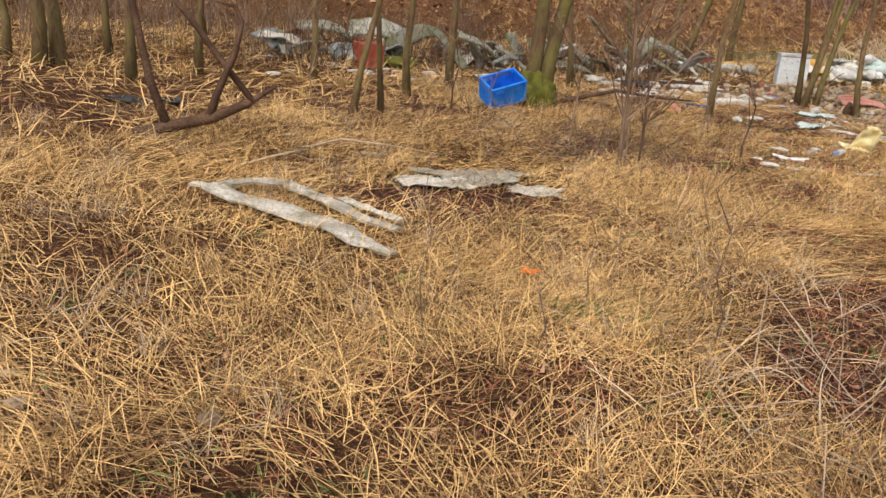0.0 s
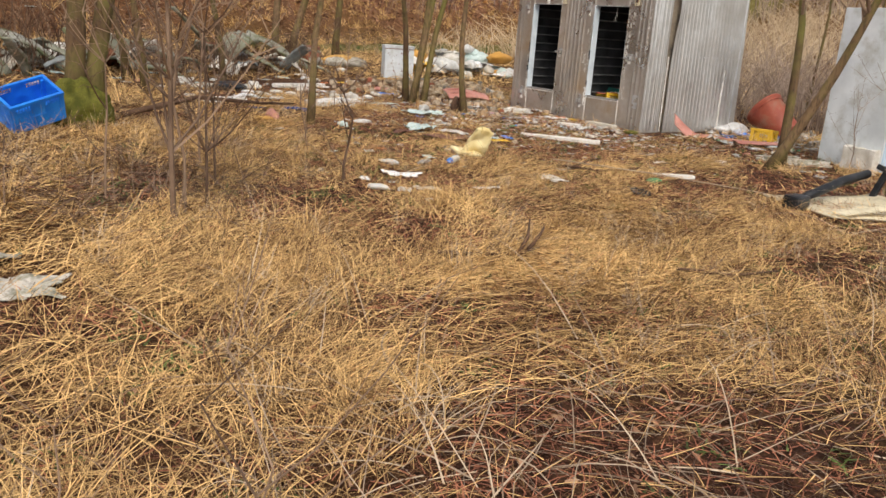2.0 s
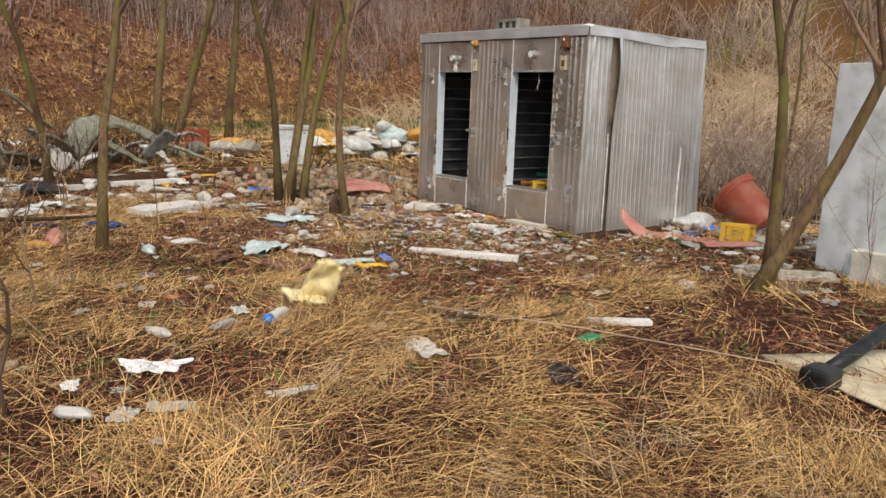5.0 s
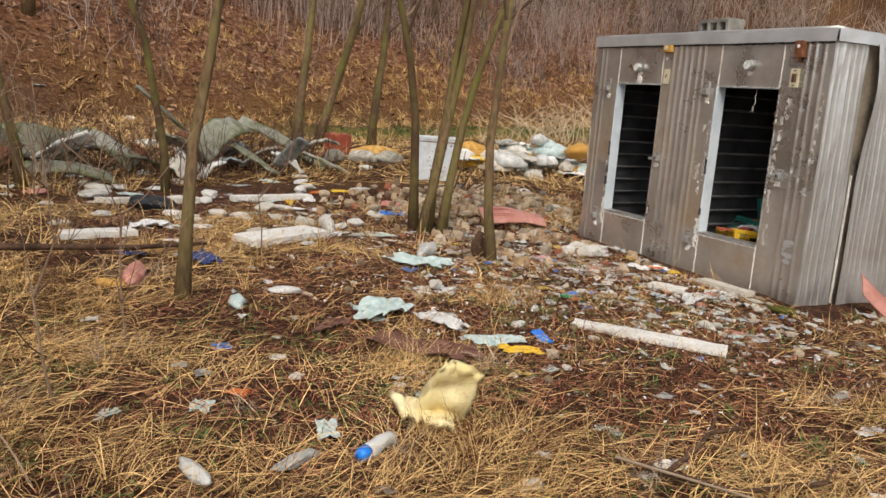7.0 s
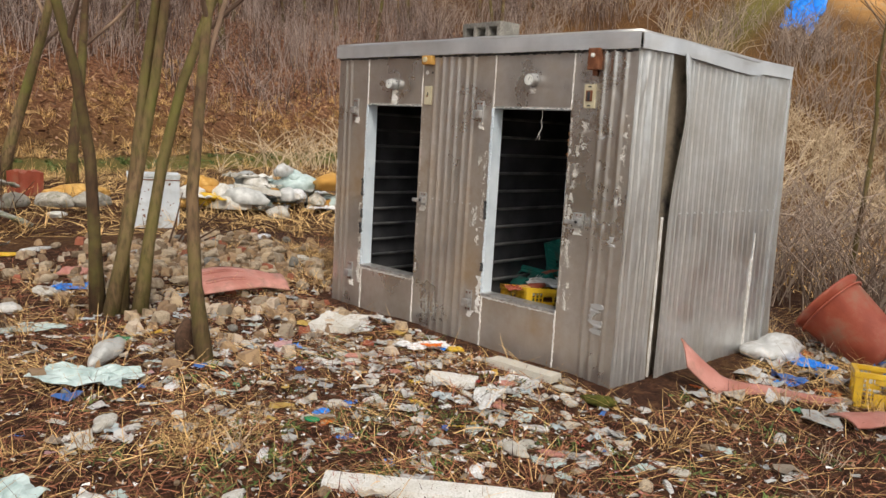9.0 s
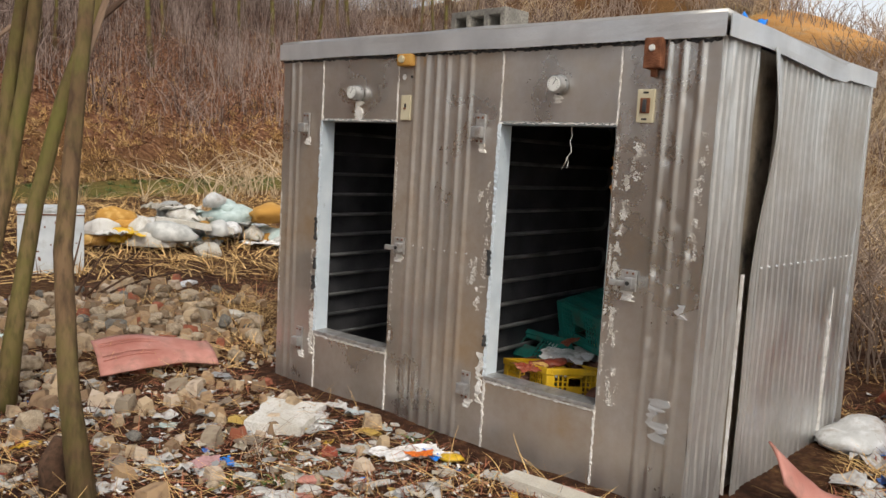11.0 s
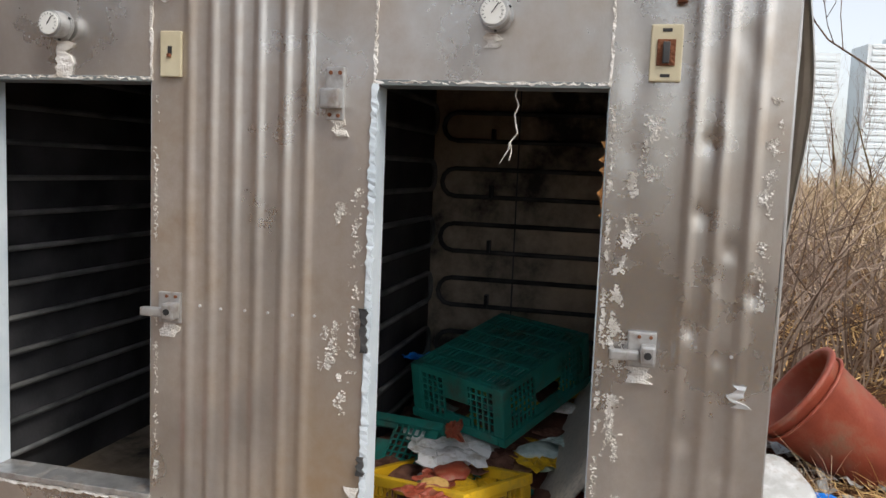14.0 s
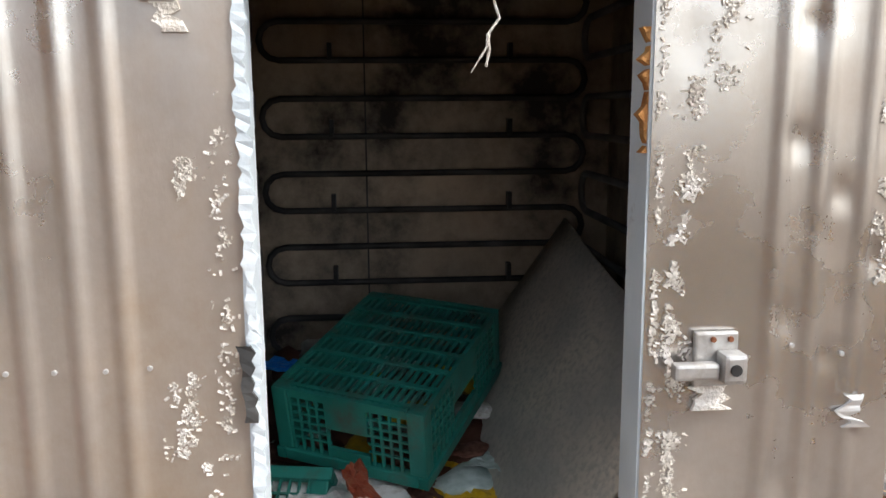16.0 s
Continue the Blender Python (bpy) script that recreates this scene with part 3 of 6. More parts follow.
side_sheet(0.0, 0.185, lambda u, z: 0.014 * max(0, noise.noise((u * 30, z * 4, 2))), 1.0, "side_sheet", "dented corrugated aluminium corner sheet")
side_sheet(0.215, 1.0, lambda u, z: 0.055 * math.exp(-((u - 0.215) / 0.05) ** 2) * math.exp(-((z - 1.75) / 0.35) ** 2) + 0.03 * math.exp(-((u - 0.22) / 0.06) ** 2), 4.0, "side_sheet", "streaked corrugated aluminium sheet with a curled edge")
mesh_ob("side_core", [(0.02, 0.035, 0.02), (1.95, -0.12, 0.02), (1.84, -0.12, TOP), (0.02, 0.035, TOP), (0.02, 0.10, 0.02), (1.95, 0.02, 0.02), (1.84, 0.02, TOP), (0.02, 0.10, TOP)], [(0, 1, 2, 3), (4, 7, 6, 5), (0, 4, 5, 1), (3, 2, 6, 7), (0, 3, 7, 4), (1, 5, 6, 2)], M_INNER, shed)


def seam(name, u, w, z0, z1, seed, material):
    rnd = random.Random(seed)
    v, f = [], []
    n = 46
    for i in range(n + 1):
        z = z0 + (z1 - z0) * i / n
        p = SIDE_A.lerp(SIDE_B, u)
        ww = w * rnd.uniform(0.3, 1.2)
        for dx, dy in ((-ww, -0.017), (ww, -0.017), (ww, -0.002), (-ww, -0.002)):
            v.append((p.x + dx, p.y + dy, z))
        if i:
            k = 4 * i
            f += [(k - 4, k - 3, k + 1, k), (k - 3, k - 2, k + 2, k + 1), (k - 1, k - 4, k, k + 3)]
    mesh_ob(name, v, f, material, shed)


seam("sealant_and_dark_line", 0.80, 0.010, 0.03, 0.95, 3, M_SEAL)
seam("sealant_and_dark_line", 0.192, 0.006, 0.05, 1.1, 4, M_SEAL)
seam("corner_trim", 0.93, 0.014, 0.02, TOP, 6, M_TRIM)
box("back_wall", (1.70, -0.10, 0.0), (1.84, SW, TOP), M_INNER, shed)
box("end_wall", (0.02, SW - 0.09, 0.0), (1.84, SW - 0.003, TOP), M_ALU, shed)
box("end_lining", (0.10, SW - 0.105, 0.16), (1.70, SW - 0.092, 2.05), M_SHADE, shed)
box("partition", (0.10, 1.36, 0.0), (1.70, 1.46, TOP), M_SHADE, shed)
box("floor_plate", (0.02, 0.06, -0.10), (1.84, SW - 0.02, 0.16), M_INNER, shed)
box("ceiling_plate", (0.02, 0.03, 2.06), (1.84, SW - 0.02, TOP + 0.02), M_SHADE, shed)


def roof_fn(a, b):
    x, y = -0.015 + 1.80 * a, -0.012 + (SW + 0.024) * b
    return (x, y - 0.16 * max(0, a) * (1 - b), TOP + 0.085 + 0.01 * noise.noise((x * 2, y * 2, 1)) - 0.05 * a * (1 - b))


sheet("roof", 12, 14, roof_fn, 0.03, M_ALU, shed, "flat dull metal roof sheet")
sheet("roof_trim", 26, 3, lambda a, b: (-0.024 - 0.004 * noise.noise((a * 9, b, 4)), -0.02 + (SW + 0.04) * a, TOP - 0.012 + 0.095 * b + 0.006 * noise.noise((a * 7, 0, 2)) ), 0.006, M_TRIM, shed, "bare bright metal edge strip")
sheet("roof_trim", 26, 3, lambda a, b: (-0.02 + 1.84 * a, -0.035 - 0.155 * a - 0.006 * noise.noise((a * 9, b, 4)), TOP - 0.012 + 0.09 * b - 0.045 * smoothstep(0.15, 0.72, a) + 0.02 * smoothstep(0.74, 0.76, a)), 0.006, M_TRIM, shed, "bent bright metal edge strip")
# ragged dark strip under the front trim
ragged_strip("sealant_and_dark_line", 0.0, SW, TOP - 0.028, TOP - 0.012, -0.003, M_COIL, 77, vertical=False, wander=0.012)


def coil(x_of, y_of, n_rows, z0, step, a0, a1, material):
    """Serpentine cooling pipe: straight runs along a, joined by bends."""
    v, f = [], []
    pts = []
    r = step / 2
    for i in range(n_rows):
        z = z0 + i * step
        lo, hi = (a0, a1) if i % 2 == 0 else (a1, a0)
        pts += [(lo, z), ((lo + hi) / 2, z), (hi, z)]
        if i < n_rows - 1:
            sgn = 1 if hi > lo else -1
            for k in range(1, 6):
                w = math.pi * k / 6
                pts.append((hi + sgn * r * math.sin(w), z + r - r * math.cos(w)))
    tube(v, f, [(x_of(a), y_of(a), z) for a, z in pts], [0.0125] * len(pts), 6)
    mesh_ob("cooling_pipe", v, f, material, shed, "bent cooling pipe", True)


for y0, y1 in ((0.13, 1.34), (1.49, 2.68)):
    coil(lambda a: 1.675, lambda a: a, 13, 0.30, 0.135, y0 + 0.07, y1 - 0.10, M_COIL)
    coil(lambda a: a, lambda a, y=y1: y - 0.01, 13, 0.33, 0.135, 0.22, 1.55, M_PIPE)
    coil(lambda a: a, lambda a, y=y0: y + 0.02, 13, 0.30, 0.135, 0.25, 1.55, M_PIPE)
    for i in range(7):
        for y in (y0 + 0.28, y1 - 0.28):
            box("pipe_clip", (1.655, y - 0.008, 0.60 + 0.27 * (i % 6) - 0.03), (1.70, y + 0.008, 0.60 + 0.27 * (i % 6) + 0.03), M_BLACK, shed)
            if i == 5:
                break
    box("lining_seam", (1.692, (y0 + y1) / 2 + 0.2, 0.16), (1.70, (y0 + y1) / 2 + 0.206, 2.05), M_COIL, shed)


def disc(name, r, depth, x, y, z, material, parent, seg=28, bevel=0.004, label=""):
    bm = bmesh.new()
    bmesh.ops.create_cone(bm, cap_ends=True, segments=seg, radius1=r, radius2=r, depth=depth, matrix=pose(x, y, z, 0, 90, 0))
    es = [e for e in bm.edges if e.calc_face_angle(0) > 1]
    bmesh.ops.bevel(bm, geom=es, offset=bevel, segments=2, affect="EDGES")
    return part(name, bm, material, parent, label)


def gauge(y, z):
    g = disc("gauge", 0.047, 0.012, -0.010, y, z, M_ZINC, shed, label="round dial thermometer in a zinc case")
    disc("case", 0.040, 0.05, -0.038, y, z, M_ZINC, g)
    disc("dial", 0.034, 0.004, -0.0645, y, z, M_DIAL, g, bevel=0.001, label="white dial")
    bm = bmesh.new()
    add_box(bm, (-0.0695, -0.0012, -0.006), (-0.068, 0.0012, 0.026), m=pose(0, y, z, 35, 0, 0))
    part("needle", bm, M_INK, g)
    bm = bmesh.new()
    for i in range(13):
        add_box(bm, (-0.0685, -0.0006, 0.024), (-0.0672, 0.0006, 0.030), m=pose(0, y, z, -130 + i * 21.6, 0, 0))
    part("tick_marks", bm, M_INK, g)
    for a in (60, 180, 300):
        disc("screw", 0.004, 0.006, -0.018, y + 0.042 * math.sin(radians(a)), z + 0.042 * math.cos(radians(a)), M_COIL, g, 8, 0.001)


gauge(0.76, 1.925)
gauge(2.12, 1.90)
ragged_strip("sealant_and_dark_line", 2.10, 2.14, 1.75, 1.86, -0.003, M_SEAL, 301, wander=0.03)
ragged_strip("sealant_and_dark_line", 0.75, 0.79, 1.84, 1.885, -0.003, M_SEAL, 302, wander=0.02)


def hinge(y, z):
    h = box("hinge", (-0.012, y - 0.028, z - 0.075), (0.0, y + 0.028, z + 0.075), M_ZINC, shed, 0.004, "broken zinc door hinge")
    box("knuckle", (-0.048, y - 0.026, z - 0.045), (-0.012, y + 0.034, z + 0.012), M_ZINC, h, 0.007)
    for dy, dz in ((-0.015, 0.058), (0.013, 0.058), (-0.012, -0.062), (0.014, -0.060)):
        disc("rivet", 0.006, 0.006, -0.014, y + dy, z + dz, M_RUST, h, 8, 0.001)
    ragged_strip("sealant_and_dark_line", y - 0.03, y + 0.01, z - 0.12, z - 0.07, -0.002, M_SEAL, int(y * 100 + z * 10), wander=0.03)


for y in (1.215, 2.565):
    hinge(y, 1.71)
    hinge(y, 0.37)


def latch(y, z):
    h = box("latch", (-0.014, y - 0.045, z - 0.045), (0.0, y + 0.03, z + 0.05), M_ZINC, shed, 0.004, "zinc door latch catch")
    box("keeper", (-0.055, y - 0.045, z - 0.030), (-0.014, y - 0.005, z + 0.022), M_ZINC, h, 0.008)
    box("tongue", (-0.045, y - 0.002, z - 0.024), (-0.020, y + 0.075, z + 0.004), M_ZINC, h, 0.006)
    disc("bore", 0.010, 0.01, -0.054, y - 0.024, z - 0.004, M_INK, h, 12, 0.001)
    for dy in (-0.03, 0.0):
        disc("rivet", 0.005, 0.006, -0.016, y + dy, z + 0.038, M_RUST, h, 8, 0.001)
    ragged_strip("sealant_and_dark_line", y - 0.035, y + 0.03, z - 0.09, z - 0.03, -0.002, M_SEAL, int(y * 100), wander=0.03)


latch(0.335, 1.05)
latch(1.745, 1.05)
p = box("switch_plate", (-0.012, 1.705, 1.75), (0.0, 1.775, 1.885), M_IVORY, shed, 0.004, "yellowed ivory switch plate")
box("slot", (-0.014, 1.735, 1.815), (-0.0115, 1.748, 1.840), M_INK, p)
box("toggle", (-0.022, 1.736, 1.808), (-0.012, 1.747, 1.818), M_RUST, p, 0.002)
p = box("wall_socket", (-0.014, 0.275, 1.755), (0.0, 0.355, 1.90), M_IVORY, shed, 0.004, "broken ivory socket plate with scorched insert")
box("insert", (-0.018, 0.292, 1.795), (-0.0135, 0.338, 1.862), M_RUST, p, 0.002)
box("rocker", (-0.026, 0.306, 1.800), (-0.018, 0.324, 1.855), M_COIL, p, 0.003)
for z in (1.77, 1.885):
    box("slot", (-0.0155, 0.303, z - 0.004), (-0.0135, 0.327, z + 0.004), M_INK, p)
p = box("junction_box", (-0.05, 0.245, 1.985), (0.0, 0.325, 2.115), M_RUST, shed, 0.006, "rusted junction box with a white button")
disc("button", 0.014, 0.012, -0.055, 0.285, 2.07, M_DIAL, p)
box("conduit_stub", (-0.03, 0.27, 1.95), (-0.008, 0.295, 1.985), M_RUST, p, 0.004)
p = box("lamp_holder", (-0.045, 1.69, 2.04), (0.0, 1.79, 2.105), M_OCHRE, shed, 0.008, "yellowed plastic lamp holder")
disc("cap", 0.020, 0.02, -0.05, 1.75, 2.075, M_IVORY, p)
disc("ring_mark", 0.016, 0.004, -0.002, 1.765, 1.985, M_SEAL, shed, 16, 0.001)
disc("drilled_hole", 0.008, 0.004, -0.002, 1.71, 1.985, M_INK, shed, 10, 0.001)
for y in (0.10, 0.19, 1.265, 1.335, 1.415, 1.49, 1.57, 1.64):
    disc("rivet", 0.0045, 0.006, front_x(y, 1.15) - 0.002, y, 1.06 + 0.01 * math.sin(y * 40), M_TRIM, shed, 8, 0.001)
for i in range(16):
    q = SIDE_A.lerp(SIDE_B, 0.24 + i * 0.045)
    bm = bmesh.new()
    bmesh.ops.create_uvsphere(bm, u_segments=8, v_segments=5, radius=0.007, matrix=pose(q.x, q.y - 0.016, 1.12))
    part("rivet", bm, M_TRIM, shed)
# torn bright tabs on the corner
for y, z, w, h in ((0.14, 0.52, 0.035, 0.03), (0.13, 0.40, 0.03, 0.045), (0.08, 0.95, 0.02, 0.03), (0.17, 0.47, 0.02, 0.05)):
    ragged_strip("torn_tab", y - w, y + w, z - h, z + h, -0.006, M_TRIM, int(z * 1000), wander=0.03)
# string hanging from the door head
v, f = [], []
pts = [(0.03, 0.70, HEAD)]
for i in range(1, 9):
    pts.append((0.03 + 0.006 * math.sin(i * 1.9), 0.70 + 0.007 * math.sin(i * 2.3) + (0.006 * max(0, i - 5)), HEAD - 0.025 * i))
tube(v, f, pts, [0.0022] * 9, 4)
tube(v, f, [pts[6], (0.02, 0.715, HEAD - 0.17), (0.025, 0.74, HEAD - 0.21)], [0.004, 0.002, 0.001], 4)
mesh_ob("string", v, f, M_SEAL, shed, "knotted frayed string")

# cinder block on the roof
blk = empty("cinder_block", pose(SX + 0.28, SY + 1.42, SZ + TOP + 0.095, 0, 0, 84), "grey hollow concrete block lying on the roof", "block")
bm = bmesh.new()
add_box(bm, (-0.2, -0.095, 0.0), (0.2, 0.095, 0.035), 0.006)
add_box(bm, (-0.2, -0.095, 0.105), (0.2, 0.095, 0.14), 0.006)
for x in (-0.2, -0.083, 0.048, 0.165):
    add_box(bm, (x, -0.094, 0.03), (x + 0.035, 0.094, 0.11), 0.004)
part("block_body", bm, M_CONC, blk)


# ---- crates ----
def crate(L, W, H, material, m, label, group="crates", solid=False):
    """A plastic field crate: rim, corner posts, lattice sides and bottom."""
    c = empty("crate", m, label, "crate", group)
    t = 0.012
    bm = bmesh.new()
    for lo, hi in (((-L / 2, -W / 2, H - 0.035), (L / 2, -W / 2 + 0.03, H)), ((-L / 2, W / 2 - 0.03, H - 0.035), (L / 2, W / 2, H)), ((-L / 2, -W / 2 + 0.03, H - 0.035), (-L / 2 + 0.03, W / 2 - 0.03, H)), ((L / 2 - 0.03, -W / 2 + 0.03, H - 0.035), (L / 2, W / 2 - 0.03, H))):
        add_box(bm, lo, hi, 0.005)
    part("rim", bm, material, c)
    for sx in (-1, 1):
        for sy in (-1, 1):
            x, y = sx * (L / 2 - 0.03), sy * (W / 2 - 0.03)
            box("corner_post", (x - 0.025, y - 0.025, 0), (x + 0.025, y + 0.025, H - 0.034), material, c, 0.008)

    def side(axis, s):
        half = (L if axis == "x" else W) / 2 - 0.055
        off = s * ((W if axis == "x" else L) / 2 - 0.014)
        bars = []

        def bar(a0, a1, z0, z1, th=t):
            if axis == "x":
                bars.append(((a0, off - th / 2, z0), (a1, off + th / 2, z1)))
            else:
                bars.append(((off - th / 2, a0, z0), (off + th / 2, a1, z1)))
        bar(-half, half, 0.0, 0.025)
        n = max(3, int(2 * half / 0.026))
        for i in range(n):
            a = -half + 2 * half * i / n
            if abs(a) > half * 0.33:
                bar(a, a + 0.007, 0.02, H - 0.03, t * 0.7)
        for j in range(1, int((H - 0.05) / 0.026)):
            z = 0.02 + j * 0.026
            bar(-half, -half * 0.33, z, z + 0.006, t * 0.6)
            bar(half * 0.33, half, z, z + 0.006, t * 0.6)
        bar(-half * 0.34, half * 0.34, 0.02, H * 0.45, t)
        bar(-half * 0.34, half * 0.34, H * 0.72, H - 0.03, t)
        add_boxes("side_lattice", bars, material, c)
    for sg in (-1, 1):
        side("x", sg)
        side("y", sg)
    if solid:
        for lo, hi in (((-L / 2 + 0.03, -W / 2 + 0.012, 0.02), (L / 2 - 0.03, -W / 2 + 0.02, H * 0.72)), ((-L / 2 + 0.03, W / 2 - 0.02, 0.02), (L / 2 - 0.03, W / 2 - 0.012, H * 0.72)), ((-L / 2 + 0.012, -W / 2 + 0.03, 0.02), (-L / 2 + 0.02, W / 2 - 0.03, H - 0.03)), ((L / 2 - 0.02, -W / 2 + 0.03, 0.02), (L / 2 - 0.012, W / 2 - 0.03, H - 0.03)), ((-L / 2 + 0.02, -W / 2 + 0.02, 0.014), (L / 2 - 0.02, W / 2 - 0.02, 0.02))):
            box("wall_panel", lo, hi, material, c)
    bars = []
    n = int(W / 0.024)
    for i in range(n):
        y = -W / 2 + 0.02 + (W - 0.04) * i / n
        bars.append(((-L / 2 + 0.02, y, 0.004), (L / 2 - 0.02, y + 0.010, 0.013)))
    for i in range(7):
        x = -L / 2 + 0.03 + (L - 0.08) * i / 6
        bars.append(((x, -W / 2 + 0.02, 0.0), (x + 0.016, W / 2 - 0.02, 0.010)))
    add_boxes("bottom_lattice", bars, material, c)
    return c


crate(0.62, 0.46, 0.23, M_TEAL, pose(11.25, 10.14, 1.00, 180 + 3, -13, -27), "dark green plastic crate lying upside down on rubbish")
crate(0.50, 0.36, 0.17, M_YELLOW, pose(10.68, 10.22, 0.50, 4, 8, 62), "yellow plastic lattice crate full of wrappers")
crate(0.50, 0.36, 0.17, M_TEAL, pose(10.66, 9.98, 0.42, 0, -10, 70), "dark green plastic crate half buried in rubbish")
crate(0.5, 0.36, 0.2, M_TEAL, pose(11.0, 10.56, 0.48, 50, 0, 80), "dark green plastic crate tipped on its side")
crate(0.52, 0.36, 0.30, M_BLUE, pose(2.66, 10.24, gz(2.62, 10.28) + 0.10, 24, -16, 14), "bright blue plastic crate tilted in dry grass", solid=True)
crate(0.40, 0.30, 0.22, M_YELLOW, pose(11.50, 8.10, gz(11.5, 8.1) - 0.01, 0, 6, 20), "yellow plastic crate beside the red tub")

# rubbish heap on the shed floor
hv = lambda a, b: (10.42 + 1.5 * a, 9.45 + 1.12 * b, 0.55 + 0.22 * a + 0.10 * noise.noise((a * 6, b * 6, 2)) + 0.05 * noise.noise((a * 17, b * 17, 4)) - 0.12 * b * (1 - a))
heap = tagged(sheet("matted_rubbish", 30, 24, hv, 0.03, M_BROWN), "dark matted rubbish covering the cold store floor", "rubbish")
# board leaning on the inner wall
brd = tagged(sheet("leaning_board", 8, 8, lambda a, b: (10.62 + 1.2 * a - 0.05 * b, 9.93 - 0.45 * b + 0.03 * a + 0.02 * math.sin(a * 3), 0.48 + 0.14 * a + 0.62 * b + 0.05 * a * b), 0.012, mat("dusty_slate_board", (0.40, 0.385, 0.35), (0.66, 0.59, 0.49), (0.33, 0.32, 0.29), rough=0.4, scale=3, fine=60, bump=0.2)), "dusty dark board leaning on the inner wall", "board")

# ---- loose litter: crumpled pieces ----
CRUMPLE = {}


def crumple(kind, seed, material):
    key = (kind, seed, material.name)
    if key in CRUMPLE:
        return CRUMPLE[key]
    bm = bmesh.new()
    if kind == "sheet":
        bmesh.ops.create_grid(bm, x_segments=11, y_segments=9, size=0.5)
        for w in bm.verts:
            x, y = w.co.x, w.co.y
            e = 1 + 0.45 * noise.noise((math.atan2(y, x) * 1.4, seed * 3.1, 0))
            n = noise.noise((x * 3.5, y * 3.5, seed * 7.7))
            n2 = noise.noise((x * 9, y * 9, seed * 2.3))
            w.co = (x * e + 0.08 * n2, y * e * 0.75 + 0.07 * n, 0.09 + 0.20 * abs(n) + 0.12 * n2)
        r = bmesh.ops.extrude_face_region(bm, geom=bm.faces[:])
        bmesh.ops.translate(bm, verts=[g for g in r["geom"] if isinstance(g, bmesh.types.BMVert)], vec=(0, 0, 0.015))
    elif kind == "lump":
        bmesh.ops.create_icosphere(bm, subdivisions=3, radius=0.5)
        for w in bm.verts:
            p = w.co.copy()
            k = 1 + 0.40 * noise.noise(p * 2.2 + Vector((seed * 5, 0, 0))) + 0.28 * abs(noise.noise(p * 5 + Vector((0, seed * 4, 0)))) - 0.12 * abs(noise.noise(p * 11 + Vector((seed, 0, 0))))
            w.co = (p.x * k, p.y * k * 0.7, max(-0.10, p.z * k * 0.5) + 0.1)
    else:
        bmesh.ops.create_icosphere(bm, subdivisions=2, radius=0.5)
        rnd = random.Random(seed)
        dirs = [Vector((rnd.gauss(0, 1), rnd.gauss(0, 1), rnd.gauss(0, 1))).normalized() for _ in range(8)]
        sizes = [rnd.uniform(0.28, 0.46) for _ in dirs]
        for w in bm.verts:
            p = w.co.normalized()
            k = min([s / max(0.05, p.dot(d)) for s, d in zip(sizes, dirs) if p.dot(d) > 0.05] + [0.55])
            k *= 1 + 0.03 * noise.noise(p * 6)
            w.co = (p.x * k, p.y * k * 0.8, p.z * k * 0.65 + 0.2)
    me = bpy.data.meshes.new(kind)
    bm.to_mesh(me)
    bm.free()
    me.materials.append(material)
    me.polygons.foreach_set("use_smooth", [kind == "lump"] * len(me.polygons))
    CRUMPLE[key] = me
    return me


def litter(name, kind, seed, material, x, y, size, label, category, flat=0.6, rz=None, z=None, group="", rx=0, ry=0):
    ob = new(name, crumple(kind, seed, material))
    rz = seed * 77 % 360 if rz is None else rz
    sx, sy = size if isinstance(size, tuple) else (size, size)
    zz = gz(x, y) - 0.004 if z is None else z
    ob.matrix_world = pose(x, y, zz, rx, ry, rz) @ Matrix.Diagonal((sx, sy, (sx + sy) / 2 * flat, 1))
    return tagged(ob, label, category, group)


def foam_slab(name, x, y, L, W, H, rz, material, label, z=0.0, rx=0, ry=0, seed=1, category="foam board"):
    def build(bm):
        bmesh.ops.create_cube(bm, size=1)
        bmesh.ops.subdivide_edges(bm, edges=bm.edges[:], cuts=9, use_grid_fill=True)
        for w in bm.verts:
            p = Vector((w.co.x * L, w.co.y * W, w.co.z * H))
            a = noise.noise((p.x * 6, p.y * 6, seed * 3.3))
            b = noise.noise((p.x * 14, p.y * 14, p.z * 9 + seed))
            edge = max(abs(w.co.x), abs(w.co.y)) * 2
            p.x += 0.05 * min(L, 0.5) * a * (edge > 0.7) + 0.006 * b
            p.y += 0.10 * W * noise.noise((p.x * 7, seed * 5.1, 0)) * (abs(w.co.y) > 0.3) + 0.006 * b
            p.z += 0.12 * H * b + H / 2
            w.co = p
    bm = bmesh.new()
    build(bm)
    ob = part(name, bm, material)
    ob.matrix_world = pose(x, y, gz(x, y) + z, rx, ry, rz)
    return tagged(ob, label, category)


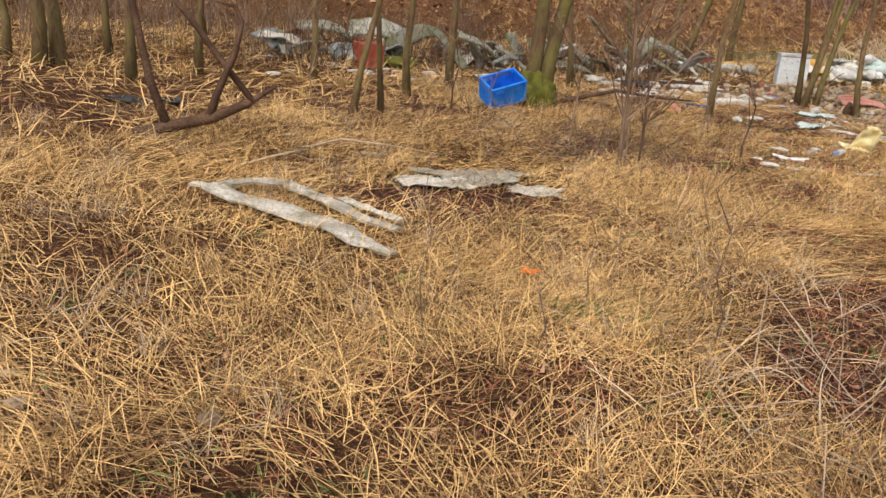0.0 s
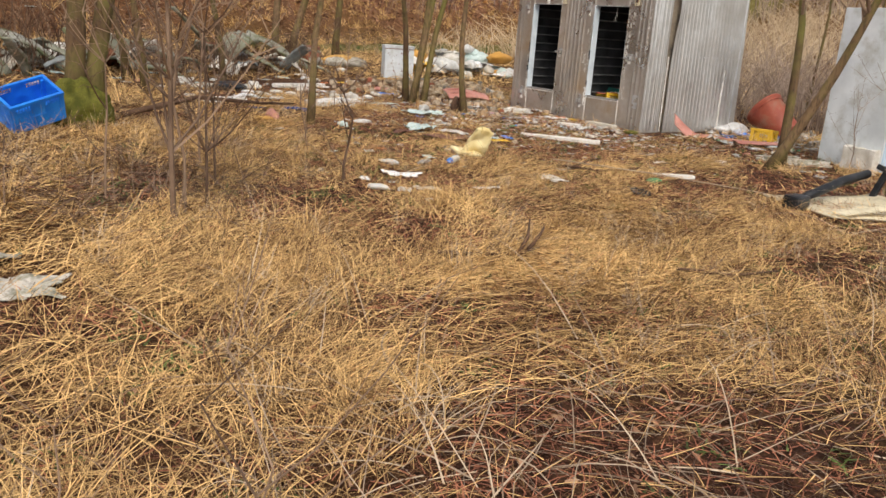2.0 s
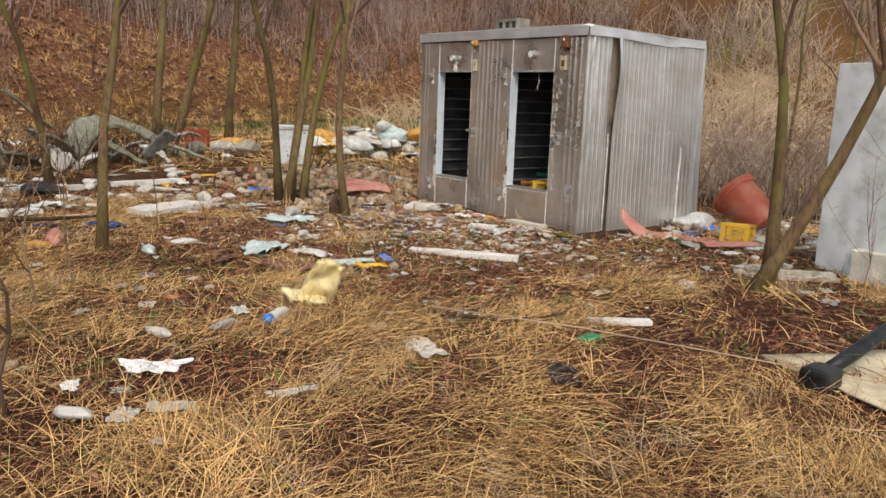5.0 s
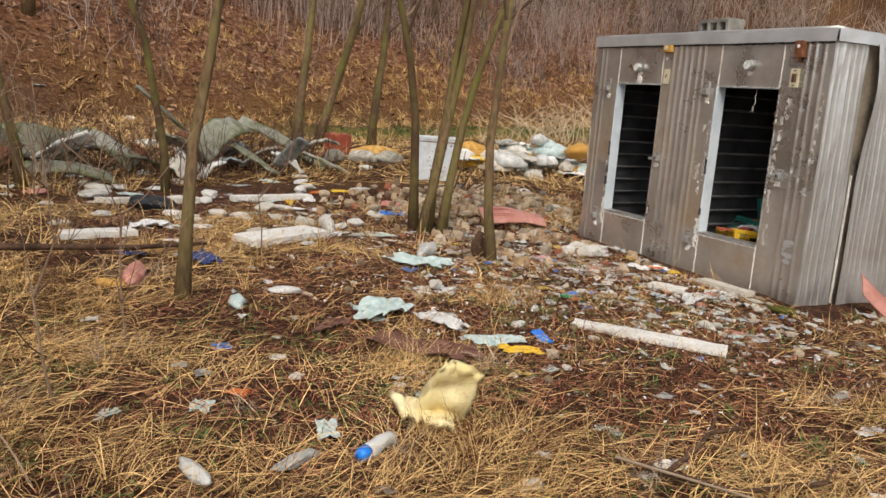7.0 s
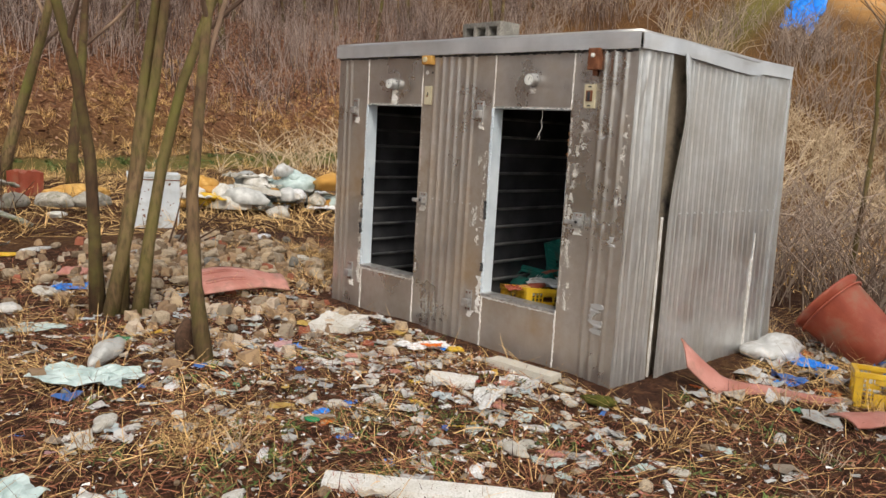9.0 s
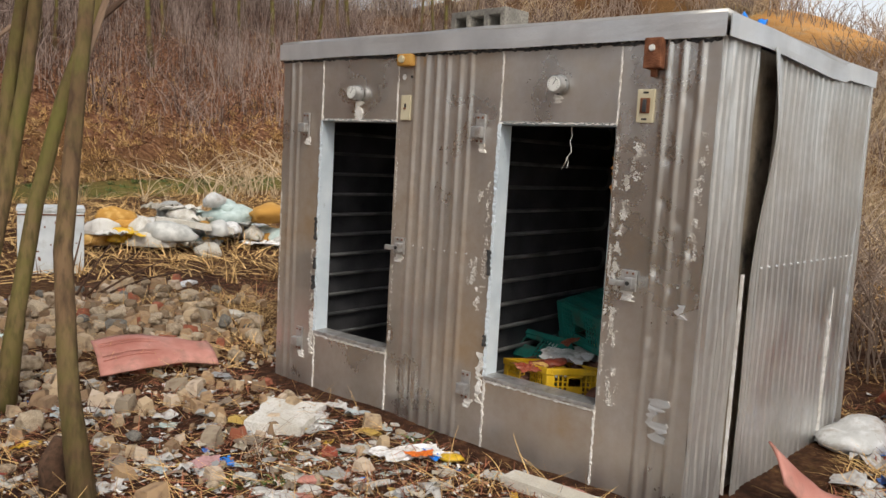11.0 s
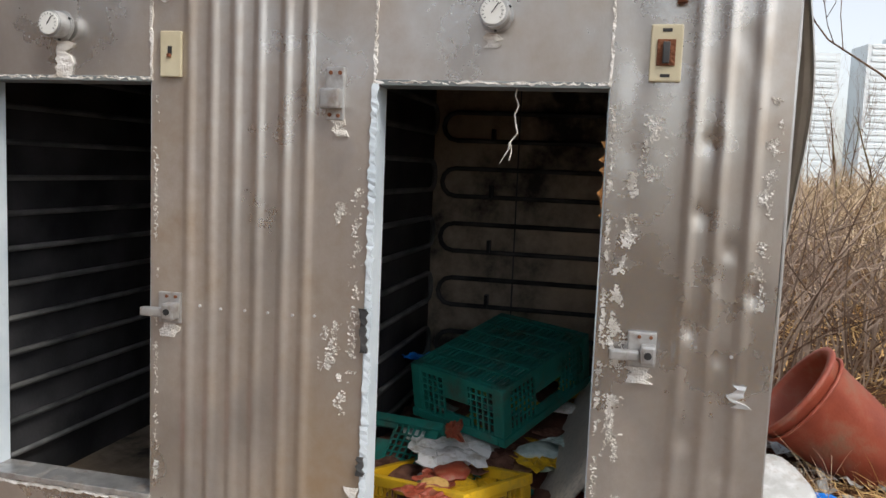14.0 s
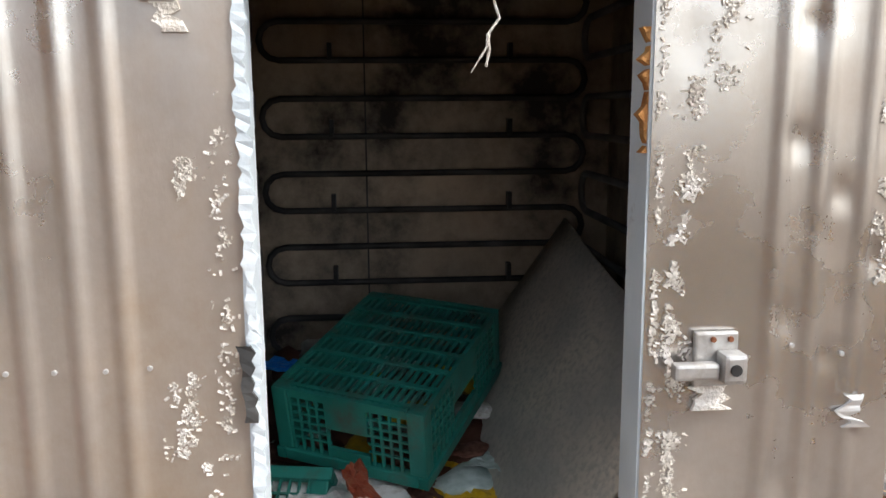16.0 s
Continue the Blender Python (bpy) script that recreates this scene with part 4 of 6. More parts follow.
# yellowed foam piece standing in the grass
foam = empty("foam_piece", pose(6.62, 8.20, gz(6.62, 8.20), 0, 0, 152) @ Matrix.Diagonal((1.35, 1.35, 1.25, 1)), "torn yellowed foam insulation piece in dry grass", "foam")
sheet("upright_flap", 10, 10, lambda a, b: (0.02 + 0.20 * a * (1 - 0.35 * b) - 0.04 * b, 0.10 * b + 0.03 * noise.noise((a * 4, b * 4, 1)), 0.005 + 0.27 * b * (1 - 0.35 * abs(a - 0.6)) + 0.03 * noise.noise((a * 6, b * 3, 7))), 0.03, M_YFOAM, foam)
sheet("flat_flap", 8, 8, lambda a, b: (0.06 + 0.22 * a * (1 - 0.25 * b), 0.17 * b * (1 - 0.5 * a) - 0.03 + 0.05 * noise.noise((a * 6, b * 2, 8)), 0.03 + 0.05 * a * (1 - b) + 0.03 * noise.noise((a * 5, b * 5, 3))), 0.025, M_YFOAM, foam, "torn flat foam flap")
foam_slab("foam_log", 8.37, 8.90, 0.98, 0.13, 0.045, -52, M_FOAM, "long dirty white foam board with crumbled edges", seed=2)
foam_slab("foam_slab", 9.74, 11.32, 0.42, 0.32, 0.05, 30, M_FOAM, "pitted white foam slab beside the shed", seed=5)
foam_slab("foam_slab", 9.5, 9.9, 0.3, 0.14, 0.04, -60, M_FOAM, "dirty white foam slab along the shed foot", seed=8)
foam_slab("foam_slab", 10.0, 9.75, 0.5, 0.11, 0.05, 92, M_FOAM, "dirty white foam strip along the shed foot", seed=9)
foam_slab("foam_slab", 8.0, 6.84, 0.42, 0.08, 0.03, -38, M_FOAM, "thin whitish foam strip in the grass", seed=11)
foam_slab("foam_slab", 10.95, 6.42, 0.42, 0.24, 0.26, 82, M_FOAM, "chalky white foam block before the fridge", seed=12)
foam_slab("foam_slab", 10.80, 5.35, 0.9, 0.28, 0.05, -45, M_FOAM, "flat whitish board lying in the grass", seed=13)
foam_slab("foam_slab", 6.95, 12.2, 0.9, 0.36, 0.06, 25, M_FOAM, "flat white foam sheet among litter", seed=14)
foam_slab("foam_slab", 5.42, 12.45, 0.6, 0.2, 0.05, 10, M_FOAM, "flat white foam strip among litter", seed=15)
foam_slab("foam_slab", 7.5, 14.4, 1.0, 0.14, 0.06, 8, M_FOAM, "pale foam strip near the debris", seed=16)
foam_slab("foam_slab", 6.1, 14.3, 1.1, 0.12, 0.06, 2, M_FOAM, "pale foam strip near the debris", seed=17)
for i, (x, y, m, k, sz, nm, lb) in enumerate((
        (6.52, 7.08, M_FOAM, "sheet", (0.30, 0.2), "food_tray", "white foam food tray on straw"),
        (5.10, 7.49, M_BAG, "sheet", (0.30, 0.22), "plastic_bag", "crumpled bluish-white plastic bag in the grass"),
        (4.80, 6.98, M_BAG, "sheet", (0.17, 0.14), "paper_wad", "crumpled white paper wad in the grass"),
        (4.62, 7.1, M_GREYBAG, "lump", (0.19, 0.10), "plastic_bottle", "crushed clear plastic bottle in the grass"),
        (5.73, 8.06, M_GREYBAG, "lump", (0.22, 0.08), "plastic_bottle", "crushed whitish plastic bottle in the grass"),
        (5.33, 8.08, M_GREYBAG, "lump", (0.24, 0.09), "plastic_bottle", "crushed clear plastic bottle in the grass"),
        (5.55, 6.84, M_FOAM, "sheet", (0.24, 0.11), "foam_chunk", "broken white foam chunk on straw"),
        (4.70, 7.45, M_BAG, "sheet", (0.13, 0.10), "paper_wad", "small crumpled white wrapper"),
        (5.0, 6.95, M_FOAM, "sheet", (0.2, 0.14), "wrapper", "dull pinkish wrapper in the grass"),
        (5.95, 8.3, M_TEALBAG, "sheet", (0.18, 0.12), "wrapper", "pale teal wrapper in the grass"),
        (7.49, 6.68, M_GRNP, "lump", (0.15, 0.13), "plastic_pot", "small green plastic pot in the grass"),
        (6.85, 6.32, M_BLACK, "sheet", (0.36, 0.2), "black_bag", "crumpled black plastic in the grass"),
        (6.85, 9.10, M_BROWN, "sheet", (0.60, 0.30), "cloth", "wet red-brown cloth on needle litter"),
        (6.45, 9.6, M_BROWN, "sheet", (0.28, 0.15), "cloth", "wet red-brown cloth on needle litter"),
        (6.06, 11.43, M_DENIM, "sheet", (0.42, 0.30), "cloth", "dark blue cloth heap on the ground"),
        (5.6, 11.7, M_DENIM, "sheet", (0.2, 0.15), "cloth", "small dark blue cloth on the ground"),
        (5.53, 11.12, M_PINK, "lump", (0.5, 0.2), "buoy", "faded salmon plastic float on the ground"),
        (5.35, 10.95, M_OCHRE, "lump", (0.22, 0.14), "wrapper", "dull yellow wrapper on the ground"),
        (7.55, 12.67, M_FOAM, "lump", (0.55, 0.2), "foam_log", "rounded white foam log in straw"),
        (7.45, 12.35, M_BAG, "sheet", (0.3, 0.25), "plastic_bag", "crumpled white plastic bag"),
        (8.06, 11.45, M_GREYBAG, "lump", (0.48, 0.2), "plastic_bottle", "large crushed clear bottle"),
        (7.82, 11.1, M_TEALBAG, "sheet", (0.5, 0.4), "plastic_bag", "pale crumpled clear plastic bag"),
        (6.88, 9.85, M_TEALBAG, "sheet", (0.45, 0.4), "plastic_bag", "pale teal torn plastic bag"),
        (7.2, 9.55, M_BAG, "sheet", (0.4, 0.25), "plastic_bag", "dirty white plastic shreds"),
        (7.37, 9.12, M_TEALBAG, "sheet", (0.34, 0.26), "plastic_bag", "pale cyan torn plastic sheet"),
        (7.66, 9.1, M_BLUE, "sheet", (0.22, 0.1), "wrapper", "bright blue plastic scrap on the ground"),
        (7.39, 8.91, M_YELLOW, "sheet", (0.24, 0.16), "wrapper", "orange-yellow plastic scrap on needle litter"),
        (6.04, 10.23, M_TEALBAG, "lump", (0.24, 0.15), "plastic_bottle", "pale green crushed bottle"),
        (6.42, 10.43, M_BAG, "lump", (0.2, 0.13), "foam_chunk", "white foam chunk on the ground"),
        (7.62, 10.45, M_FOAM, "lump", (0.2, 0.13), "foam_chunk", "white foam chunk on the ground"),
        (6.05, 13.88, M_BLACK, "lump", (0.6, 0.4), "black_bag", "crumpled black plastic sack"),
        (5.86, 12.83, M_BAG, "sheet", (0.4, 0.25), "plastic_bag", "pale lilac plastic sheet"),
        (8.43, 9.88, M_GRNP, "lump", (0.09, 0.07), "bottle_cap", "small green plastic scrap"),
        (8.55, 9.95, M_BLUE, "lump", (0.1, 0.09), "wrapper", "small blue plastic scrap"),
        (7.44, 10.31, M_FOAM, "sheet", (0.2, 0.16), "foam_chunk", "flat white foam chunk"),
        (9.89, 10.52, M_BAG, "sheet", (0.34, 0.22), "plastic_bag", "white printed food bag"),
        (9.97, 10.47, M_BLUE, "sheet", (0.18, 0.10), "wrapper", "blue printed wrapper scrap"),
        (9.86, 10.44, M_ORANGE, "sheet", (0.13, 0.08), "wrapper", "red printed wrapper scrap"),
        (9.62, 10.83, M_RED, "sheet", (0.15, 0.10), "wrapper", "red wrapper scrap on the ground"),
        (10.0, 10.35, M_YELLOW, "lump", (0.12, 0.1), "wrapper", "yellow plastic scrap on the ground"),
        (9.43, 9.56, M_BAG, "sheet", (0.34, 0.2), "plastic_bag", "dirty white plastic bag"),
        (9.94, 9.15, M_MOSS, "lump", (0.2, 0.16), "stone", "mossy stone at the shed foot"),
        (12.0, 8.95, M_BAG, "lump", (0.6, 0.5), "plastic_bag", "bulging white plastic bag behind the shed"),
        (11.95, 8.72, M_BLUE, "sheet", (0.36, 0.3), "tarp_scrap", "bright blue plastic scrap on the ground"),
        (9.3, 10.6, M_PINK, "lump", (0.12, 0.09), "wrapper", "small pink wrapper on the ground"),
        (9.0, 9.0, M_FOAM, "lump", (0.16, 0.13), "foam_chunk", "white foam chunk on the ground"),
        (1.22, 3.80, M_ORANGE, "sheet", (0.09, 0.10), "plastic_scrap", "bright orange plastic scrap in straw"))):
    litter(nm, k, 1 + i % 9, m, x, y, sz, lb, nm.split("_")[-1], 0.55 if k == "sheet" else 0.75, z=gz(x, y) + (0.05 if m is M_ORANGE else 0.012))

rnd = random.Random(8)
kinds = [("plastic_bag", "sheet", M_BAG, "dirty white crumpled plastic"), ("foam_chunk", "rock", M_FOAM, "broken whitish foam chunk"), ("plastic_scrap", "sheet", M_GREYBAG, "greyish crumpled clear plastic"), ("foam_chunk", "rock", M_FOAM, "broken whitish foam chunk"), ("wrapper", "sheet", M_TEALBAG, "pale crumpled wrapper"), ("plastic_bag", "lump", M_BAG, "small knotted white plastic bag")]
extras = [("wrapper", "sheet", M_YELLOW, "yellow crumpled wrapper"), ("wrapper", "sheet", M_BLUE, "blue crumpled wrapper"), ("wrapper", "lump", M_PINK, "faded pink wrapper"), ("wrapper", "sheet", M_ORANGE, "orange plastic scrap")]


def inside_shed(x, y):
    return 10.17 < x < 12.4 and 8.95 < y < 12.2


def scatter(n, cx, cy, sx, sy, lo, hi, group, colour=0.12):
    k = 0
    while k < n:
        x, y = rnd.gauss(cx, sx), rnd.gauss(cy, sy)
        if inside_shed(x, y):
            continue
        nm, kd, m, lb = rnd.choice(extras) if rnd.random() < colour else rnd.choice(kinds)
        litter(nm, kd, rnd.randint(1, 7), m, x, y, (rnd.uniform(lo, hi), rnd.uniform(lo, hi) * 0.8), lb + " on the ground", nm.split("_")[-1], 0.5, rz=rnd.uniform(0, 360), group=group)
        k += 1


scatter(170, 9.35, 10.4, 0.6, 0.9, 0.04, 0.17, "litter at the shed foot", 0.14)
scatter(80, 8.3, 10.4, 0.9, 1.0, 0.04, 0.15, "litter at the shed foot", 0.08)
scatter(40, 9.6, 9.0, 0.9, 0.35, 0.05, 0.15, "litter at the shed foot", 0.05)
scatter(40, 11.9, 8.2, 0.9, 0.5, 0.07, 0.25, "litter behind the shed")
scatter(40, 7.3, 13.4, 1.3, 0.9, 0.10, 0.40, "litter before the debris", 0.06)
scatter(45, 5.5, 15.0, 2.2, 1.0, 0.12, 0.45, "litter before the debris", 0.05)
scatter(24, 6.5, 8.6, 1.2, 0.8, 0.06, 0.16, "litter in the grass", 0.05)
scatter(16, 10.6, 6.7, 0.9, 0.6, 0.08, 0.25, "litter by the fridge", 0.02)
scatter(30, 2.5, 13.5, 1.8, 0.9, 0.12, 0.4, "litter before the debris", 0.04)
scatter(36, -2, 25.0, 6, 2.5, 0.2, 0.6, "litter at the hill foot", 0.05)

# wrappers and bags on the heap inside the shed
for i in range(80):
    a, b = rnd.uniform(0.05, 0.9), rnd.uniform(0.1, 0.98)
    p = hv(a, b)
    m = rnd.choice([M_YELLOW, M_YELLOW, M_OCHRE, M_RED, M_BAG, M_BROWN, M_BROWN, M_TEALBAG, M_LEAF, M_BROWN])
    litter("wrapper", rnd.choice(["sheet", "lump"]), rnd.randint(1, 7), m, p[0], p[1], rnd.uniform(0.11, 0.25), "crumpled food wrapper on the heap", "wrapper", 0.5, rz=rnd.uniform(0, 360), z=p[2] + 0.03, group="wrappers in the shed")
for i in range(14):
    a, b = rnd.gauss(0, 0.10), rnd.gauss(0, 0.07)
    litter("wrapper", rnd.choice(["sheet", "lump"]), rnd.randint(1, 7), rnd.choice([M_YELLOW, M_OCHRE, M_RED, M_BAG, M_BROWN, M_LEAF, M_PINK]), 10.70 + a, 10.24 + b, rnd.uniform(0.10, 0.2), "crumpled food wrapper heaped in the crate", "wrapper", 0.6, rz=rnd.uniform(0, 360), z=0.60 + 0.08 * rnd.random(), group="wrappers in the shed")
litter("rice_bag", "sheet", 6, M_BAG, 10.90, 10.28, (0.42, 0.40), "crumpled translucent printed plastic bag", "bag", 0.4, rz=20, z=0.665)
litter("wrapper", "sheet", 2, M_RED, 10.86, 10.24, (0.20, 0.08), "torn red printed wrapper scrap", "wrapper", 0.4, rz=15, z=0.76)
litter("plastic_bag", "lump", 5, M_BAG, 11.72, 10.35, (0.34, 0.22), "pinkish white plastic bag by the wall", "bag", 0.6, rz=30, z=0.80)
litter("wrapper", "sheet", 5, M_BLUE, 11.52, 10.52, (0.2, 0.14), "blue and red printed wrapper scrap", "wrapper", 0.8, rz=80, z=0.84)

# ---- other large things ----
# red tub lying on its side
tub = empty("tub", Matrix.Translation((12.50, 8.56, gz(12.4, 8.4) + 0.23)) @ Vector((0.02, 0.72, 0.52)).to_track_quat("Z", "Y").to_matrix().to_4x4() @ Matrix.Diagonal((0.78, 0.78, 0.82, 1)), "large red-brown plastic tub tipped on its side", "tub")
v, f = [], []
prof = [(0.0, -0.36), (0.25, -0.36), (0.265, -0.33), (0.34, 0.33), (0.375, 0.345), (0.375, 0.37), (0.325, 0.37), (0.315, 0.33), (0.24, -0.33), (0.0, -0.335)]
N = 36
for r, z in prof:
    v += [(r * math.cos(2 * math.pi * i / N), r * math.sin(2 * math.pi * i / N), z) for i in range(N)]
for j in range(len(prof) - 1):
    f += [(j * N + i, j * N + (i + 1) % N, (j + 1) * N + (i + 1) % N, (j + 1) * N + i) for i in range(N)]
mesh_ob("tub_body", v, f, M_RED, tub, "", True)
v, f = [], []
tube(v, f, [(0.352 * math.cos(2 * math.pi * i / 24), 0.352 * math.sin(2 * math.pi * i / 24), 0.28) for i in range(25)], [0.012] * 25, 6, False)
mesh_ob("hoop", v, f, M_RED, tub, "", True)


# faded pink moulded strips
def strip_fn(L, W, curl, seed):
    return lambda a, b: (L * (a - 0.5), W * (b - 0.5) * (1 - 0.25 * a + 0.1 * math.sin(a * 6)), 0.03 + curl(a) + 0.035 * math.cos((b - 0.5) * 2.6) + 0.01 * noise.noise((a * 5, b * 3, seed)))


bt = empty("plastic_bottle", pose(5.98, 8.0, gz(5.98, 8.0) + 0.03, 0, 86, 28), "crushed clear bottle with blue base in grass", "bottle")
v, f = [], []
tube(v, f, [(0, 0, 0.05), (0.004, 0, 0.09), (-0.006, 0.004, 0.15), (0.004, 0, 0.20), (0, 0, 0.24)], [0.034, 0.037, 0.030, 0.035, 0.014], 12)
mesh_ob("bottle_body", v, f, M_GREYBAG, bt, "", True)
v, f = [], []
tube(v, f, [(0, 0, 0), (0, 0, 0.05)], [0.028, 0.035], 12)
mesh_ob("bottle_base", v, f, M_BLUE, bt, "blue plastic base", True)


def pink_strip(x, y, rz, L, W, curl, seed, label, rx=0):
    ob = sheet("plastic_strip", 26, 10, strip_fn(L, W, curl, seed), 0.012, M_PINK)
    ob.matrix_world = pose(x, y, gz(x, y), rx, 0, rz)
    return tagged(ob, label, "plastic strip")


def leaning_fn(a, b):
    x, y = 10.70 + 0.62 * a, 9.02 - 0.80 * a
    up = 0.20 * max(0.0, 1 - a / 0.26) ** 1.4
    w = (0.22 - 0.05 * a) * (b - 0.5)
    return (x - 0.55 * w + 0.05 * math.sin(a * 5), y - 0.55 * w, gz(x, y) + 0.02 + up - (0.62 if a < 0.2 else 0.62 - 0.55 * min(1, (a - 0.2) / 0.2)) * w + 0.03 * math.cos((b - 0.5) * 3) - 0.03 * a)


tagged(sheet("plastic_strip", 30, 10, leaning_fn, 0.012, M_PINK), "faded pink curved plastic strip leaning on the shed", "plastic strip")
pink_strip(11.05, 7.92, -30, 0.6, 0.22, lambda a: 0.02, 4, "faded pink flat plastic strip")
pk = pink_strip(9.70, 12.58, -19, 0.72, 0.44, lambda a: 0.06 + 0.03 * math.sin(a * 4), 2, "faded pink ribbed plastic panel on rubble", 15)
for k in (-0.10, -0.06, 0.07, 0.11):
    v, f = [], []
    tube(v, f, [(-0.33 + 0.064 * i, k * (1 - 0.25 * (i / 10.5)), 0.145 + 0.03 * math.sin((i / 10.5) * 5) - 0.12 * abs(k)) for i in range(11)], [0.005] * 11, 4)
    mesh_ob("rib", v, f, M_PINK, pk)

# upright fridge
fr = empty("fridge", pose(10.92, 6.20, gz(11.3, 6.6) - 0.01, 0, 0, -11) @ Matrix.Diagonal((1, 1, 0.95, 1)), "chalky white upright fridge cabinet with pale blue side", "fridge")
box("cabinet_body", (0.012, 0.02, 0.0), (0.72, 0.84, 1.93), M_BLUEW, fr, 0.012)
box("front_panel", (0.0, 0.0, 0.0), (0.02, 0.87, 1.96), M_WHITE, fr, 0.008, "chalky white scuffed panel")
box("side_panel", (0.03, -0.004, 0.02), (0.70, 0.022, 1.63), M_BLUEW, fr, 0.006, "pale blue enamel panel")
box("edge_trim", (0.70, -0.02, 0.0), (0.735, 0.03, 1.95), M_WHITE, fr, 0.006)
g = box("machine_grille", (0.04, 0.004, 1.66), (0.69, 0.018, 1.92), M_GREY, fr, 0.003, "dark grey recessed plate")
box("top_rail", (0.02, -0.012, 1.925), (0.72, 0.02, 1.955), M_ZINC, fr, 0.004)
box("plate_rail", (0.03, -0.014, 1.635), (0.70, 0.012, 1.658), M_COIL, fr, 0.003)

# stacked boards before the fridge
for i, (x, y, L, rz, z) in enumerate(((10.45, 6.95, 0.8, -50, 0.0), (10.5, 6.99, 0.75, -47, 0.03), (10.42, 7.08, 0.7, -52, 0.0), (10.6, 7.3, 0.6, -20, 0.0))):
    foam_slab("plank", x, y, L, 0.12, 0.03, rz, M_PLANK, "greyed weathered plank in a low stack", z=z, seed=30 + i, category="plank")

# cream panel with a black pipe across it
pan = tagged(sheet("folded_panel", 12, 8, lambda a, b: (8.20 + 0.92 * a - 0.30 * b, 5.95 - 0.85 * b - 0.55 * a, gz(8.6, 5.6) + 0.02 + 0.13 * max(0, a - 0.55) + 0.03 * noise.noise((a * 3, b * 3, 2))), 0.012, M_CREAM), "cream-coloured warped board lying on needle litter", "board")
sheet("torn_lip", 8, 3, lambda a, b: (7.95 + 0.95 * a, 5.02 - 0.35 * a + 0.12 * b, gz(8.6, 5.0) + 0.05 + 0.10 * a), 0.012, M_CREAM, None)
tagged(bpy.data.objects["torn_lip"], "cream-coloured torn board edge", "board")
pipe = empty("black_pipe", pose(8.65, 5.45, gz(8.65, 5.45)), "black rubber pipe with box end across a board", "pipe")
v, f = [], []
tube(v, f, [(-0.62, 0.04, 0.08), (-0.4, 0.02, 0.13), (0.0, 0.0, 0.22), (0.4, -0.02, 0.27)], [0.036, 0.042, 0.042, 0.04], 14)
mesh_ob("tube_body", v, f, M_BLACK, pipe, "", True)
bm = bmesh.new()
add_box(bm, (-0.80, -0.06, 0.0), (-0.60, 0.10, 0.13), 0.03)
part("end_box", bm, M_BLACK, pipe)
bm = bmesh.new()
add_box(bm, (-0.02, -0.03, 0.0), (0.02, 0.03, 0.33), 0.01, pose(0.36, -0.10, 0.0, 14, 12, 0))
part("bracket", bm, M_BLACK, pipe)
bm = bmesh.new()
add_box(bm, (-0.10, -0.05, -0.02), (0.04, 0.05, 0.03), 0.01, pose(0.42, -0.17, 0.33, 14, 12, 0))
part("bracket_head", bm, M_BLACK, pipe)

# broken curved white boards in the straw
def bent_board(pts_w, thick, zc, label, seed, material=M_PLANK):
    """A moulded board along a bent line: rows of (x, y, half width)."""
    n = len(pts_w) - 1

    def fn(a, b):
        t = a * n
        i = min(int(t), n - 1)
        u = t - i
        p, q = pts_w[i], pts_w[i + 1]
        x, y, w = [p[k] + (q[k] - p[k]) * u for k in range(3)]
        dx, dy = q[0] - p[0], q[1] - p[1]
        d = math.hypot(dx, dy)
        s = (b - 0.5) * 2.4 * w
        jag = 0.018 * noise.noise((a * 14, b * 3, seed))
        x2, y2 = x - dy / d * s + jag, y + dx / d * s + jag
        return (x2, y2, gz(x2, y2) + zc(a) + 0.012 * noise.noise((a * 8, b * 5, seed)) + 0.008 * math.cos((b - 0.5) * 3))
    return tagged(sheet("broken_board", 10 * n, 6, fn, 0.016, material, smooth=False), label, "board")


bent_board(((-0.60, 5.02, 0.035), (-0.30, 4.78, 0.07), (-0.02, 4.55, 0.085), (0.22, 4.36, 0.075), (0.34, 4.14, 0.06), (0.52, 3.96, 0.03)), 0.015, lambda a: 0.10 - 0.06 * a, "long warped whitish board broken in dry grass", 3)
bent_board(((-0.42, 5.02, 0.04), (-0.28, 5.26, 0.06), (-0.05, 5.32, 0.06), (0.10, 5.12, 0.05), (0.34, 4.72, 0.045), (0.60, 4.42, 0.04)), 0.015, lambda a: 0.10 - 0.05 * a, "curved whitish frame piece broken in dry grass", 5)
bent_board(((0.30, 5.0, 0.02), (0.65, 4.62, 0.025)), 0.015, lambda a: 0.06, "narrow grey strip of broken frame", 7)
foam_slab("plank", -0.45, 5.35, 0.14, 0.10, 0.05, 20, M_FOAM, "small whitish board end in straw", seed=41, category="plank")
def torn_sheet(x, y, L, W, rz, seed):
    """A thin flaking sheet with a torn outline lying on litter."""
    def fn(a, b):
        u, w = a * 2 - 1, b * 2 - 1
        e = 0.72 + 0.42 * noise.noise((math.atan2(w, u) * 1.9, seed * 3.7, 0)) + 0.16 * noise.noise((u * 7, w * 7, seed))
        px, py = L / 2 * u * e, W / 2 * w * e
        return (px, py, 0.035 + 0.018 * noise.noise((px * 9, py * 9, seed)) + 0.012 * noise.noise((px * 22, py * 22, seed)))
    ob = sheet("broken_sheet", 26, 20, fn, 0.006, M_PLANK, smooth=False)
    ob.matrix_world = pose(x, y, gz(x, y), 0, 0, rz)
    return tagged(ob, "flat flaking white sheet torn on red-brown litter", "sheet")


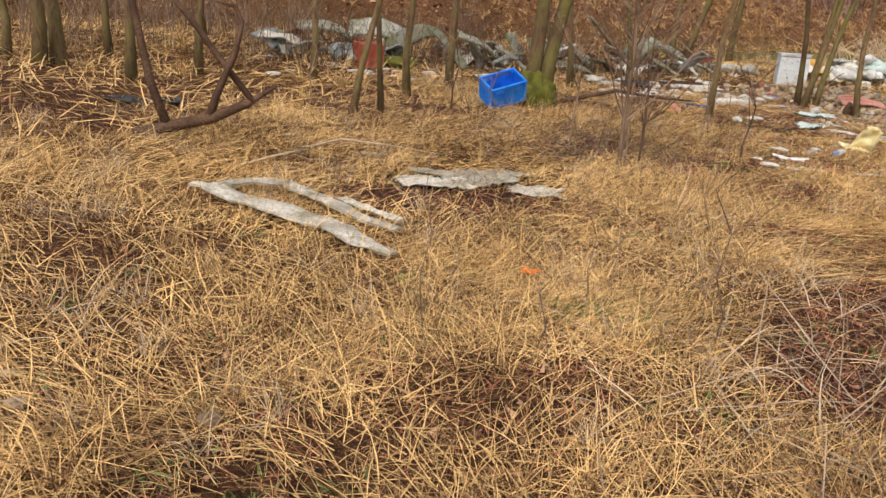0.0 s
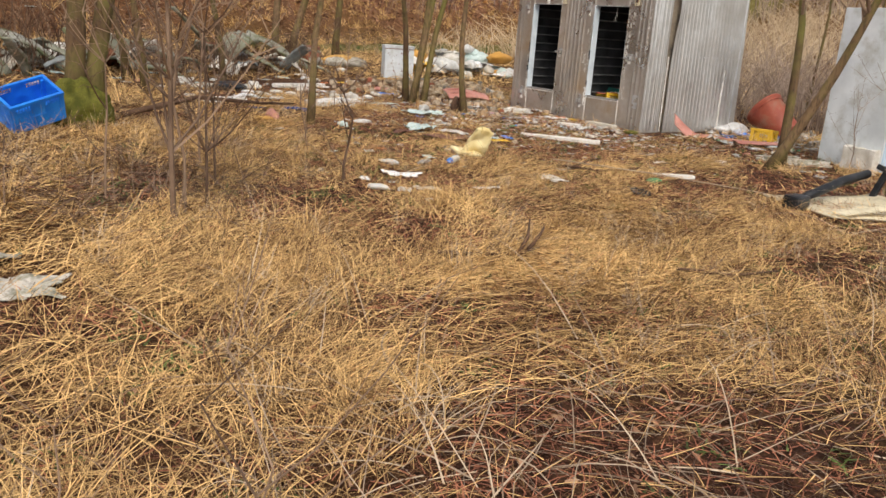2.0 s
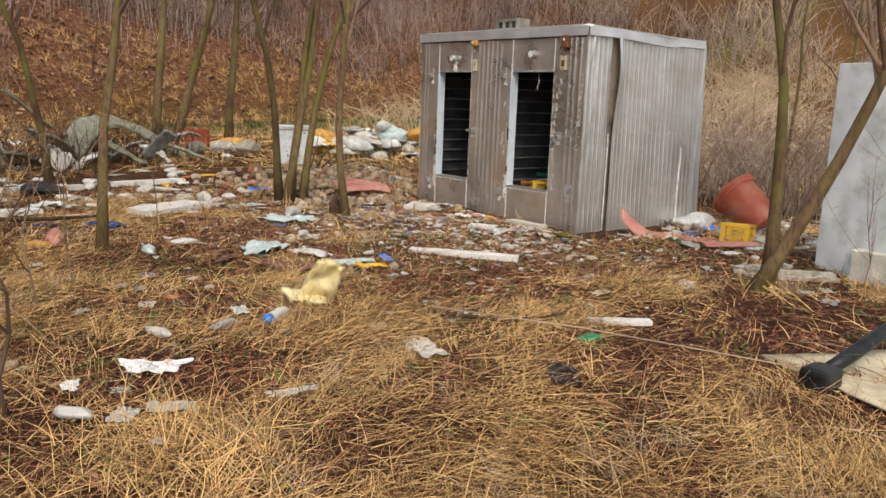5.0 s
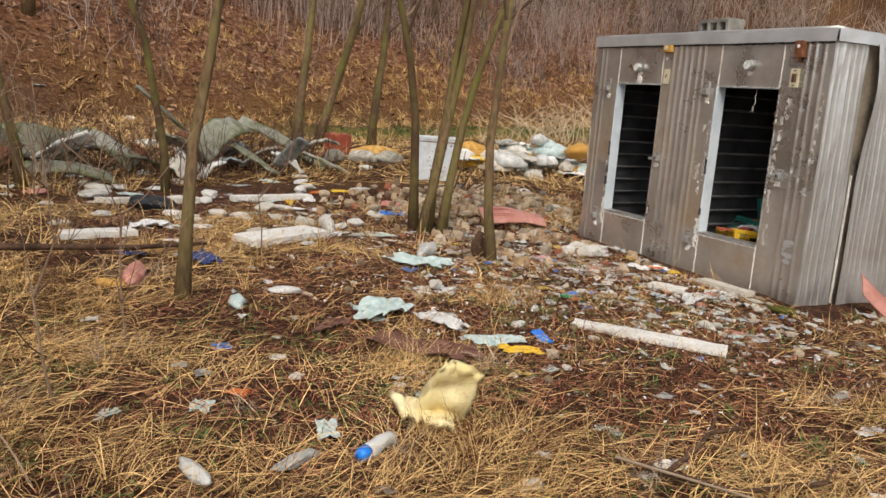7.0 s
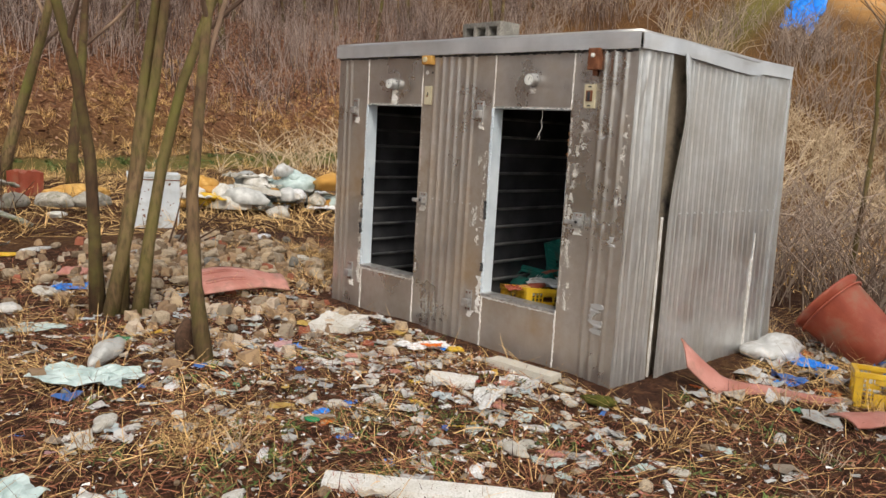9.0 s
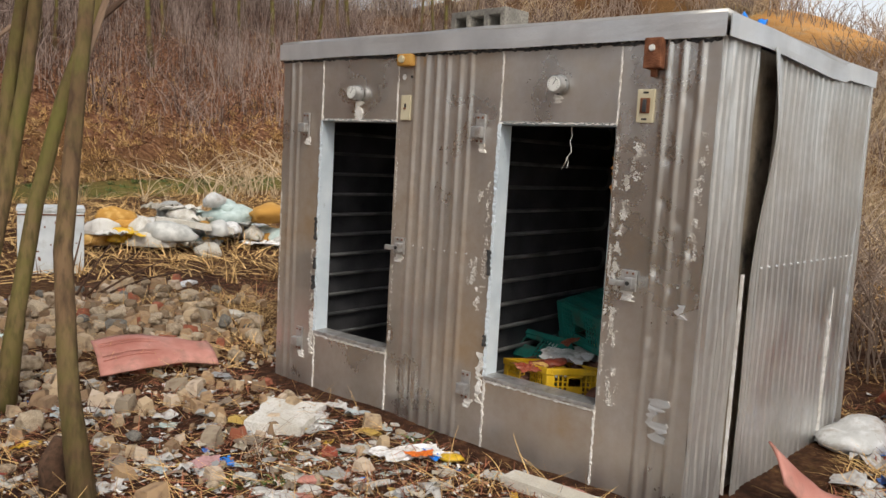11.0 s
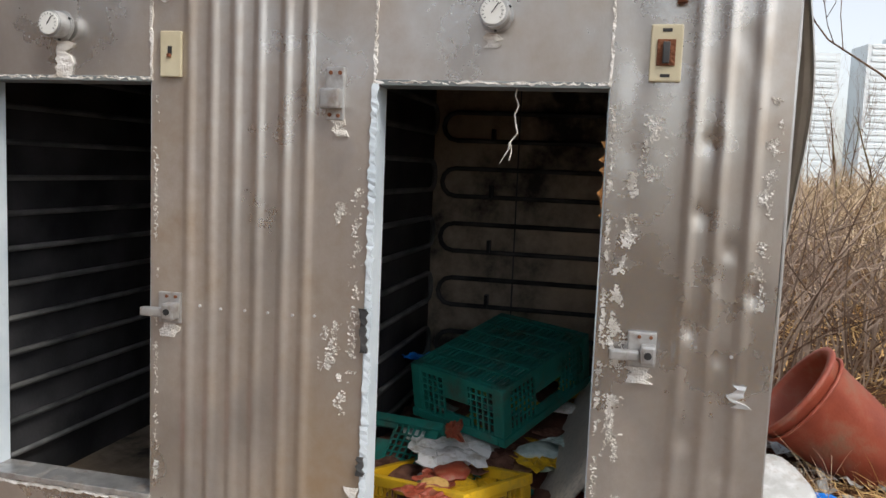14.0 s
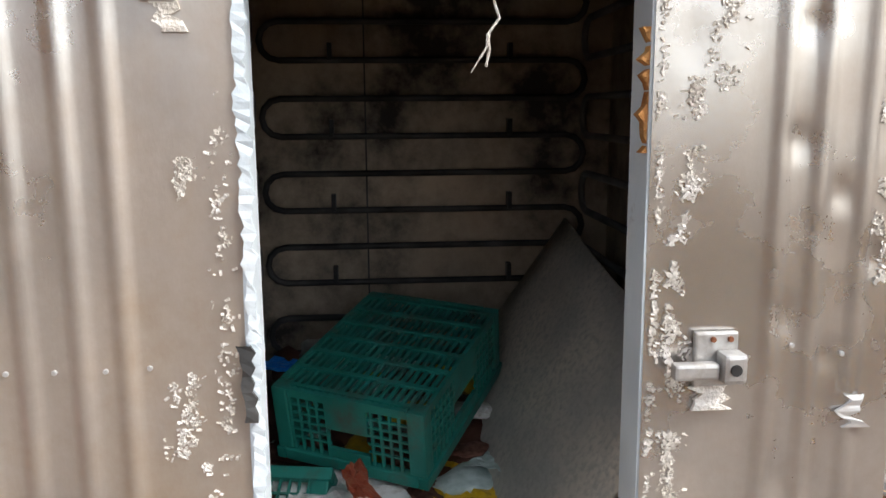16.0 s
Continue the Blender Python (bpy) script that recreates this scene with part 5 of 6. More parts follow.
torn_sheet(1.36, 5.93, 0.85, 0.75, 12, 2)
torn_sheet(1.02, 5.72, 0.70, 0.46, 0, 3)
torn_sheet(1.80, 5.70, 0.55, 0.40, -20, 4)
torn_sheet(1.66, 6.12, 0.40, 0.36, 40, 6)
foam_slab("plank", 0.85, 6.75, 0.7, 0.07, 0.02, -4, M_PLANK, "thin pale lath in straw", seed=45, category="plank")

# old chest freezer
ch = empty("chest_freezer", pose(10.35, 16.25, gz(10.6, 16.3) - 0.02, 0, 0, -24) @ Matrix.Diagonal((0.78, 0.82, 0.86, 1)), "rust-spotted white chest freezer without lid panel", "freezer")
box("freezer_body", (0.0, 0.0, 0.0), (0.78, 0.62, 0.74), M_WHITE, ch, 0.012)
add_boxes("lid", [((-0.01, -0.01, 0.745), (0.79, 0.14, 0.785)), ((-0.01, 0.44, 0.745), (0.79, 0.63, 0.785)), ((-0.01, 0.14, 0.745), (0.30, 0.44, 0.785)), ((0.62, 0.14, 0.745), (0.79, 0.44, 0.785))], M_WHITE, ch)
box("lid_well", (0.30, 0.14, 0.742), (0.62, 0.44, 0.750), M_INK, ch)
box("hinge_strip", (0.0, -0.008, 0.70), (0.78, 0.004, 0.715), M_RUST, ch)
rnd = random.Random(3)
for i in range(26):
    y, z = rnd.uniform(0.05, 0.7), rnd.uniform(0.15, 0.65)
    box("rust_spot", (y, -0.003, z), (y + rnd.uniform(0.006, 0.03), 0.003, z + rnd.uniform(0.006, 0.03)), M_RUST, ch)

# heap of rubbish sacks
rnd = random.Random(12)
for i in range(110):
    a = rnd.random()
    x, y = 11.9 + 2.9 * a, 17.6 + rnd.gauss(0, 0.45)
    h = 0.62 * math.sin(math.pi * min(1, 0.15 + a * 0.9)) * max(0, 1 - abs(y - 17.6) / 1.0) * rnd.random()
    m = rnd.choice([M_BAG, M_PLANK, M_GREYBAG, M_GREYBAG, M_OCHRE, M_TEALBAG, M_BAG, M_PINK if a > 0.9 else M_FOAM])
    if a < 0.18:
        m = rnd.choice([M_OCHRE, M_YELLOW, M_FOAM])
    litter("rubbish_sack", "lump" if i % 3 else "sheet", 1 + i % 8, m, x, y, (rnd.uniform(0.28, 0.65), rnd.uniform(0.25, 0.5)), "bulging dirty rubbish sack on a heap", "sack", 1.25 if i % 3 else 0.8, rz=rnd.uniform(0, 360), z=gz(x, y) + h, group="heap of rubbish sacks")
litter("rubbish_sack", "lump", 6, M_OCHRE, 14.3, 17.3, (1.0, 0.8), "large ochre woven sack on the heap", "sack", 0.8, rz=30, z=gz(14.3, 17.3) + 0.35, group="heap of rubbish sacks")
foam_slab("plank", 12.9, 17.1, 1.0, 0.16, 0.08, -22, M_FOAM, "white moulded plank on the sack heap", z=0.32, seed=50, category="plank", ry=8)
litter("rubbish_sack", "lump", 2, M_OCHRE, 10.9, 19.2, (0.8, 0.6), "yellow sack beyond the freezer", "sack", 0.8, group="heap of rubbish sacks")

# debris of broken panels and boards at the wood's edge
rnd = random.Random(21)
M_MOSSY = mat("mossy_white_panel", (0.18, 0.18, 0.14), (0.56, 0.55, 0.50), (0.22, 0.21, 0.17), rough=0.8, scale=3, fine=50, bump=0.3, rand=0.4, dirt=(0.11, 0.12, 0.045), dirt_scale=2.2, dirt_at=0.50)


def debris_panel(x, y, L, W, rx, ry, rz, bend, z, material=None):
    k = rnd.random() * 9
    L, W, z = L * 0.8, W * 0.7, z * 0.8
    ob = sheet("scrap_sheet", 8, 6, lambda a, b: (L * (a - 0.5), W * (b - 0.5) * (1 + 0.25 * noise.noise((a * 4, 0, k))), bend * math.sin(a * math.pi) + 0.05 * noise.noise((a * 4, b * 4, k))), 0.03, material or M_MOSSY)
    ob.matrix_world = pose(x, y, gz(x, y) + z, rx, ry, rz)
    return tagged(ob, "mossy broken white sheet in a debris pile", "scrap", "debris pile")


for x, y, L, W, rx, ry, rz, bend, z in ((8.6, 17.6, 1.9, 0.4, 20, 28, -20, 0.08, 0.45), (7.6, 17.5, 1.1, 0.7, 30, -35, 20, 0.2, 0.5), (7.0, 17.9, 1.9, 0.35, 10, 45, 10, 0.05, 0.7), (7.9, 17.0, 1.5, 0.2, 5, 20, -60, 0.02, 0.3), (9.0, 17.0, 1.3, 0.22, 0, 20, -25, 0.02, 0.25), (5.2, 16.6, 1.3, 0.8, 45, 10, 30, 0.1, 0.4), (5.9, 16.9, 1.2, 0.5, 20, 25, -30, 0.1, 0.35), (4.6, 16.9, 1.0, 0.9, 60, 0, 60, 0.05, 0.45), (6.4, 16.4, 1.2, 0.3, 5, 15, 40, 0.05, 0.2), (3.6, 15.8, 1.5, 0.5, 20, 30, 10, 0.1, 0.4), (2.9, 15.6, 1.4, 0.3, 10, 38, -50, 0.05, 0.45), (2.2, 15.7, 1.6, 0.6, 30, -20, 30, 0.2, 0.5), (3.3, 14.9, 1.2, 0.25, 5, 40, 60, 0.05, 0.35), (1.6, 15.9, 1.5, 0.7, 40, 10, 0, 0.2, 0.6), (4.1, 15.2, 1.1, 0.22, 0, 30, -40, 0.03, 0.3), (5.4, 15.6, 1.3, 0.5, 15, 8, 10, 0.08, 0.15), (0.6, 16.4, 1.6, 0.5, 30, 12, 20, 0.2, 0.5), (-0.2, 16.2, 1.2, 0.4, 10, 20, -30, 0.1, 0.3)):
    debris_panel(x, y, L, W, rx, ry, rz, bend, z)
for i in range(70):
    x = rnd.uniform(-0.5, 9.3)
    debris_panel(x, 15.4 + 0.24 * x + rnd.gauss(0, 0.5), rnd.uniform(0.4, 1.0), rnd.uniform(0.12, 0.5), rnd.uniform(-40, 40), rnd.uniform(-35, 35), rnd.uniform(0, 180), 0.06, rnd.uniform(0.08, 0.5), rnd.choice([M_MOSSY, M_FOAM, M_PLANK, M_GREY, M_RUST]))
litter("mattress", "lump", 4, M_MOSS, 1.7, 14.4, (1.0, 0.8), "moss-covered lump in the debris", "rubble", 0.6)
for x, y, s in ((1.25, 14.2, 0.46), (10.3, 19.6, 0.40)):
    t = tagged(foam_slab("plastic_drum", x, y, s, s * 0.8, s * 0.9, 15, M_RED, "dark red plastic box standing in debris", seed=60, category="box"))
for i in range(3):
    litter("sandbag", "lump", 3 + i, M_PLANK, 9.6 + i * 0.45, 17.9 - 0.1 * i, (0.55, 0.4), "slumped tan sack against a tree", "sack", 1.1, z=gz(9.6, 17.9) + 0.08)
litter("black_bag", "sheet", 4, M_BLACK, -1.5, 8.75, (0.75, 0.3), "burnt black log-like plastic in dry grass", "plastic", 0.7, rz=-4)

# rubble stones
rnd = random.Random(5)
for i in range(290):
    if i < 210:
        x, y = rnd.gauss(9.9, 0.75), rnd.gauss(13.55, 0.65)
    elif i < 250:
        x, y = rnd.gauss(9.2, 0.8), rnd.gauss(11.9, 0.8)
    else:
        x, y = rnd.gauss(8.6, 1.8), rnd.gauss(10.2, 1.4)
    if inside_shed(x, y):
        x -= 1.6
    s = rnd.uniform(0.06, 0.18) if i < 210 else rnd.uniform(0.03, 0.10)
    litter("stone", "rock", 1 + i % 9, M_CONC if rnd.random() < 0.10 else M_STONE, x, y, (s, s * rnd.uniform(0.7, 1.1)), "angular tan rubble stone", "stone", rnd.uniform(0.8, 1.2), rz=rnd.uniform(0, 360), z=gz(x, y) - 0.02 * s + (0.05 if i < 120 and rnd.random() < 0.5 else 0), group="rubble pile")
for x, y, s in ((-0.25, 2.35, 0.11), (-0.85, 2.45, 0.09), (8.2, 3.9, 0.12), (7.9, 4.05, 0.09), (8.5, 3.6, 0.1), (-0.95, 2.7, 0.07)):
    litter("stone", "rock", 3, M_STONE, x, y, s, "small tan stone in dry grass", "stone", 0.8)
litter("brick", "rock", 6, M_RED, 9.75, 12.85, (0.16, 0.1), "broken red brick on rubble", "brick", 1.2)

# ---- trees ----


def grow(v, f, tv, tf, base, d, length, r, depth, rnd, sides):
    """One limb with its side limbs; thick ones go to v, f and thin ones to tv, tf."""
    n = 9 if depth == 0 else 5
    pts, p, dirn = [base], Vector(base), Vector(d).normalized()
    for i in range(n):
        dirn = (dirn + Vector((rnd.gauss(0, 0.075), rnd.gauss(0, 0.075), rnd.gauss(0.05, 0.05))) * (1 + depth * 1.1)).normalized()
        p = p + dirn * length / n
        pts.append(p[:])
    radii = [max(0.0025, r * (1 - 0.75 * (i / n))) for i in range(n + 1)]
    if depth == 0:
        radii[0] *= 1.35
    (tube(v, f, pts, radii, sides) if depth < 1 else tube(tv, tf, pts, radii, max(3, sides - 2 * depth)))
    if depth >= 3:
        return
    kids = (6, 5, 4)[depth]
    for k in range(kids):
        t = rnd.uniform(0.35 if depth == 0 else 0.2, 0.97)
        i = min(int(t * n), n - 1)
        q = Vector(pts[i]).lerp(Vector(pts[i + 1]), t * n - i)
        a = rnd.uniform(0, 6.283)
        side = Vector((math.cos(a), math.sin(a), rnd.uniform(0.1, 0.9)))
        nd = (dirn * 0.7 + side * 0.75).normalized()
        grow(v, f, tv, tf, q[:], nd, length * rnd.uniform(0.35, 0.6), radii[i] * 0.5, depth + 1, rnd, sides)


def make_tree(m, h, r, lean, seed, label, stems=((0, 0, 0, 0),), name="tree", moss=False, sides=9, group="bare trees"):
    rnd = random.Random(seed)
    t = empty(name, m, label, "tree" if name == "tree" else name, group)
    tv, tf = [], []
    for dx, dy, lx, ly in stems:
        v, f = [], []
        grow(v, f, tv, tf, (dx, dy, -0.08), (lean[0] + lx, lean[1] + ly, 1), h, r, 0, rnd, sides)
        mesh_ob("trunk", v, f, M_BARK, t, "", True)
    mesh_ob("crown", tv, tf, M_TWIG, t, "thin bare branches")
    if moss:
        bm = bmesh.new()
        bmesh.ops.create_icosphere(bm, subdivisions=4, radius=1)
        for w in bm.verts:
            p = w.co.copy()
            k = 1 + 0.25 * noise.noise(p * 3) + 0.12 * noise.noise(p * 9)
            w.co = (p.x * 0.32 * k * (1 - 0.25 * p.z), p.y * 0.28 * k * (1 - 0.25 * p.z), 0.18 + p.z * 0.30 * k)
        part("moss_cushion", bm, M_MOSS, t, "yellow-green moss cushion", True)
    return t


def at(x, y, rz=0):
    return pose(x, y, gz(x, y), 0, 0, rz)


make_tree(at(3.12, 10.45), 6.0, 0.105, (0.03, 0), 1, "two-stemmed bare tree with mossy foot", ((-0.06, 0, 0.0, 0), (0.13, 0.02, 0.10, 0)), moss=True)
make_tree(at(8.50, 12.47), 5.5, 0.050, (0.05, 0.0), 2, "many-stemmed bare tree by the rubble", ((0, 0, -0.02, 0.02), (0.10, 0.03, 0.05, 0.05), (0.20, -0.06, 0.13, -0.02), (-0.05, 0.06, -0.06, 0.06)))
make_tree(at(8.47, 11.0), 5.0, 0.045, (-0.06, 0.07), 3, "slender mossy bare tree on litter")
make_tree(at(5.74, 10.5), 5.0, 0.045, (0.06, 0.02), 4, "slender bare tree in litter")
make_tree(at(9.75, 6.92), 3.9, 0.062, (0.38, -0.36), 5, "leaning bare tree before the fridge", ((0, 0, 0, 0), (0.45, 0.1, -0.28, 0.36)))
make_tree(at(13.3, 7.98), 4.2, 0.024, (-0.12, -0.02), 6, "mossy bare tree beyond the red tub", ((0, 0, 0, 0), (0.15, -0.1, 0.12, -0.2)))
make_tree(at(14.4, 9.2), 4.5, 0.03, (0.1, 0), 7, "bare tree in the thicket")
make_tree(at(9.7, 20.2), 6, 0.10, (0.05, 0), 8, "bare tree beyond the debris", ((0, 0, 0, 0), (0.5, 0.3, 0.06, 0)))
make_tree(at(10.9, 19.4), 6, 0.09, (0.10, 0), 9, "bare tree beyond the debris")
for i, (x, y, r, lx) in enumerate(((-3.25, 11.3, 0.10, 0.0), (-3.05, 11.5, 0.11, -0.04), (-1.93, 10.26, 0.075, 0.02), (-2.76, 13.1, 0.07, 0.0), (-3.75, 11.66, 0.07, -0.03), (0.60, 8.71, 0.045, -0.06), (1.5, 10.91, 0.06, -0.05), (0.98, 9.16, 0.04, 0.0), (0.27, 12.0, 0.06, 0.02), (-1.3, 11.6, 0.07, 0.02), (2.3, 12.2, 0.07, 0.02), (4.6, 13.2, 0.06, 0.05), (-5.2, 13.0, 0.1, 0), (6.4, 15.0, 0.06, 0.05), (4.9, 15.2, 0.07, -0.03), (-1.7, 16.2, 0.09, 0))):
    make_tree(at(x, y, i * 50), 5.5, r * 0.85, (lx, 0.0), 20 + i, "bare thin tree in dry grass")


def fallen_branch():
    t = empty("fallen_branch", at(-1.2, 7.05), "dead dark forked branch lying in dry grass", "branch")
    v, f = [], []
    tube(v, f, [(-0.12, -0.05, 0.02), (0.2, 0.0, 0.10), (0.5, 0.05, 0.17), (0.8, 0.1, 0.30), (1.05, 0.15, 0.46)], [0.05, 0.05, 0.05, 0.035, 0.012], 8)
    tube(v, f, [(0.48, 0.05, 0.16), (0.56, 0.05, 0.40), (0.70, 0.06, 0.72), (0.76, 0.08, 0.98), (0.70, 0.1, 1.10), (0.55, 0.1, 1.13)], [0.04, 0.032, 0.028, 0.022, 0.016, 0.008], 8)
    tube(v, f, [(0.85, 0.1, 0.32), (0.62, 0.15, 0.6), (0.35, 0.2, 0.95), (-0.05, 0.25, 1.4)], [0.03, 0.028, 0.025, 0.018], 8)
    tube(v, f, [(0.14, 0.0, 0.12), (0.02, 0.02, 0.45), (-0.08, 0.05, 0.95), (-0.2, 0.05, 1.6)], [0.04, 0.035, 0.03, 0.022], 8)
    mesh_ob("branch_body", v, f, M_DEAD, t, "", True)


fallen_branch()


def stick(pts, r, material, label, name="stick"):
    v, f = [], []
    for line in pts:
        q = [(x, y, gz(x, y) + z) for x, y, z in line]
        tube(v, f, q, [r * (1 - 0.6 * i / (len(q) - 1)) for i in range(len(q))], 6)
    return tagged(mesh_ob(name, v, f, material, None, "", True), label, "stick")


stick((((4.05, 5.48, 0.03), (4.25, 5.34, 0.04), (4.5, 5.25, 0.03), (4.68, 5.26, 0.05)), ((4.5, 5.25, 0.03), (4.66, 5.35, 0.10), (4.8, 5.5, 0.18)), ((4.6, 5.27, 0.04), (4.75, 5.33, 0.12), (4.86, 5.42, 0.14))), 0.016, M_DEAD, "dark forked stick lying on straw")
stick((((7.0, 7.6, 0.04), (7.3, 7.2, 0.03), (7.7, 7.1, 0.05), (7.9, 7.2, 0.04)),), 0.016, M_DEAD, "dark stick lying on litter")
stick((((7.15, 7.45, 0.03), (7.45, 7.55, 0.05), (7.75, 7.75, 0.04), (7.95, 7.95, 0.05)), ((7.6, 7.65, 0.04), (7.75, 7.6, 0.06))), 0.014, M_DEAD, "dark broken branch in the grass")
stick((((5.2, 4.6, 0.05), (5.5, 4.4, 0.04), (5.8, 4.3, 0.05)),), 0.012, M_DEAD, "dark stick lying on straw")
stick((((3.6, 10.6, 0.1), (4.6, 11.2, 0.22), (5.6, 11.6, 0.10), (6.2, 11.9, 0.06)),), 0.035, M_DEAD, "fallen grey limb among litter")
stick((((0.1, 6.75, 0.05), (0.4, 6.85, 0.12), (0.8, 6.75, 0.1), (1.2, 6.65, 0.04)), ((0.12, 6.72, 0.04), (-0.1, 6.3, 0.05), (-0.4, 6.0, 0.03))), 0.014, M_PALE, "pale dry stalk lying in straw")
stick((((6.9, 7.5, 0.12), (7.4, 6.7, 0.10), (7.8, 5.9, 0.08), (8.3, 5.1, 0.06), (8.7, 4.4, 0.04)),), 0.006, M_PALE, "long pale cane lying across the grass")
stick((((8.45, 11.2, 0.0), (8.43, 11.22, 0.14), (8.46, 11.2, 0.24)), ((8.5, 11.25, 0.0), (8.52, 11.25, 0.18))), 0.07, M_DEAD, "rotten dark stump beside a tree", "stump")
for k in range(5):
    stick((((9.9 + 0.1 * k, 14.3, 0.05), (10.0 + 0.15 * k, 14.35, 0.25 - 0.03 * k), (10.1 + 0.25 * k, 14.4, 0.55 - 0.09 * k)),), 0.012, M_DEAD, "dark twig sticking out of rubble")


def sapling(x, y, h, seed, spread=0.25, n=5, r=0.007, material=None, label="bare brown sapling in dry grass"):
    rnd = random.Random(seed)
    r = r * 0.75
    ob = empty("sapling", at(x, y), label, "sapling")
    pts = [(0, 0, -0.03)]
    for i in range(1, 6):
        pts.append((rnd.gauss(0, 0.02) * i, rnd.gauss(0, 0.02) * i, h * i / 5))
    v, f = [], []
    tube(v, f, pts, [r * (1 - 0.15 * i) for i in range(6)], 6)
    mesh_ob("stem", v, f, material or M_TWIG, ob)
    for k in range(n):
        i = rnd.randint(1, 4)
        a = rnd.uniform(0, 6.28)
        L = rnd.uniform(0.15, 0.5) * h
        p = Vector(pts[i])
        q = [p + Vector((math.cos(a) * L * t * spread * 2.4, math.sin(a) * L * t * spread * 2.4, L * (t ** 1.3))) for t in (0, 0.3, 0.65, 1)]
        v, f = [], []
        tube(v, f, [w[:] for w in q], [r * 0.5, r * 0.4, r * 0.3, r * 0.15], 4)
        for g in range(5):
            c = q[rnd.randint(1, 2)].lerp(q[3], rnd.random() * 0.8)
            b2, l2 = rnd.uniform(0, 6.28), L * rnd.uniform(0.2, 0.5)
            e = c + Vector((math.cos(b2) * l2 * 0.8, math.sin(b2) * l2 * 0.8, l2 * rnd.uniform(0.0, 0.8)))
            tube(v, f, [c[:], (c.lerp(e, 0.5) + Vector((rnd.gauss(0, 0.02), rnd.gauss(0, 0.02), 0.02)))[:], e[:]], [r * 0.25, r * 0.2, r * 0.1], 3, False)
        mesh_ob("twig", v, f, material or M_TWIG, ob)
    return ob


for i, (x, y, h, n, r) in enumerate(((4.39, 7.25, 0.95, 7, 0.016), (0.55, 2.98, 0.75, 3, 0.005), (1.78, 2.9, 0.9, 4, 0.006), (0.98, 2.9, 0.55, 2, 0.005), (2.0, 3.4, 0.7, 3, 0.006), (1.35, 3.3, 0.6, 4, 0.005), (1.55, 3.45, 0.7, 4, 0.005), (2.83, 6.6, 2.2, 16, 0.026), (2.95, 6.75, 1.8, 14, 0.016), (3.15, 6.9, 1.9, 14, 0.014), (3.4, 7.4, 1.6, 12, 0.012), (2.6, 7.3, 1.5, 10, 0.012), (3.6, 8.3, 1.9, 14, 0.014), (4.9, 8.9, 1.2, 8, 0.01), (8.5, 4.75, 1.5, 12, 0.012), (8.9, 4.9, 1.3, 12, 0.01), (9.4, 4.9, 1.8, 16, 0.014), (10.2, 5.3, 2.3, 18, 0.018), (10.7, 5.6, 1.4, 14, 0.01), (11.4, 5.2, 2.6, 20, 0.02), (5.3, 9.7, 1.2, 8, 0.01), (6.5, 11.3, 1.3, 8, 0.008), (4.6, 10.6, 1.6, 10, 0.01), (10.6, 6.4, 1.2, 9, 0.007), (0.2, 9.6, 1.5, 12, 0.012), (1.9, 9.7, 1.4, 12, 0.012), (-0.6, 10.0, 1.6, 12, 0.012), (2.2, 8.8, 0.9, 8, 0.009))):
    sapling(x, y, h, 300 + i, 0.35, n, r)


# ---- thickets and woods ----
def thicket(name, cells, material, label, seed, category="bush", wild=1.0):
    """Many thin arching twigs in one mesh; cells: (x, y, radius, height, count, twig radius)."""
    rnd = random.Random(seed)
    v, f = [], []
    for cx, cy, R, H, n, r in cells:
        for _ in range(n):
            a, d = rnd.uniform(0, 6.283), R * math.sqrt(rnd.random()) * 0.6
            x, y = cx + d * math.cos(a), cy + d * math.sin(a)
            z = gz(x, y) - 0.02
            h, b = H * rnd.uniform(0.5, 1.1), rnd.uniform(0, 6.283)
            sp = R * rnd.uniform(0.1, 0.6) * wild
            pts = [(x + sp * t ** 1.6 * math.cos(b) + rnd.gauss(0, 0.03), y + sp * t ** 1.6 * math.sin(b) + rnd.gauss(0, 0.03), z + h * (t - 0.35 * t * t * rnd.random())) for t in (0, 0.35, 0.7, 1.0)]
            tube(v, f, pts, [r, r * 0.8, r * 0.6, r * 0.25], 3, False)
            for k in range(2):
                p = Vector(pts[rnd.randint(1, 2)])
                c, L = rnd.uniform(0, 6.283), h * rnd.uniform(0.15, 0.4)
                q = p + Vector((math.cos(c) * L * 0.7, math.sin(c) * L * 0.7, L * rnd.uniform(0.1, 0.9)))
                tube(v, f, [p[:], p.lerp(q, 0.5)[:], q[:]], [r * 0.5, r * 0.4, r * 0.2], 3, False)
    return tagged(mesh_ob(name, v, f, material), label, category, kind="stuff")


M_BRUSH = mat("grey_brush", (0.20, 0.14, 0.105), (0.50, 0.39, 0.31), rough=0.9, scale=0.8, bump=0, island=0.6, spread=0.6)
rnd = random.Random(40)
cells = [(rnd.uniform(13.5, 18), rnd.uniform(5.2, 15), 1.0, rnd.uniform(1.1, 2.0), 60, 0.007) for _ in range(30)]
thicket("brush_thicket", cells, M_BRUSH, "tangled grey-brown brush behind the shed", 1, wild=2.2)
cells = [(rnd.uniform(18, 45), rnd.uniform(-10, 26), 2.0, rnd.uniform(1.2, 2.4), 55, 0.014) for _ in range(95)]
M_REED = mat("pale_reed", (0.44, 0.32, 0.19), (0.72, 0.57, 0.39), rough=0.85, scale=0.6, bump=0, island=0.6, spread=0.6)
thicket("reed_field", cells, M_REED, "pale dry reeds and brush in the field", 2, "reeds", 1.7)
cells = [(rnd.uniform(45, 95), rnd.uniform(-45, 50), 4.0, rnd.uniform(2.0, 3.6), 60, 0.03) for _ in range(80)]
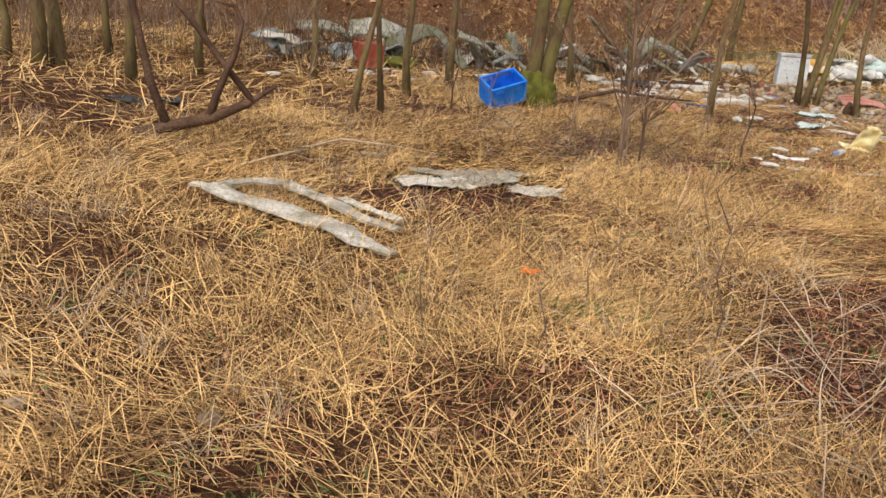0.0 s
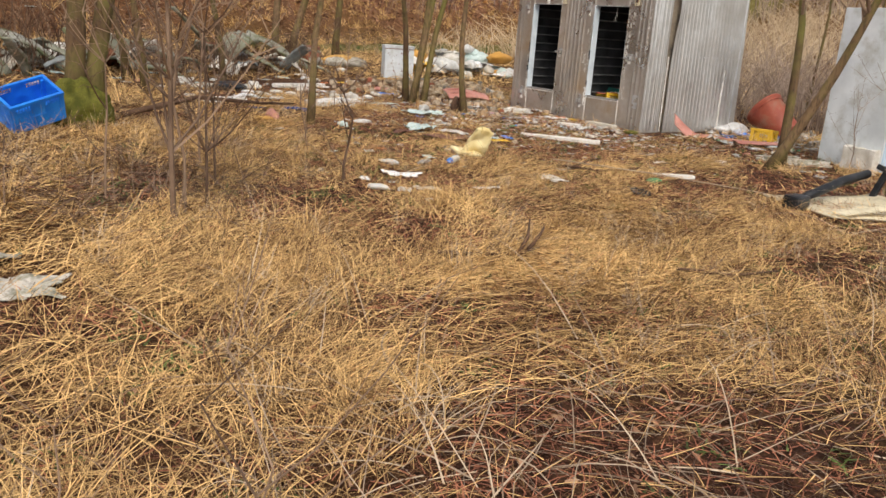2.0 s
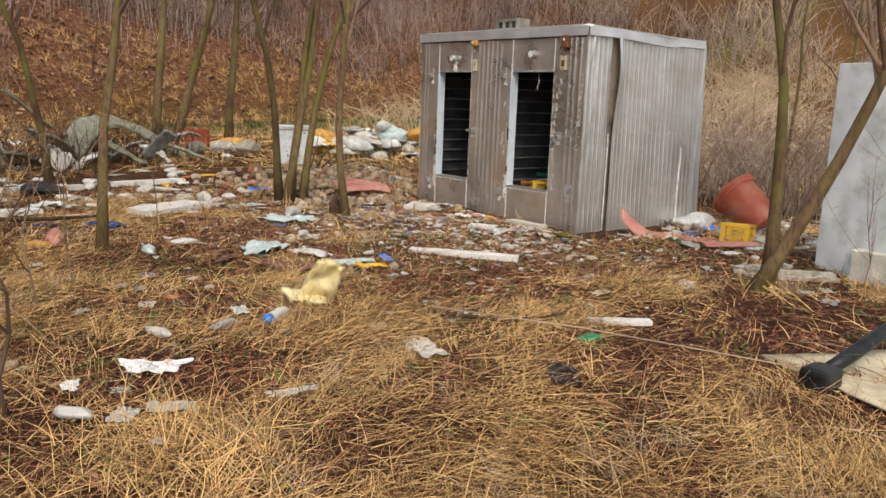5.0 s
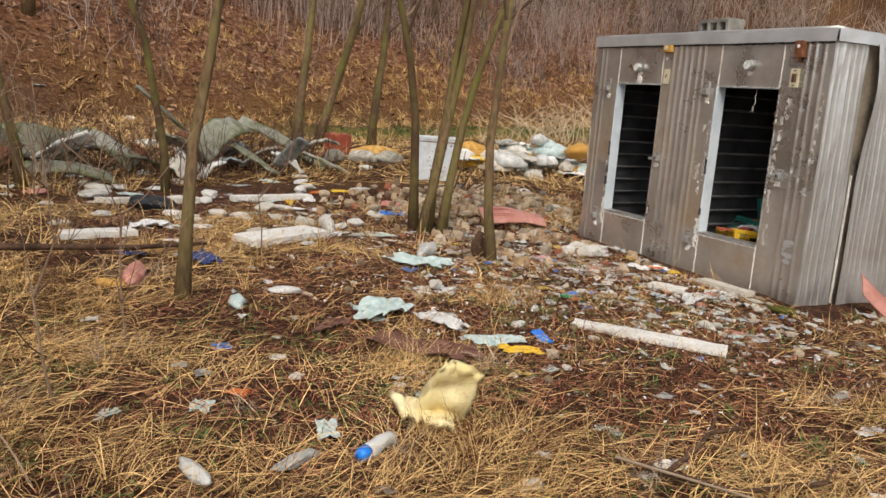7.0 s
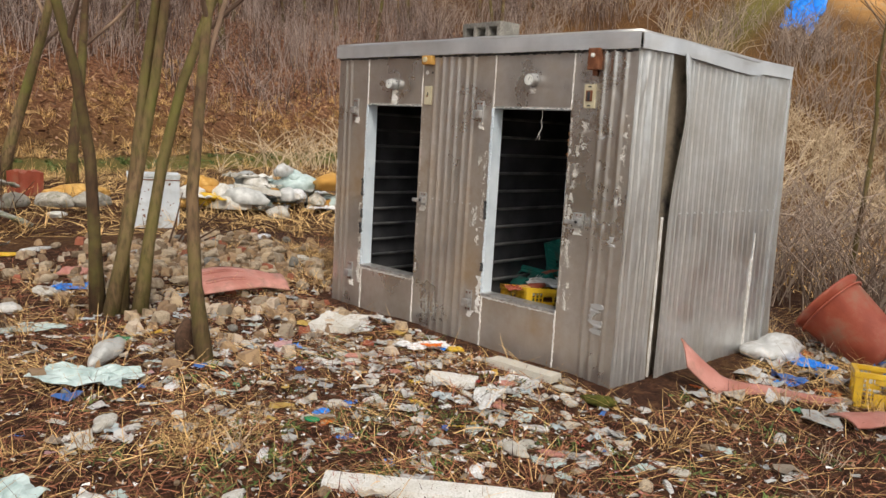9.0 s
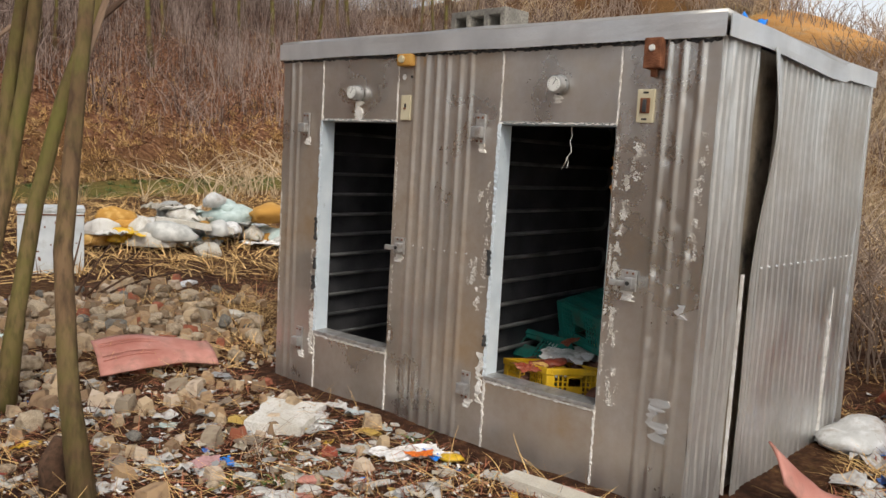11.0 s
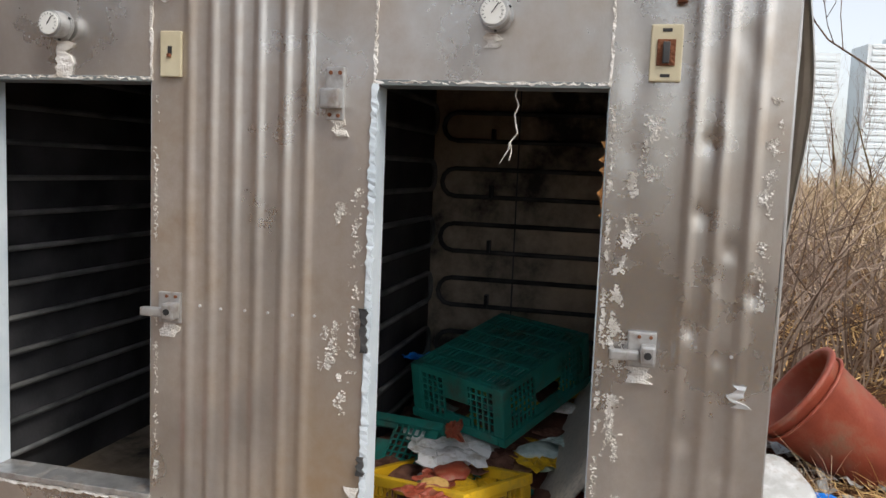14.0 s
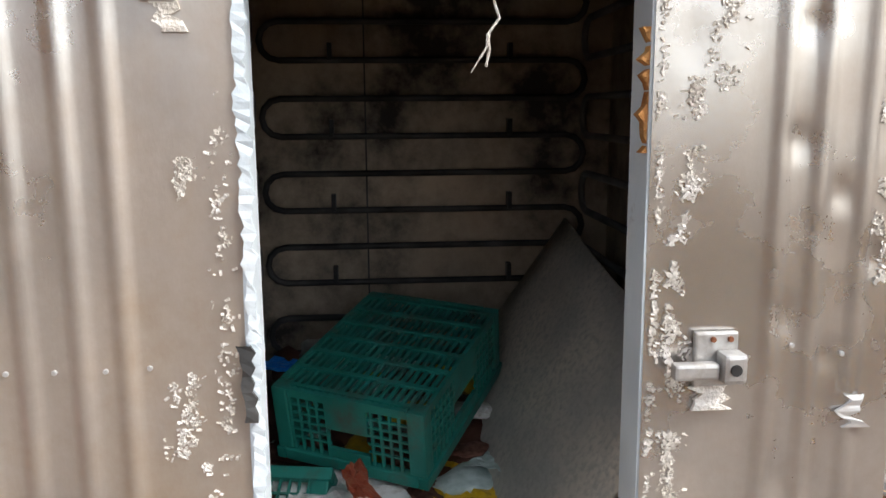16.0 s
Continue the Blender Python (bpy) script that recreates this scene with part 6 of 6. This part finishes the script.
cells = [c for c in cells if math.hypot(c[0] - 53, c[1] - 24) > 5]
thicket("far_brush", cells, M_REED, "far pale brush on the rising field", 3, "brush")
cells = [(x, 24.5 + 0.3 * min(x, 24) + 2 + 28 * rnd.random(), 2.2, rnd.uniform(1.6, 4.2), 38, 0.014) for x in [rnd.uniform(-16, 50) for _ in range(330)]]
thicket("hill_brush", cells, M_FARTWIG, "bare brown undergrowth on the wooded slope", 4, "undergrowth")
cells = [(rnd.uniform(-8, 5), rnd.uniform(13, 23), 1.2, rnd.uniform(0.8, 2.2), 26, 0.008) for _ in range(34)]
thicket("wood_edge_brush", cells, M_TWIG, "bare brush at the wood's edge", 5, "undergrowth")

cells = [(rnd.uniform(36, 82), rnd.uniform(14, 46), 3.0, rnd.uniform(1.8, 3.4), 34, 0.028) for _ in range(120)]
cells = [c for c in cells if math.hypot(c[0] - 56, c[1] - 25) > 4]
thicket("rise_brush", cells, M_BRUSH, "pale brush covering the far rise", 6, "brush")
cells = [(rnd.uniform(0.5, 9), 0, 0.9, rnd.uniform(0.6, 1.3), 22, 0.007) for _ in range(30)]
cells = [(c[0], 15.2 + 0.24 * c[0] + rnd.gauss(0, 0.4), *c[2:]) for c in cells]
thicket("debris_twigs", cells, M_DEAD, "dark dead twigs tangled over the debris", 7, "twigs")
kinds_of_tree = []
for k in range(5):
    kinds_of_tree.append(make_tree(at(-14 + 3.1 * k, 27 + 0.7 * k), 8.5, 0.075 + 0.012 * k, (0.03 * (k - 2), 0), 60 + k, "tall bare tree on the wooded slope", sides=6, group="trees on the slope"))
rnd = random.Random(71)
for i in range(150):
    x = rnd.uniform(-18, 48)
    y = 23.8 + 0.3 * min(x, 24) + 2.0 + 30 * rnd.random() ** 1.2
    if x > 8:
        y += 4.5
    src = kinds_of_tree[i % 5]
    t = copy_thing(src, pose(x, y, gz(x, y), rnd.uniform(-4, 4), rnd.uniform(-4, 4), rnd.uniform(0, 360)))
    t.scale = [rnd.uniform(0.7, 1.15)] * 3
for i in range(26):
    x, y = rnd.uniform(20, 60), rnd.uniform(-18, 6)
    t = copy_thing(kinds_of_tree[i % 5], pose(x, y, gz(x, y), 0, 0, rnd.uniform(0, 360)))
    t.scale = [rnd.uniform(0.35, 0.6)] * 3

# blue tarpaulin and orange spoil on the far rise
tp = tagged(sheet("tarpaulin", 24, 10, lambda a, b: (53 + 5 * a, 24.4 + 1.8 * b + 1.0 * a + 0.5 * noise.noise((a * 5, b, 1)), gz(53 + 5 * a, 24.4 + 1.8 * b + 1.0 * a) + 0.3 + 0.9 * noise.noise((a * 9, b * 6, 2))), 0.03, M_BLUE), "bright blue tarpaulin spread on orange soil", "tarpaulin")
for i, (x, y) in enumerate(((62, -8), (66, -10.5), (70, -12))):
    litter("spoil_heap", "lump", 2 + i, M_ORANGE, x, y, (6, 4), "orange tarpaulin-covered heap in the far field", "heap", 0.7)

# far apartment towers, with the haze painted into their pale colours
for i, (x, y, w, h) in enumerate(((420, -60, 30, 62), (425, -102, 34, 66), (430, -145, 30, 60), (440, -190, 34, 64), (435, -20, 26, 56), (450, -235, 30, 60))):
    tw = empty("apartment_tower", pose(x, y, 0, 0, 0, 12), "far apartment tower in haze-pale colour", "tower", "far apartment towers")
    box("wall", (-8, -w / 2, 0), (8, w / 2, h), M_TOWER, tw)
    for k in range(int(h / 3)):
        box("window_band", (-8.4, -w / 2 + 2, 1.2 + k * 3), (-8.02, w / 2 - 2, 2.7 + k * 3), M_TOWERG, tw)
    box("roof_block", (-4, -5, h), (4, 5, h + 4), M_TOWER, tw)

# ---- straw, litter and weeds ----
PATHLINE = np.array([(0.0, 0.0), (2.0, 2.0), (4.0, 4.0), (5.5, 6.5), (7.0, 8.5), (8.6, 9.8)])


def line_distance(x, y):
    d = np.full(x.shape, 1e9)
    for a, b in zip(PATHLINE[:-1], PATHLINE[1:]):
        ab = b - a
        t = np.clip(((x - a[0]) * ab[0] + (y - a[1]) * ab[1]) / ab.dot(ab), 0, 1)
        d = np.minimum(d, np.hypot(x - a[0] - t * ab[0], y - a[1] - t * ab[1]))
    return d


def blades(name, x, y, length, width, elev, azim, sag, material, label, category, segs=3, lift=0.0, seed=0):
    """Bent ribbons, all in one mesh. Arrays: place, length, width, rise angle, heading, sag."""
    n = len(x)
    rs = np.random.RandomState(seed)
    z0 = ground_z(x, y) + lift
    t = np.linspace(0, 1, segs + 1)[None, :]
    hx = length[:, None] * t * np.cos(elev)[:, None]
    hz = length[:, None] * (t * np.sin(elev)[:, None] - sag[:, None] * t * t)
    curl = rs.normal(0, 0.15, n)[:, None] * t * t
    ca, sa = np.cos(azim[:, None] + curl), np.sin(azim[:, None] + curl)
    px, py = x[:, None] + hx * ca, y[:, None] + hx * sa
    pz = np.maximum(z0[:, None] + hz, ground_z(px, py) + 0.004 + lift * 0.3)
    w = width[:, None] * (1 - 0.75 * t) / 2
    roll = rs.uniform(-0.9, 0.9, n)[:, None]
    ox, oy, oz = -sa * w * np.cos(roll), ca * w * np.cos(roll), w * np.sin(roll)
    co = np.empty((n, segs + 1, 2, 3), np.float32)
    for s, sg in ((0, -1), (1, 1)):
        co[:, :, s, 0], co[:, :, s, 1], co[:, :, s, 2] = px + sg * ox, py + sg * oy, pz + sg * oz
    base = (np.arange(n) * (segs + 1) * 2)[:, None, None]
    j = np.arange(segs)[None, :, None] * 2
    q = base + j + np.array([0, 1, 3, 2])[None, None, :]
    q = q.reshape(-1, 4)
    me = bpy.data.meshes.new(name)
    me.vertices.add(n * (segs + 1) * 2)
    me.vertices.foreach_set("co", co.ravel())
    me.loops.add(q.size)
    me.loops.foreach_set("vertex_index", q.ravel().astype(np.int32))
    me.polygons.add(len(q))
    me.polygons.foreach_set("loop_start", np.arange(0, q.size, 4, dtype=np.int32))
    me.update(calc_edges=True)
    me.materials.append(material)
    return tagged(new(name, me), label, category, kind="stuff")


RS = np.random.RandomState(4)


def sample(n, x0, x1, y0, y1, keep):
    xs, ys = [], []
    got = 0
    while got < n:
        x, y = RS.uniform(x0, x1, n * 2), RS.uniform(y0, y1, n * 2)
        ok = (RS.uniform(0, 1, n * 2) < keep(x, y)) & ~((x > 10.1) & (x < 12.4) & (y > 8.9) & (y < 12.2))
        xs.append(x[ok])
        ys.append(y[ok])
        got += ok.sum()
    return np.concatenate(xs)[:n], np.concatenate(ys)[:n]


def flow(x, y):
    """The way the straw has been laid by wind and snow."""
    return 0.9 + 2.2 * hum(x, y, 0.55, 7) + 1.1 * hum(x, y, 1.7, 9)


def mats_of_straw(name, n, area, near, far, lmin, lmax, w, steep, material, label, seed, weight=straw_weight):
    x, y = sample(n, *area, lambda a, b: weight(a, b) * np.where(line_distance(a, b) < near, 1.0, 0) * (line_distance(a, b) >= far))
    L = RS.uniform(lmin, lmax, n)
    az = flow(x, y) + RS.normal(0, 1.05, n)
    el = np.abs(RS.normal(0.12, steep, n))
    return blades(name, x, y, L, RS.uniform(0.6, 1.4, n) * w, el, az, np.abs(RS.normal(0.12, 0.1, n)), material, label, "grass", 3, 0.012 + 0.0 * seed, seed)


mats_of_straw("straw_grass", 150000, (-3, 11, -1.5, 12), 2.6, 0.0, 0.07, 0.30, 0.0036, 0.33, M_STRAW, "flattened golden dry straw grass", 1)
mats_of_straw("straw_grass", 85000, (-6, 14, -1.5, 14), 6.0, 2.6, 0.08, 0.30, 0.0052, 0.36, M_STRAW, "flattened golden dry straw grass", 2)
mats_of_straw("straw_grass", 45000, (-12, 20, -2, 24), 16.0, 6.0, 0.16, 0.45, 0.013, 0.42, M_STRAW, "dry straw grass near the wood", 3, lambda x, y: 0.35 + 0.65 * straw_weight(x, y))


def tufts(name, n, area, per, H, keep, material, label, seed, w=0.0045):
    cx, cy = sample(n, *area, keep)
    x = np.repeat(cx, per) + RS.normal(0, 0.035, n * per)
    y = np.repeat(cy, per) + RS.normal(0, 0.035, n * per)
    az = RS.uniform(0, 6.283, n * per)
    s = np.repeat(RS.uniform(0.6, 1.25, n), per)
    return blades(name, x, y, RS.uniform(0.5, 1.1, n * per) * H * s, RS.uniform(0.6, 1.3, n * per) * w, RS.uniform(0.35, 1.35, n * per), az, RS.uniform(0.05, 0.75, n * per), material, label, "grass", 4, 0, seed)


near_w = lambda x, y: straw_weight(x, y) * (line_distance(x, y) < 7)
tufts("straw_tufts", 800, (-4, 12, 0.5, 13), 34, 0.30, near_w, M_STRAW, "arching tufts of dry straw grass", 11)
tufts("pale_tufts", 420, (-4, 13, 0.8, 13), 26, 0.36, near_w, M_PALE, "pale feathery dead grass tufts", 12, 0.004)
tufts("far_tufts", 420, (-12, 22, 11, 25), 22, 0.55, lambda x, y: (0.3 + 0.5 * straw_weight(x, y)) * (np.hypot(x - 9.9, y - 13.2) > 2.4), M_STRAW, "tall dry grass tufts near the wood", 13, 0.010)
tufts("field_tufts", 700, (14, 60, -20, 26), 18, 1.1, lambda x, y: 1.0 + 0 * x, M_REED, "tall pale dry grass in the field", 14, 0.016)
tufts("slope_tufts", 500, (-10, 40, 24, 44), 16, 0.6, lambda x, y: (y > 23 + 0.3 * np.clip(x, -30, 24)) * 1.0, M_STRAW, "dry grass tufts on the slope", 15, 0.014)

# bare twigs standing thick on the slope and golden grass along its foot
hill_foot = lambda x: 23.5 + 0.3 * np.clip(x, -30, 24)
n = 46000
x, y = sample(n, -18, 46, 22, 62, lambda a, b: (b > hill_foot(a) + 1.5) * np.clip(0.25 + 0.06 * (b - hill_foot(a)) + 0.5 * hum(a, b, 0.4, 6), 0.04, 1))
blades("slope_twigs", x, y, RS.uniform(0.5, 2.4, n), RS.uniform(0.008, 0.022, n), np.clip(RS.normal(1.15, 0.3, n), 0.2, 1.5), RS.uniform(0, 6.283, n), RS.uniform(0, 0.25, n), M_FARTWIG, "bare grey twigs of slope undergrowth", "undergrowth", 3, 0, 26)
tufts("bank_grass", 900, (6, 34, 24, 38), 18, 0.5, lambda x, y: 1.0 * (y > hill_foot(x) - 0.5) * (y < hill_foot(x) + 4.5 + 1.5 * hum(x, y, 0.6, 2)), M_STRAW, "golden dead grass on the bank", 16, 0.014)

# short red-brown needles and twigs where the straw is thin
n = 120000
x, y = sample(n, -4, 13, -1, 15, lambda a, b: (1.15 - 0.9 * straw_weight(a, b)) * np.exp(-line_distance(a, b) / 4.0))
blades("needle_litter", x, y, RS.uniform(0.03, 0.13, n), RS.uniform(0.003, 0.007, n), np.abs(RS.normal(0.2, 0.35, n)), RS.uniform(0, 6.283, n), np.abs(RS.normal(0.1, 0.1, n)), M_LITTER, "red-brown needle and twig litter", "litter", 2, 0.006, 21)
# crumbs of foam and paper round the shed
n = 3200
x, y = sample(n, 5.5, 13, 6.5, 15, lambda a, b: np.exp(-((a - 9.2) / 1.7) ** 2 - ((b - 10.4) / 2.2) ** 2))
blades("foam_crumbs", x, y, RS.uniform(0.010, 0.035, n), RS.uniform(0.008, 0.024, n), np.abs(RS.normal(0.15, 0.3, n)), RS.uniform(0, 6.283, n), RS.uniform(0, 0.3, n), mat("crumb_white", (0.22, 0.18, 0.14), (0.80, 0.78, 0.74), rough=0.8, scale=2, bump=0, island=1.0, spread=0.8), "crumbs of white foam and paper", "litter", 2, 0.014, 24)


def scraps(name, x, y, size, flat, material, label, category, seed, angular=False):
    """Small crumpled or broken bits, each a bent sheet or a lopsided block, in one mesh."""
    rnd = random.Random(seed)
    v, f = [], []
    for px, py, sz in zip(x, y, size):
        k, z = len(v), gz(px, py) + 0.004
        w = rnd.uniform(0, 6.283)
        c, d = math.cos(w), math.sin(w)
        if angular:
            for i in range(8):
                a, b, h = (i & 1) * 2 - 1, (i >> 1 & 1) * 2 - 1, i >> 2
                e = 1 - 0.35 * h
                lx, ly = sz * 0.5 * a * e * rnd.uniform(0.6, 1.1), sz * 0.4 * b * e * rnd.uniform(0.6, 1.1)
                v.append((px + lx * c - ly * d, py + lx * d + ly * c, z - 0.02 + (sz * flat + 0.02) * h * rnd.uniform(0.75, 1.2)))
            f += [[k + i for i in q] for q in ((4, 5, 7, 6), (0, 1, 5, 4), (1, 3, 7, 5), (3, 2, 6, 7), (2, 0, 4, 6))]
        else:
            m = 4
            asp = rnd.uniform(0.4, 1.0)
            for i in range(m):
                for j in range(m):
                    lx = sz * (i / (m - 1) - 0.5) + rnd.gauss(0, sz * 0.09)
                    ly = (sz * (j / (m - 1) - 0.5) + rnd.gauss(0, sz * 0.09)) * asp
                    v.append((px + lx * c - ly * d, py + lx * d + ly * c, z + 0.008 + abs(rnd.gauss(0, sz * flat))))
            f += [(k + i * m + j, k + (i + 1) * m + j, k + (i + 1) * m + j + 1, k + i * m + j + 1) for i in range(m - 1) for j in range(m - 1)]
    return tagged(mesh_ob(name, v, f, material), label, category, kind="stuff")


def scrap_material(name, stops, rough):
    m = bpy.data.materials.new(name)
    m.use_nodes = True
    nd, ln = m.node_tree.nodes, m.node_tree.links
    bs = nd["Principled BSDF"]
    bs.inputs["Roughness"].default_value = rough
    geo = nd.new("ShaderNodeNewGeometry")
    ramp = nd.new("ShaderNodeValToRGB")
    ramp.color_ramp.interpolation = "CONSTANT"
    e = ramp.color_ramp.elements
    while len(e) < len(stops):
        e.new(0.5)
    for i, (at_, col) in enumerate(stops):
        e[i].position, e[i].color = at_, (*col, 1)
    ln.new(geo.outputs["Random Per Island"], ramp.inputs["Fac"])
    tex = nd.new("ShaderNodeTexNoise")
    tex.inputs["Scale"].default_value, tex.inputs["Detail"].default_value = 22, 6
    tc = nd.new("ShaderNodeTexCoord")
    ln.new(tc.outputs["Object"], tex.inputs["Vector"])
    mr = nd.new("ShaderNodeMapRange")
    mr.inputs["From Min"].default_value, mr.inputs["From Max"].default_value = 0.5, 0.72
    mr.inputs["To Max"].default_value = 0.75
    ln.new(tex.outputs["Fac"], mr.inputs["Value"])
    mx = nd.new("ShaderNodeMix")
    mx.data_type = "RGBA"
    ln.new(mr.outputs[0], mx.inputs["Factor"])
    ln.new(ramp.outputs[0], mx.inputs["A"])
    mx.inputs["B"].default_value = (0.15, 0.09, 0.06, 1)
    ln.new(mx.outputs["Result"], bs.inputs["Base Color"])
    return m


M_SCRAP = scrap_material("mixed_dirty_scraps", ((0.0, (0.52, 0.51, 0.49)), (0.24, (0.37, 0.37, 0.35)), (0.42, (0.45, 0.40, 0.32)), (0.58, (0.29, 0.30, 0.30)), (0.70, (0.24, 0.19, 0.14)), (0.82, (0.40, 0.46, 0.48)), (0.89, (0.45, 0.30, 0.07)), (0.92, (0.03, 0.12, 0.36)), (0.945, (0.36, 0.05, 0.04)), (0.965, (0.45, 0.26, 0.26)), (0.985, (0.04, 0.22, 0.10))), 0.5)
M_CHIP = scrap_material("broken_rubble_chips", ((0.0, (0.38, 0.25, 0.14)), (0.3, (0.48, 0.36, 0.23)), (0.5, (0.26, 0.17, 0.10)), (0.72, (0.55, 0.44, 0.33)), (0.86, (0.31, 0.25, 0.18)), (0.95, (0.35, 0.11, 0.06))), 0.9)
n = 850
x, y = sample(n, 5.0, 13, 7.0, 16, lambda a, b: np.clip(np.exp(-((a - 9.3) / 1.3) ** 2 - ((b - 10.5) / 1.7) ** 2) + 0.30 * np.exp(-((a - 8.0) / 1.8) ** 2 - ((b - 12.6) / 1.8) ** 2) + 0.10 * np.exp(-((a - 7.5) / 2.2) ** 2 - ((b - 9.0) / 1.2) ** 2), 0, 1))
scraps("litter_scraps", x, y, 0.02 + 0.11 * RS.uniform(0, 1, n) ** 2.4, 0.14, M_SCRAP, "dirty paper and plastic scraps on litter", "scraps", 51)
n = 300
x, y = sample(n, 10.5, 15, 5.5, 9.2, lambda a, b: np.exp(-((a - 12.4) / 1.1) ** 2 - ((b - 8.0) / 0.8) ** 2))
scraps("litter_scraps", x, y, 0.04 + 0.16 * RS.uniform(0, 1, n) ** 2, 0.16, M_SCRAP, "dirty paper and plastic scraps beside the tub", "scraps", 52)
n = 800
x, y = sample(n, 7.0, 12.5, 10.0, 16.0, lambda a, b: np.clip(np.exp(-((a - 9.8) / 0.95) ** 2 - ((b - 13.6) / 0.95) ** 2) + 0.25 * np.exp(-((a - 9.2) / 0.8) ** 2 - ((b - 11.8) / 1.0) ** 2), 0, 1))
scraps("rubble_chips", x, y, 0.03 + 0.13 * RS.uniform(0, 1, n) ** 2, 0.5, M_CHIP, "angular tan rubble chips in a heap", "rubble", 53, True)
# fallen leaves: slope and flat
n = 26000
x, y = sample(n, -12, 40, 22, 50, lambda a, b: (b > 23 + 0.3 * np.clip(a, -30, 24)) * 1.0)
blades("leaf_litter", x, y, RS.uniform(0.08, 0.22, n), RS.uniform(0.05, 0.14, n), np.abs(RS.normal(0.1, 0.35, n)), RS.uniform(0, 6.283, n), RS.uniform(0, 0.3, n), M_LEAF, "brown fallen leaves covering the slope", "leaves", 2, 0.01, 22)
n = 9000
x, y = sample(n, -4, 13, -1, 15, lambda a, b: np.exp(-line_distance(a, b) / 5.0))
blades("leaf_litter", x, y, RS.uniform(0.02, 0.05, n), RS.uniform(0.012, 0.03, n), np.abs(RS.normal(0.1, 0.35, n)), RS.uniform(0, 6.283, n), RS.uniform(0, 0.3, n), M_LEAF, "small brown fallen leaves in the grass", "leaves", 2, 0.01, 23)


def bramble(name, n, spots, Lmin, Lmax, w, material, label, seed):
    c = spots[RS.randint(0, len(spots), n)]
    x, y = c[:, 0] + RS.normal(0, 1, n) * c[:, 2], c[:, 1] + RS.normal(0, 1, n) * c[:, 2]
    return blades(name, x, y, RS.uniform(Lmin, Lmax, n), RS.uniform(0.6, 1.3, n) * w, np.abs(RS.normal(0.35, 0.35, n)), RS.uniform(0, 6.283, n), RS.uniform(0.05, 0.5, n), material, label, "stalks", 5, 0.0, seed)


bramble("dead_stalks", 850, np.array([(2.6, 2.7, 0.6), (3.4, 2.4, 0.7), (1.9, 2.2, 0.4), (3.1, 3.6, 0.6), (4.5, 2.6, 0.6)]), 0.25, 0.8, 0.006, M_PALE, "tangle of grey-white dead stalks", 31)
bramble("dead_stalks", 900, np.array([(8.2, 3.9, 0.6), (8.9, 4.4, 0.5), (9.4, 4.0, 0.6), (7.4, 3.2, 0.5)]), 0.25, 0.9, 0.006, M_PALE, "tangle of grey-pink dead stalks", 32)
bramble("brown_twigs", 900, np.array([(2.9, 7.2, 0.5), (3.2, 7.8, 0.5), (2.5, 6.9, 0.4), (1.9, 8.6, 0.6), (3.7, 8.3, 0.5)]), 0.25, 0.7, 0.008, M_TWIG, "tangle of brown dead weeds", 33)
bramble("dark_stalks", 500, np.array([(3.4, 2.4, 0.8), (2.3, 1.9, 0.5), (5.0, 3.2, 0.7)]), 0.2, 0.6, 0.006, M_TWIG, "brown dead stalks", 34)


def weeds(n, area, keep, label, seed, w, H, material):
    cx, cy = sample(n, *area, keep)
    per = 22
    x = np.repeat(cx, per) + RS.normal(0, 0.05, n * per)
    y = np.repeat(cy, per) + RS.normal(0, 0.05, n * per)
    blades("green_weeds", x, y, RS.uniform(0.5, 1.2, n * per) * H, RS.uniform(0.6, 1.3, n * per) * w, RS.uniform(0.2, 1.3, n * per), RS.uniform(0, 6.283, n * per), RS.uniform(0.1, 0.6, n * per), material, label, "weeds", 3, 0, seed)


weeds(420, (-2, 11, 0.8, 11), lambda x, y: 1.0 * (line_distance(x, y) < 4), "small green weeds among straw", 41, 0.012, 0.07, M_GREEN)
M_OLIVE = mat("olive_moss_leaf", (0.10, 0.09, 0.015), (0.22, 0.19, 0.04), rough=0.8, scale=3, bump=0, island=0.5)
weeds(260, (4.6, 9.2, 7.0, 10.0), lambda x, y: np.clip(0.4 + 0.8 * hum(x, y, 1.6, 2), 0.05, 1), "low green weeds between litter", 45, 0.010, 0.05, M_GREEN)
weeds(120, (4.2, 7.2, 2.2, 4.6), lambda x, y: 1.0 + 0 * x, "olive moss and weeds on thin soil", 42, 0.008, 0.035, M_OLIVE)
weeds(160, (11, 26, 20, 30), lambda x, y: 1.0 * (np.abs(y - (21.6 + 0.3 * np.clip(x, -30, 24))) < 1.3), "green bank of the ditch", 43, 0.03, 0.16, M_GREEN)
weeds(14, (1.2, 1.7, 3.1, 3.5), lambda x, y: 1.0 + 0 * x, "dark green leafy weed clump", 44, 0.02, 0.09, M_GREEN)
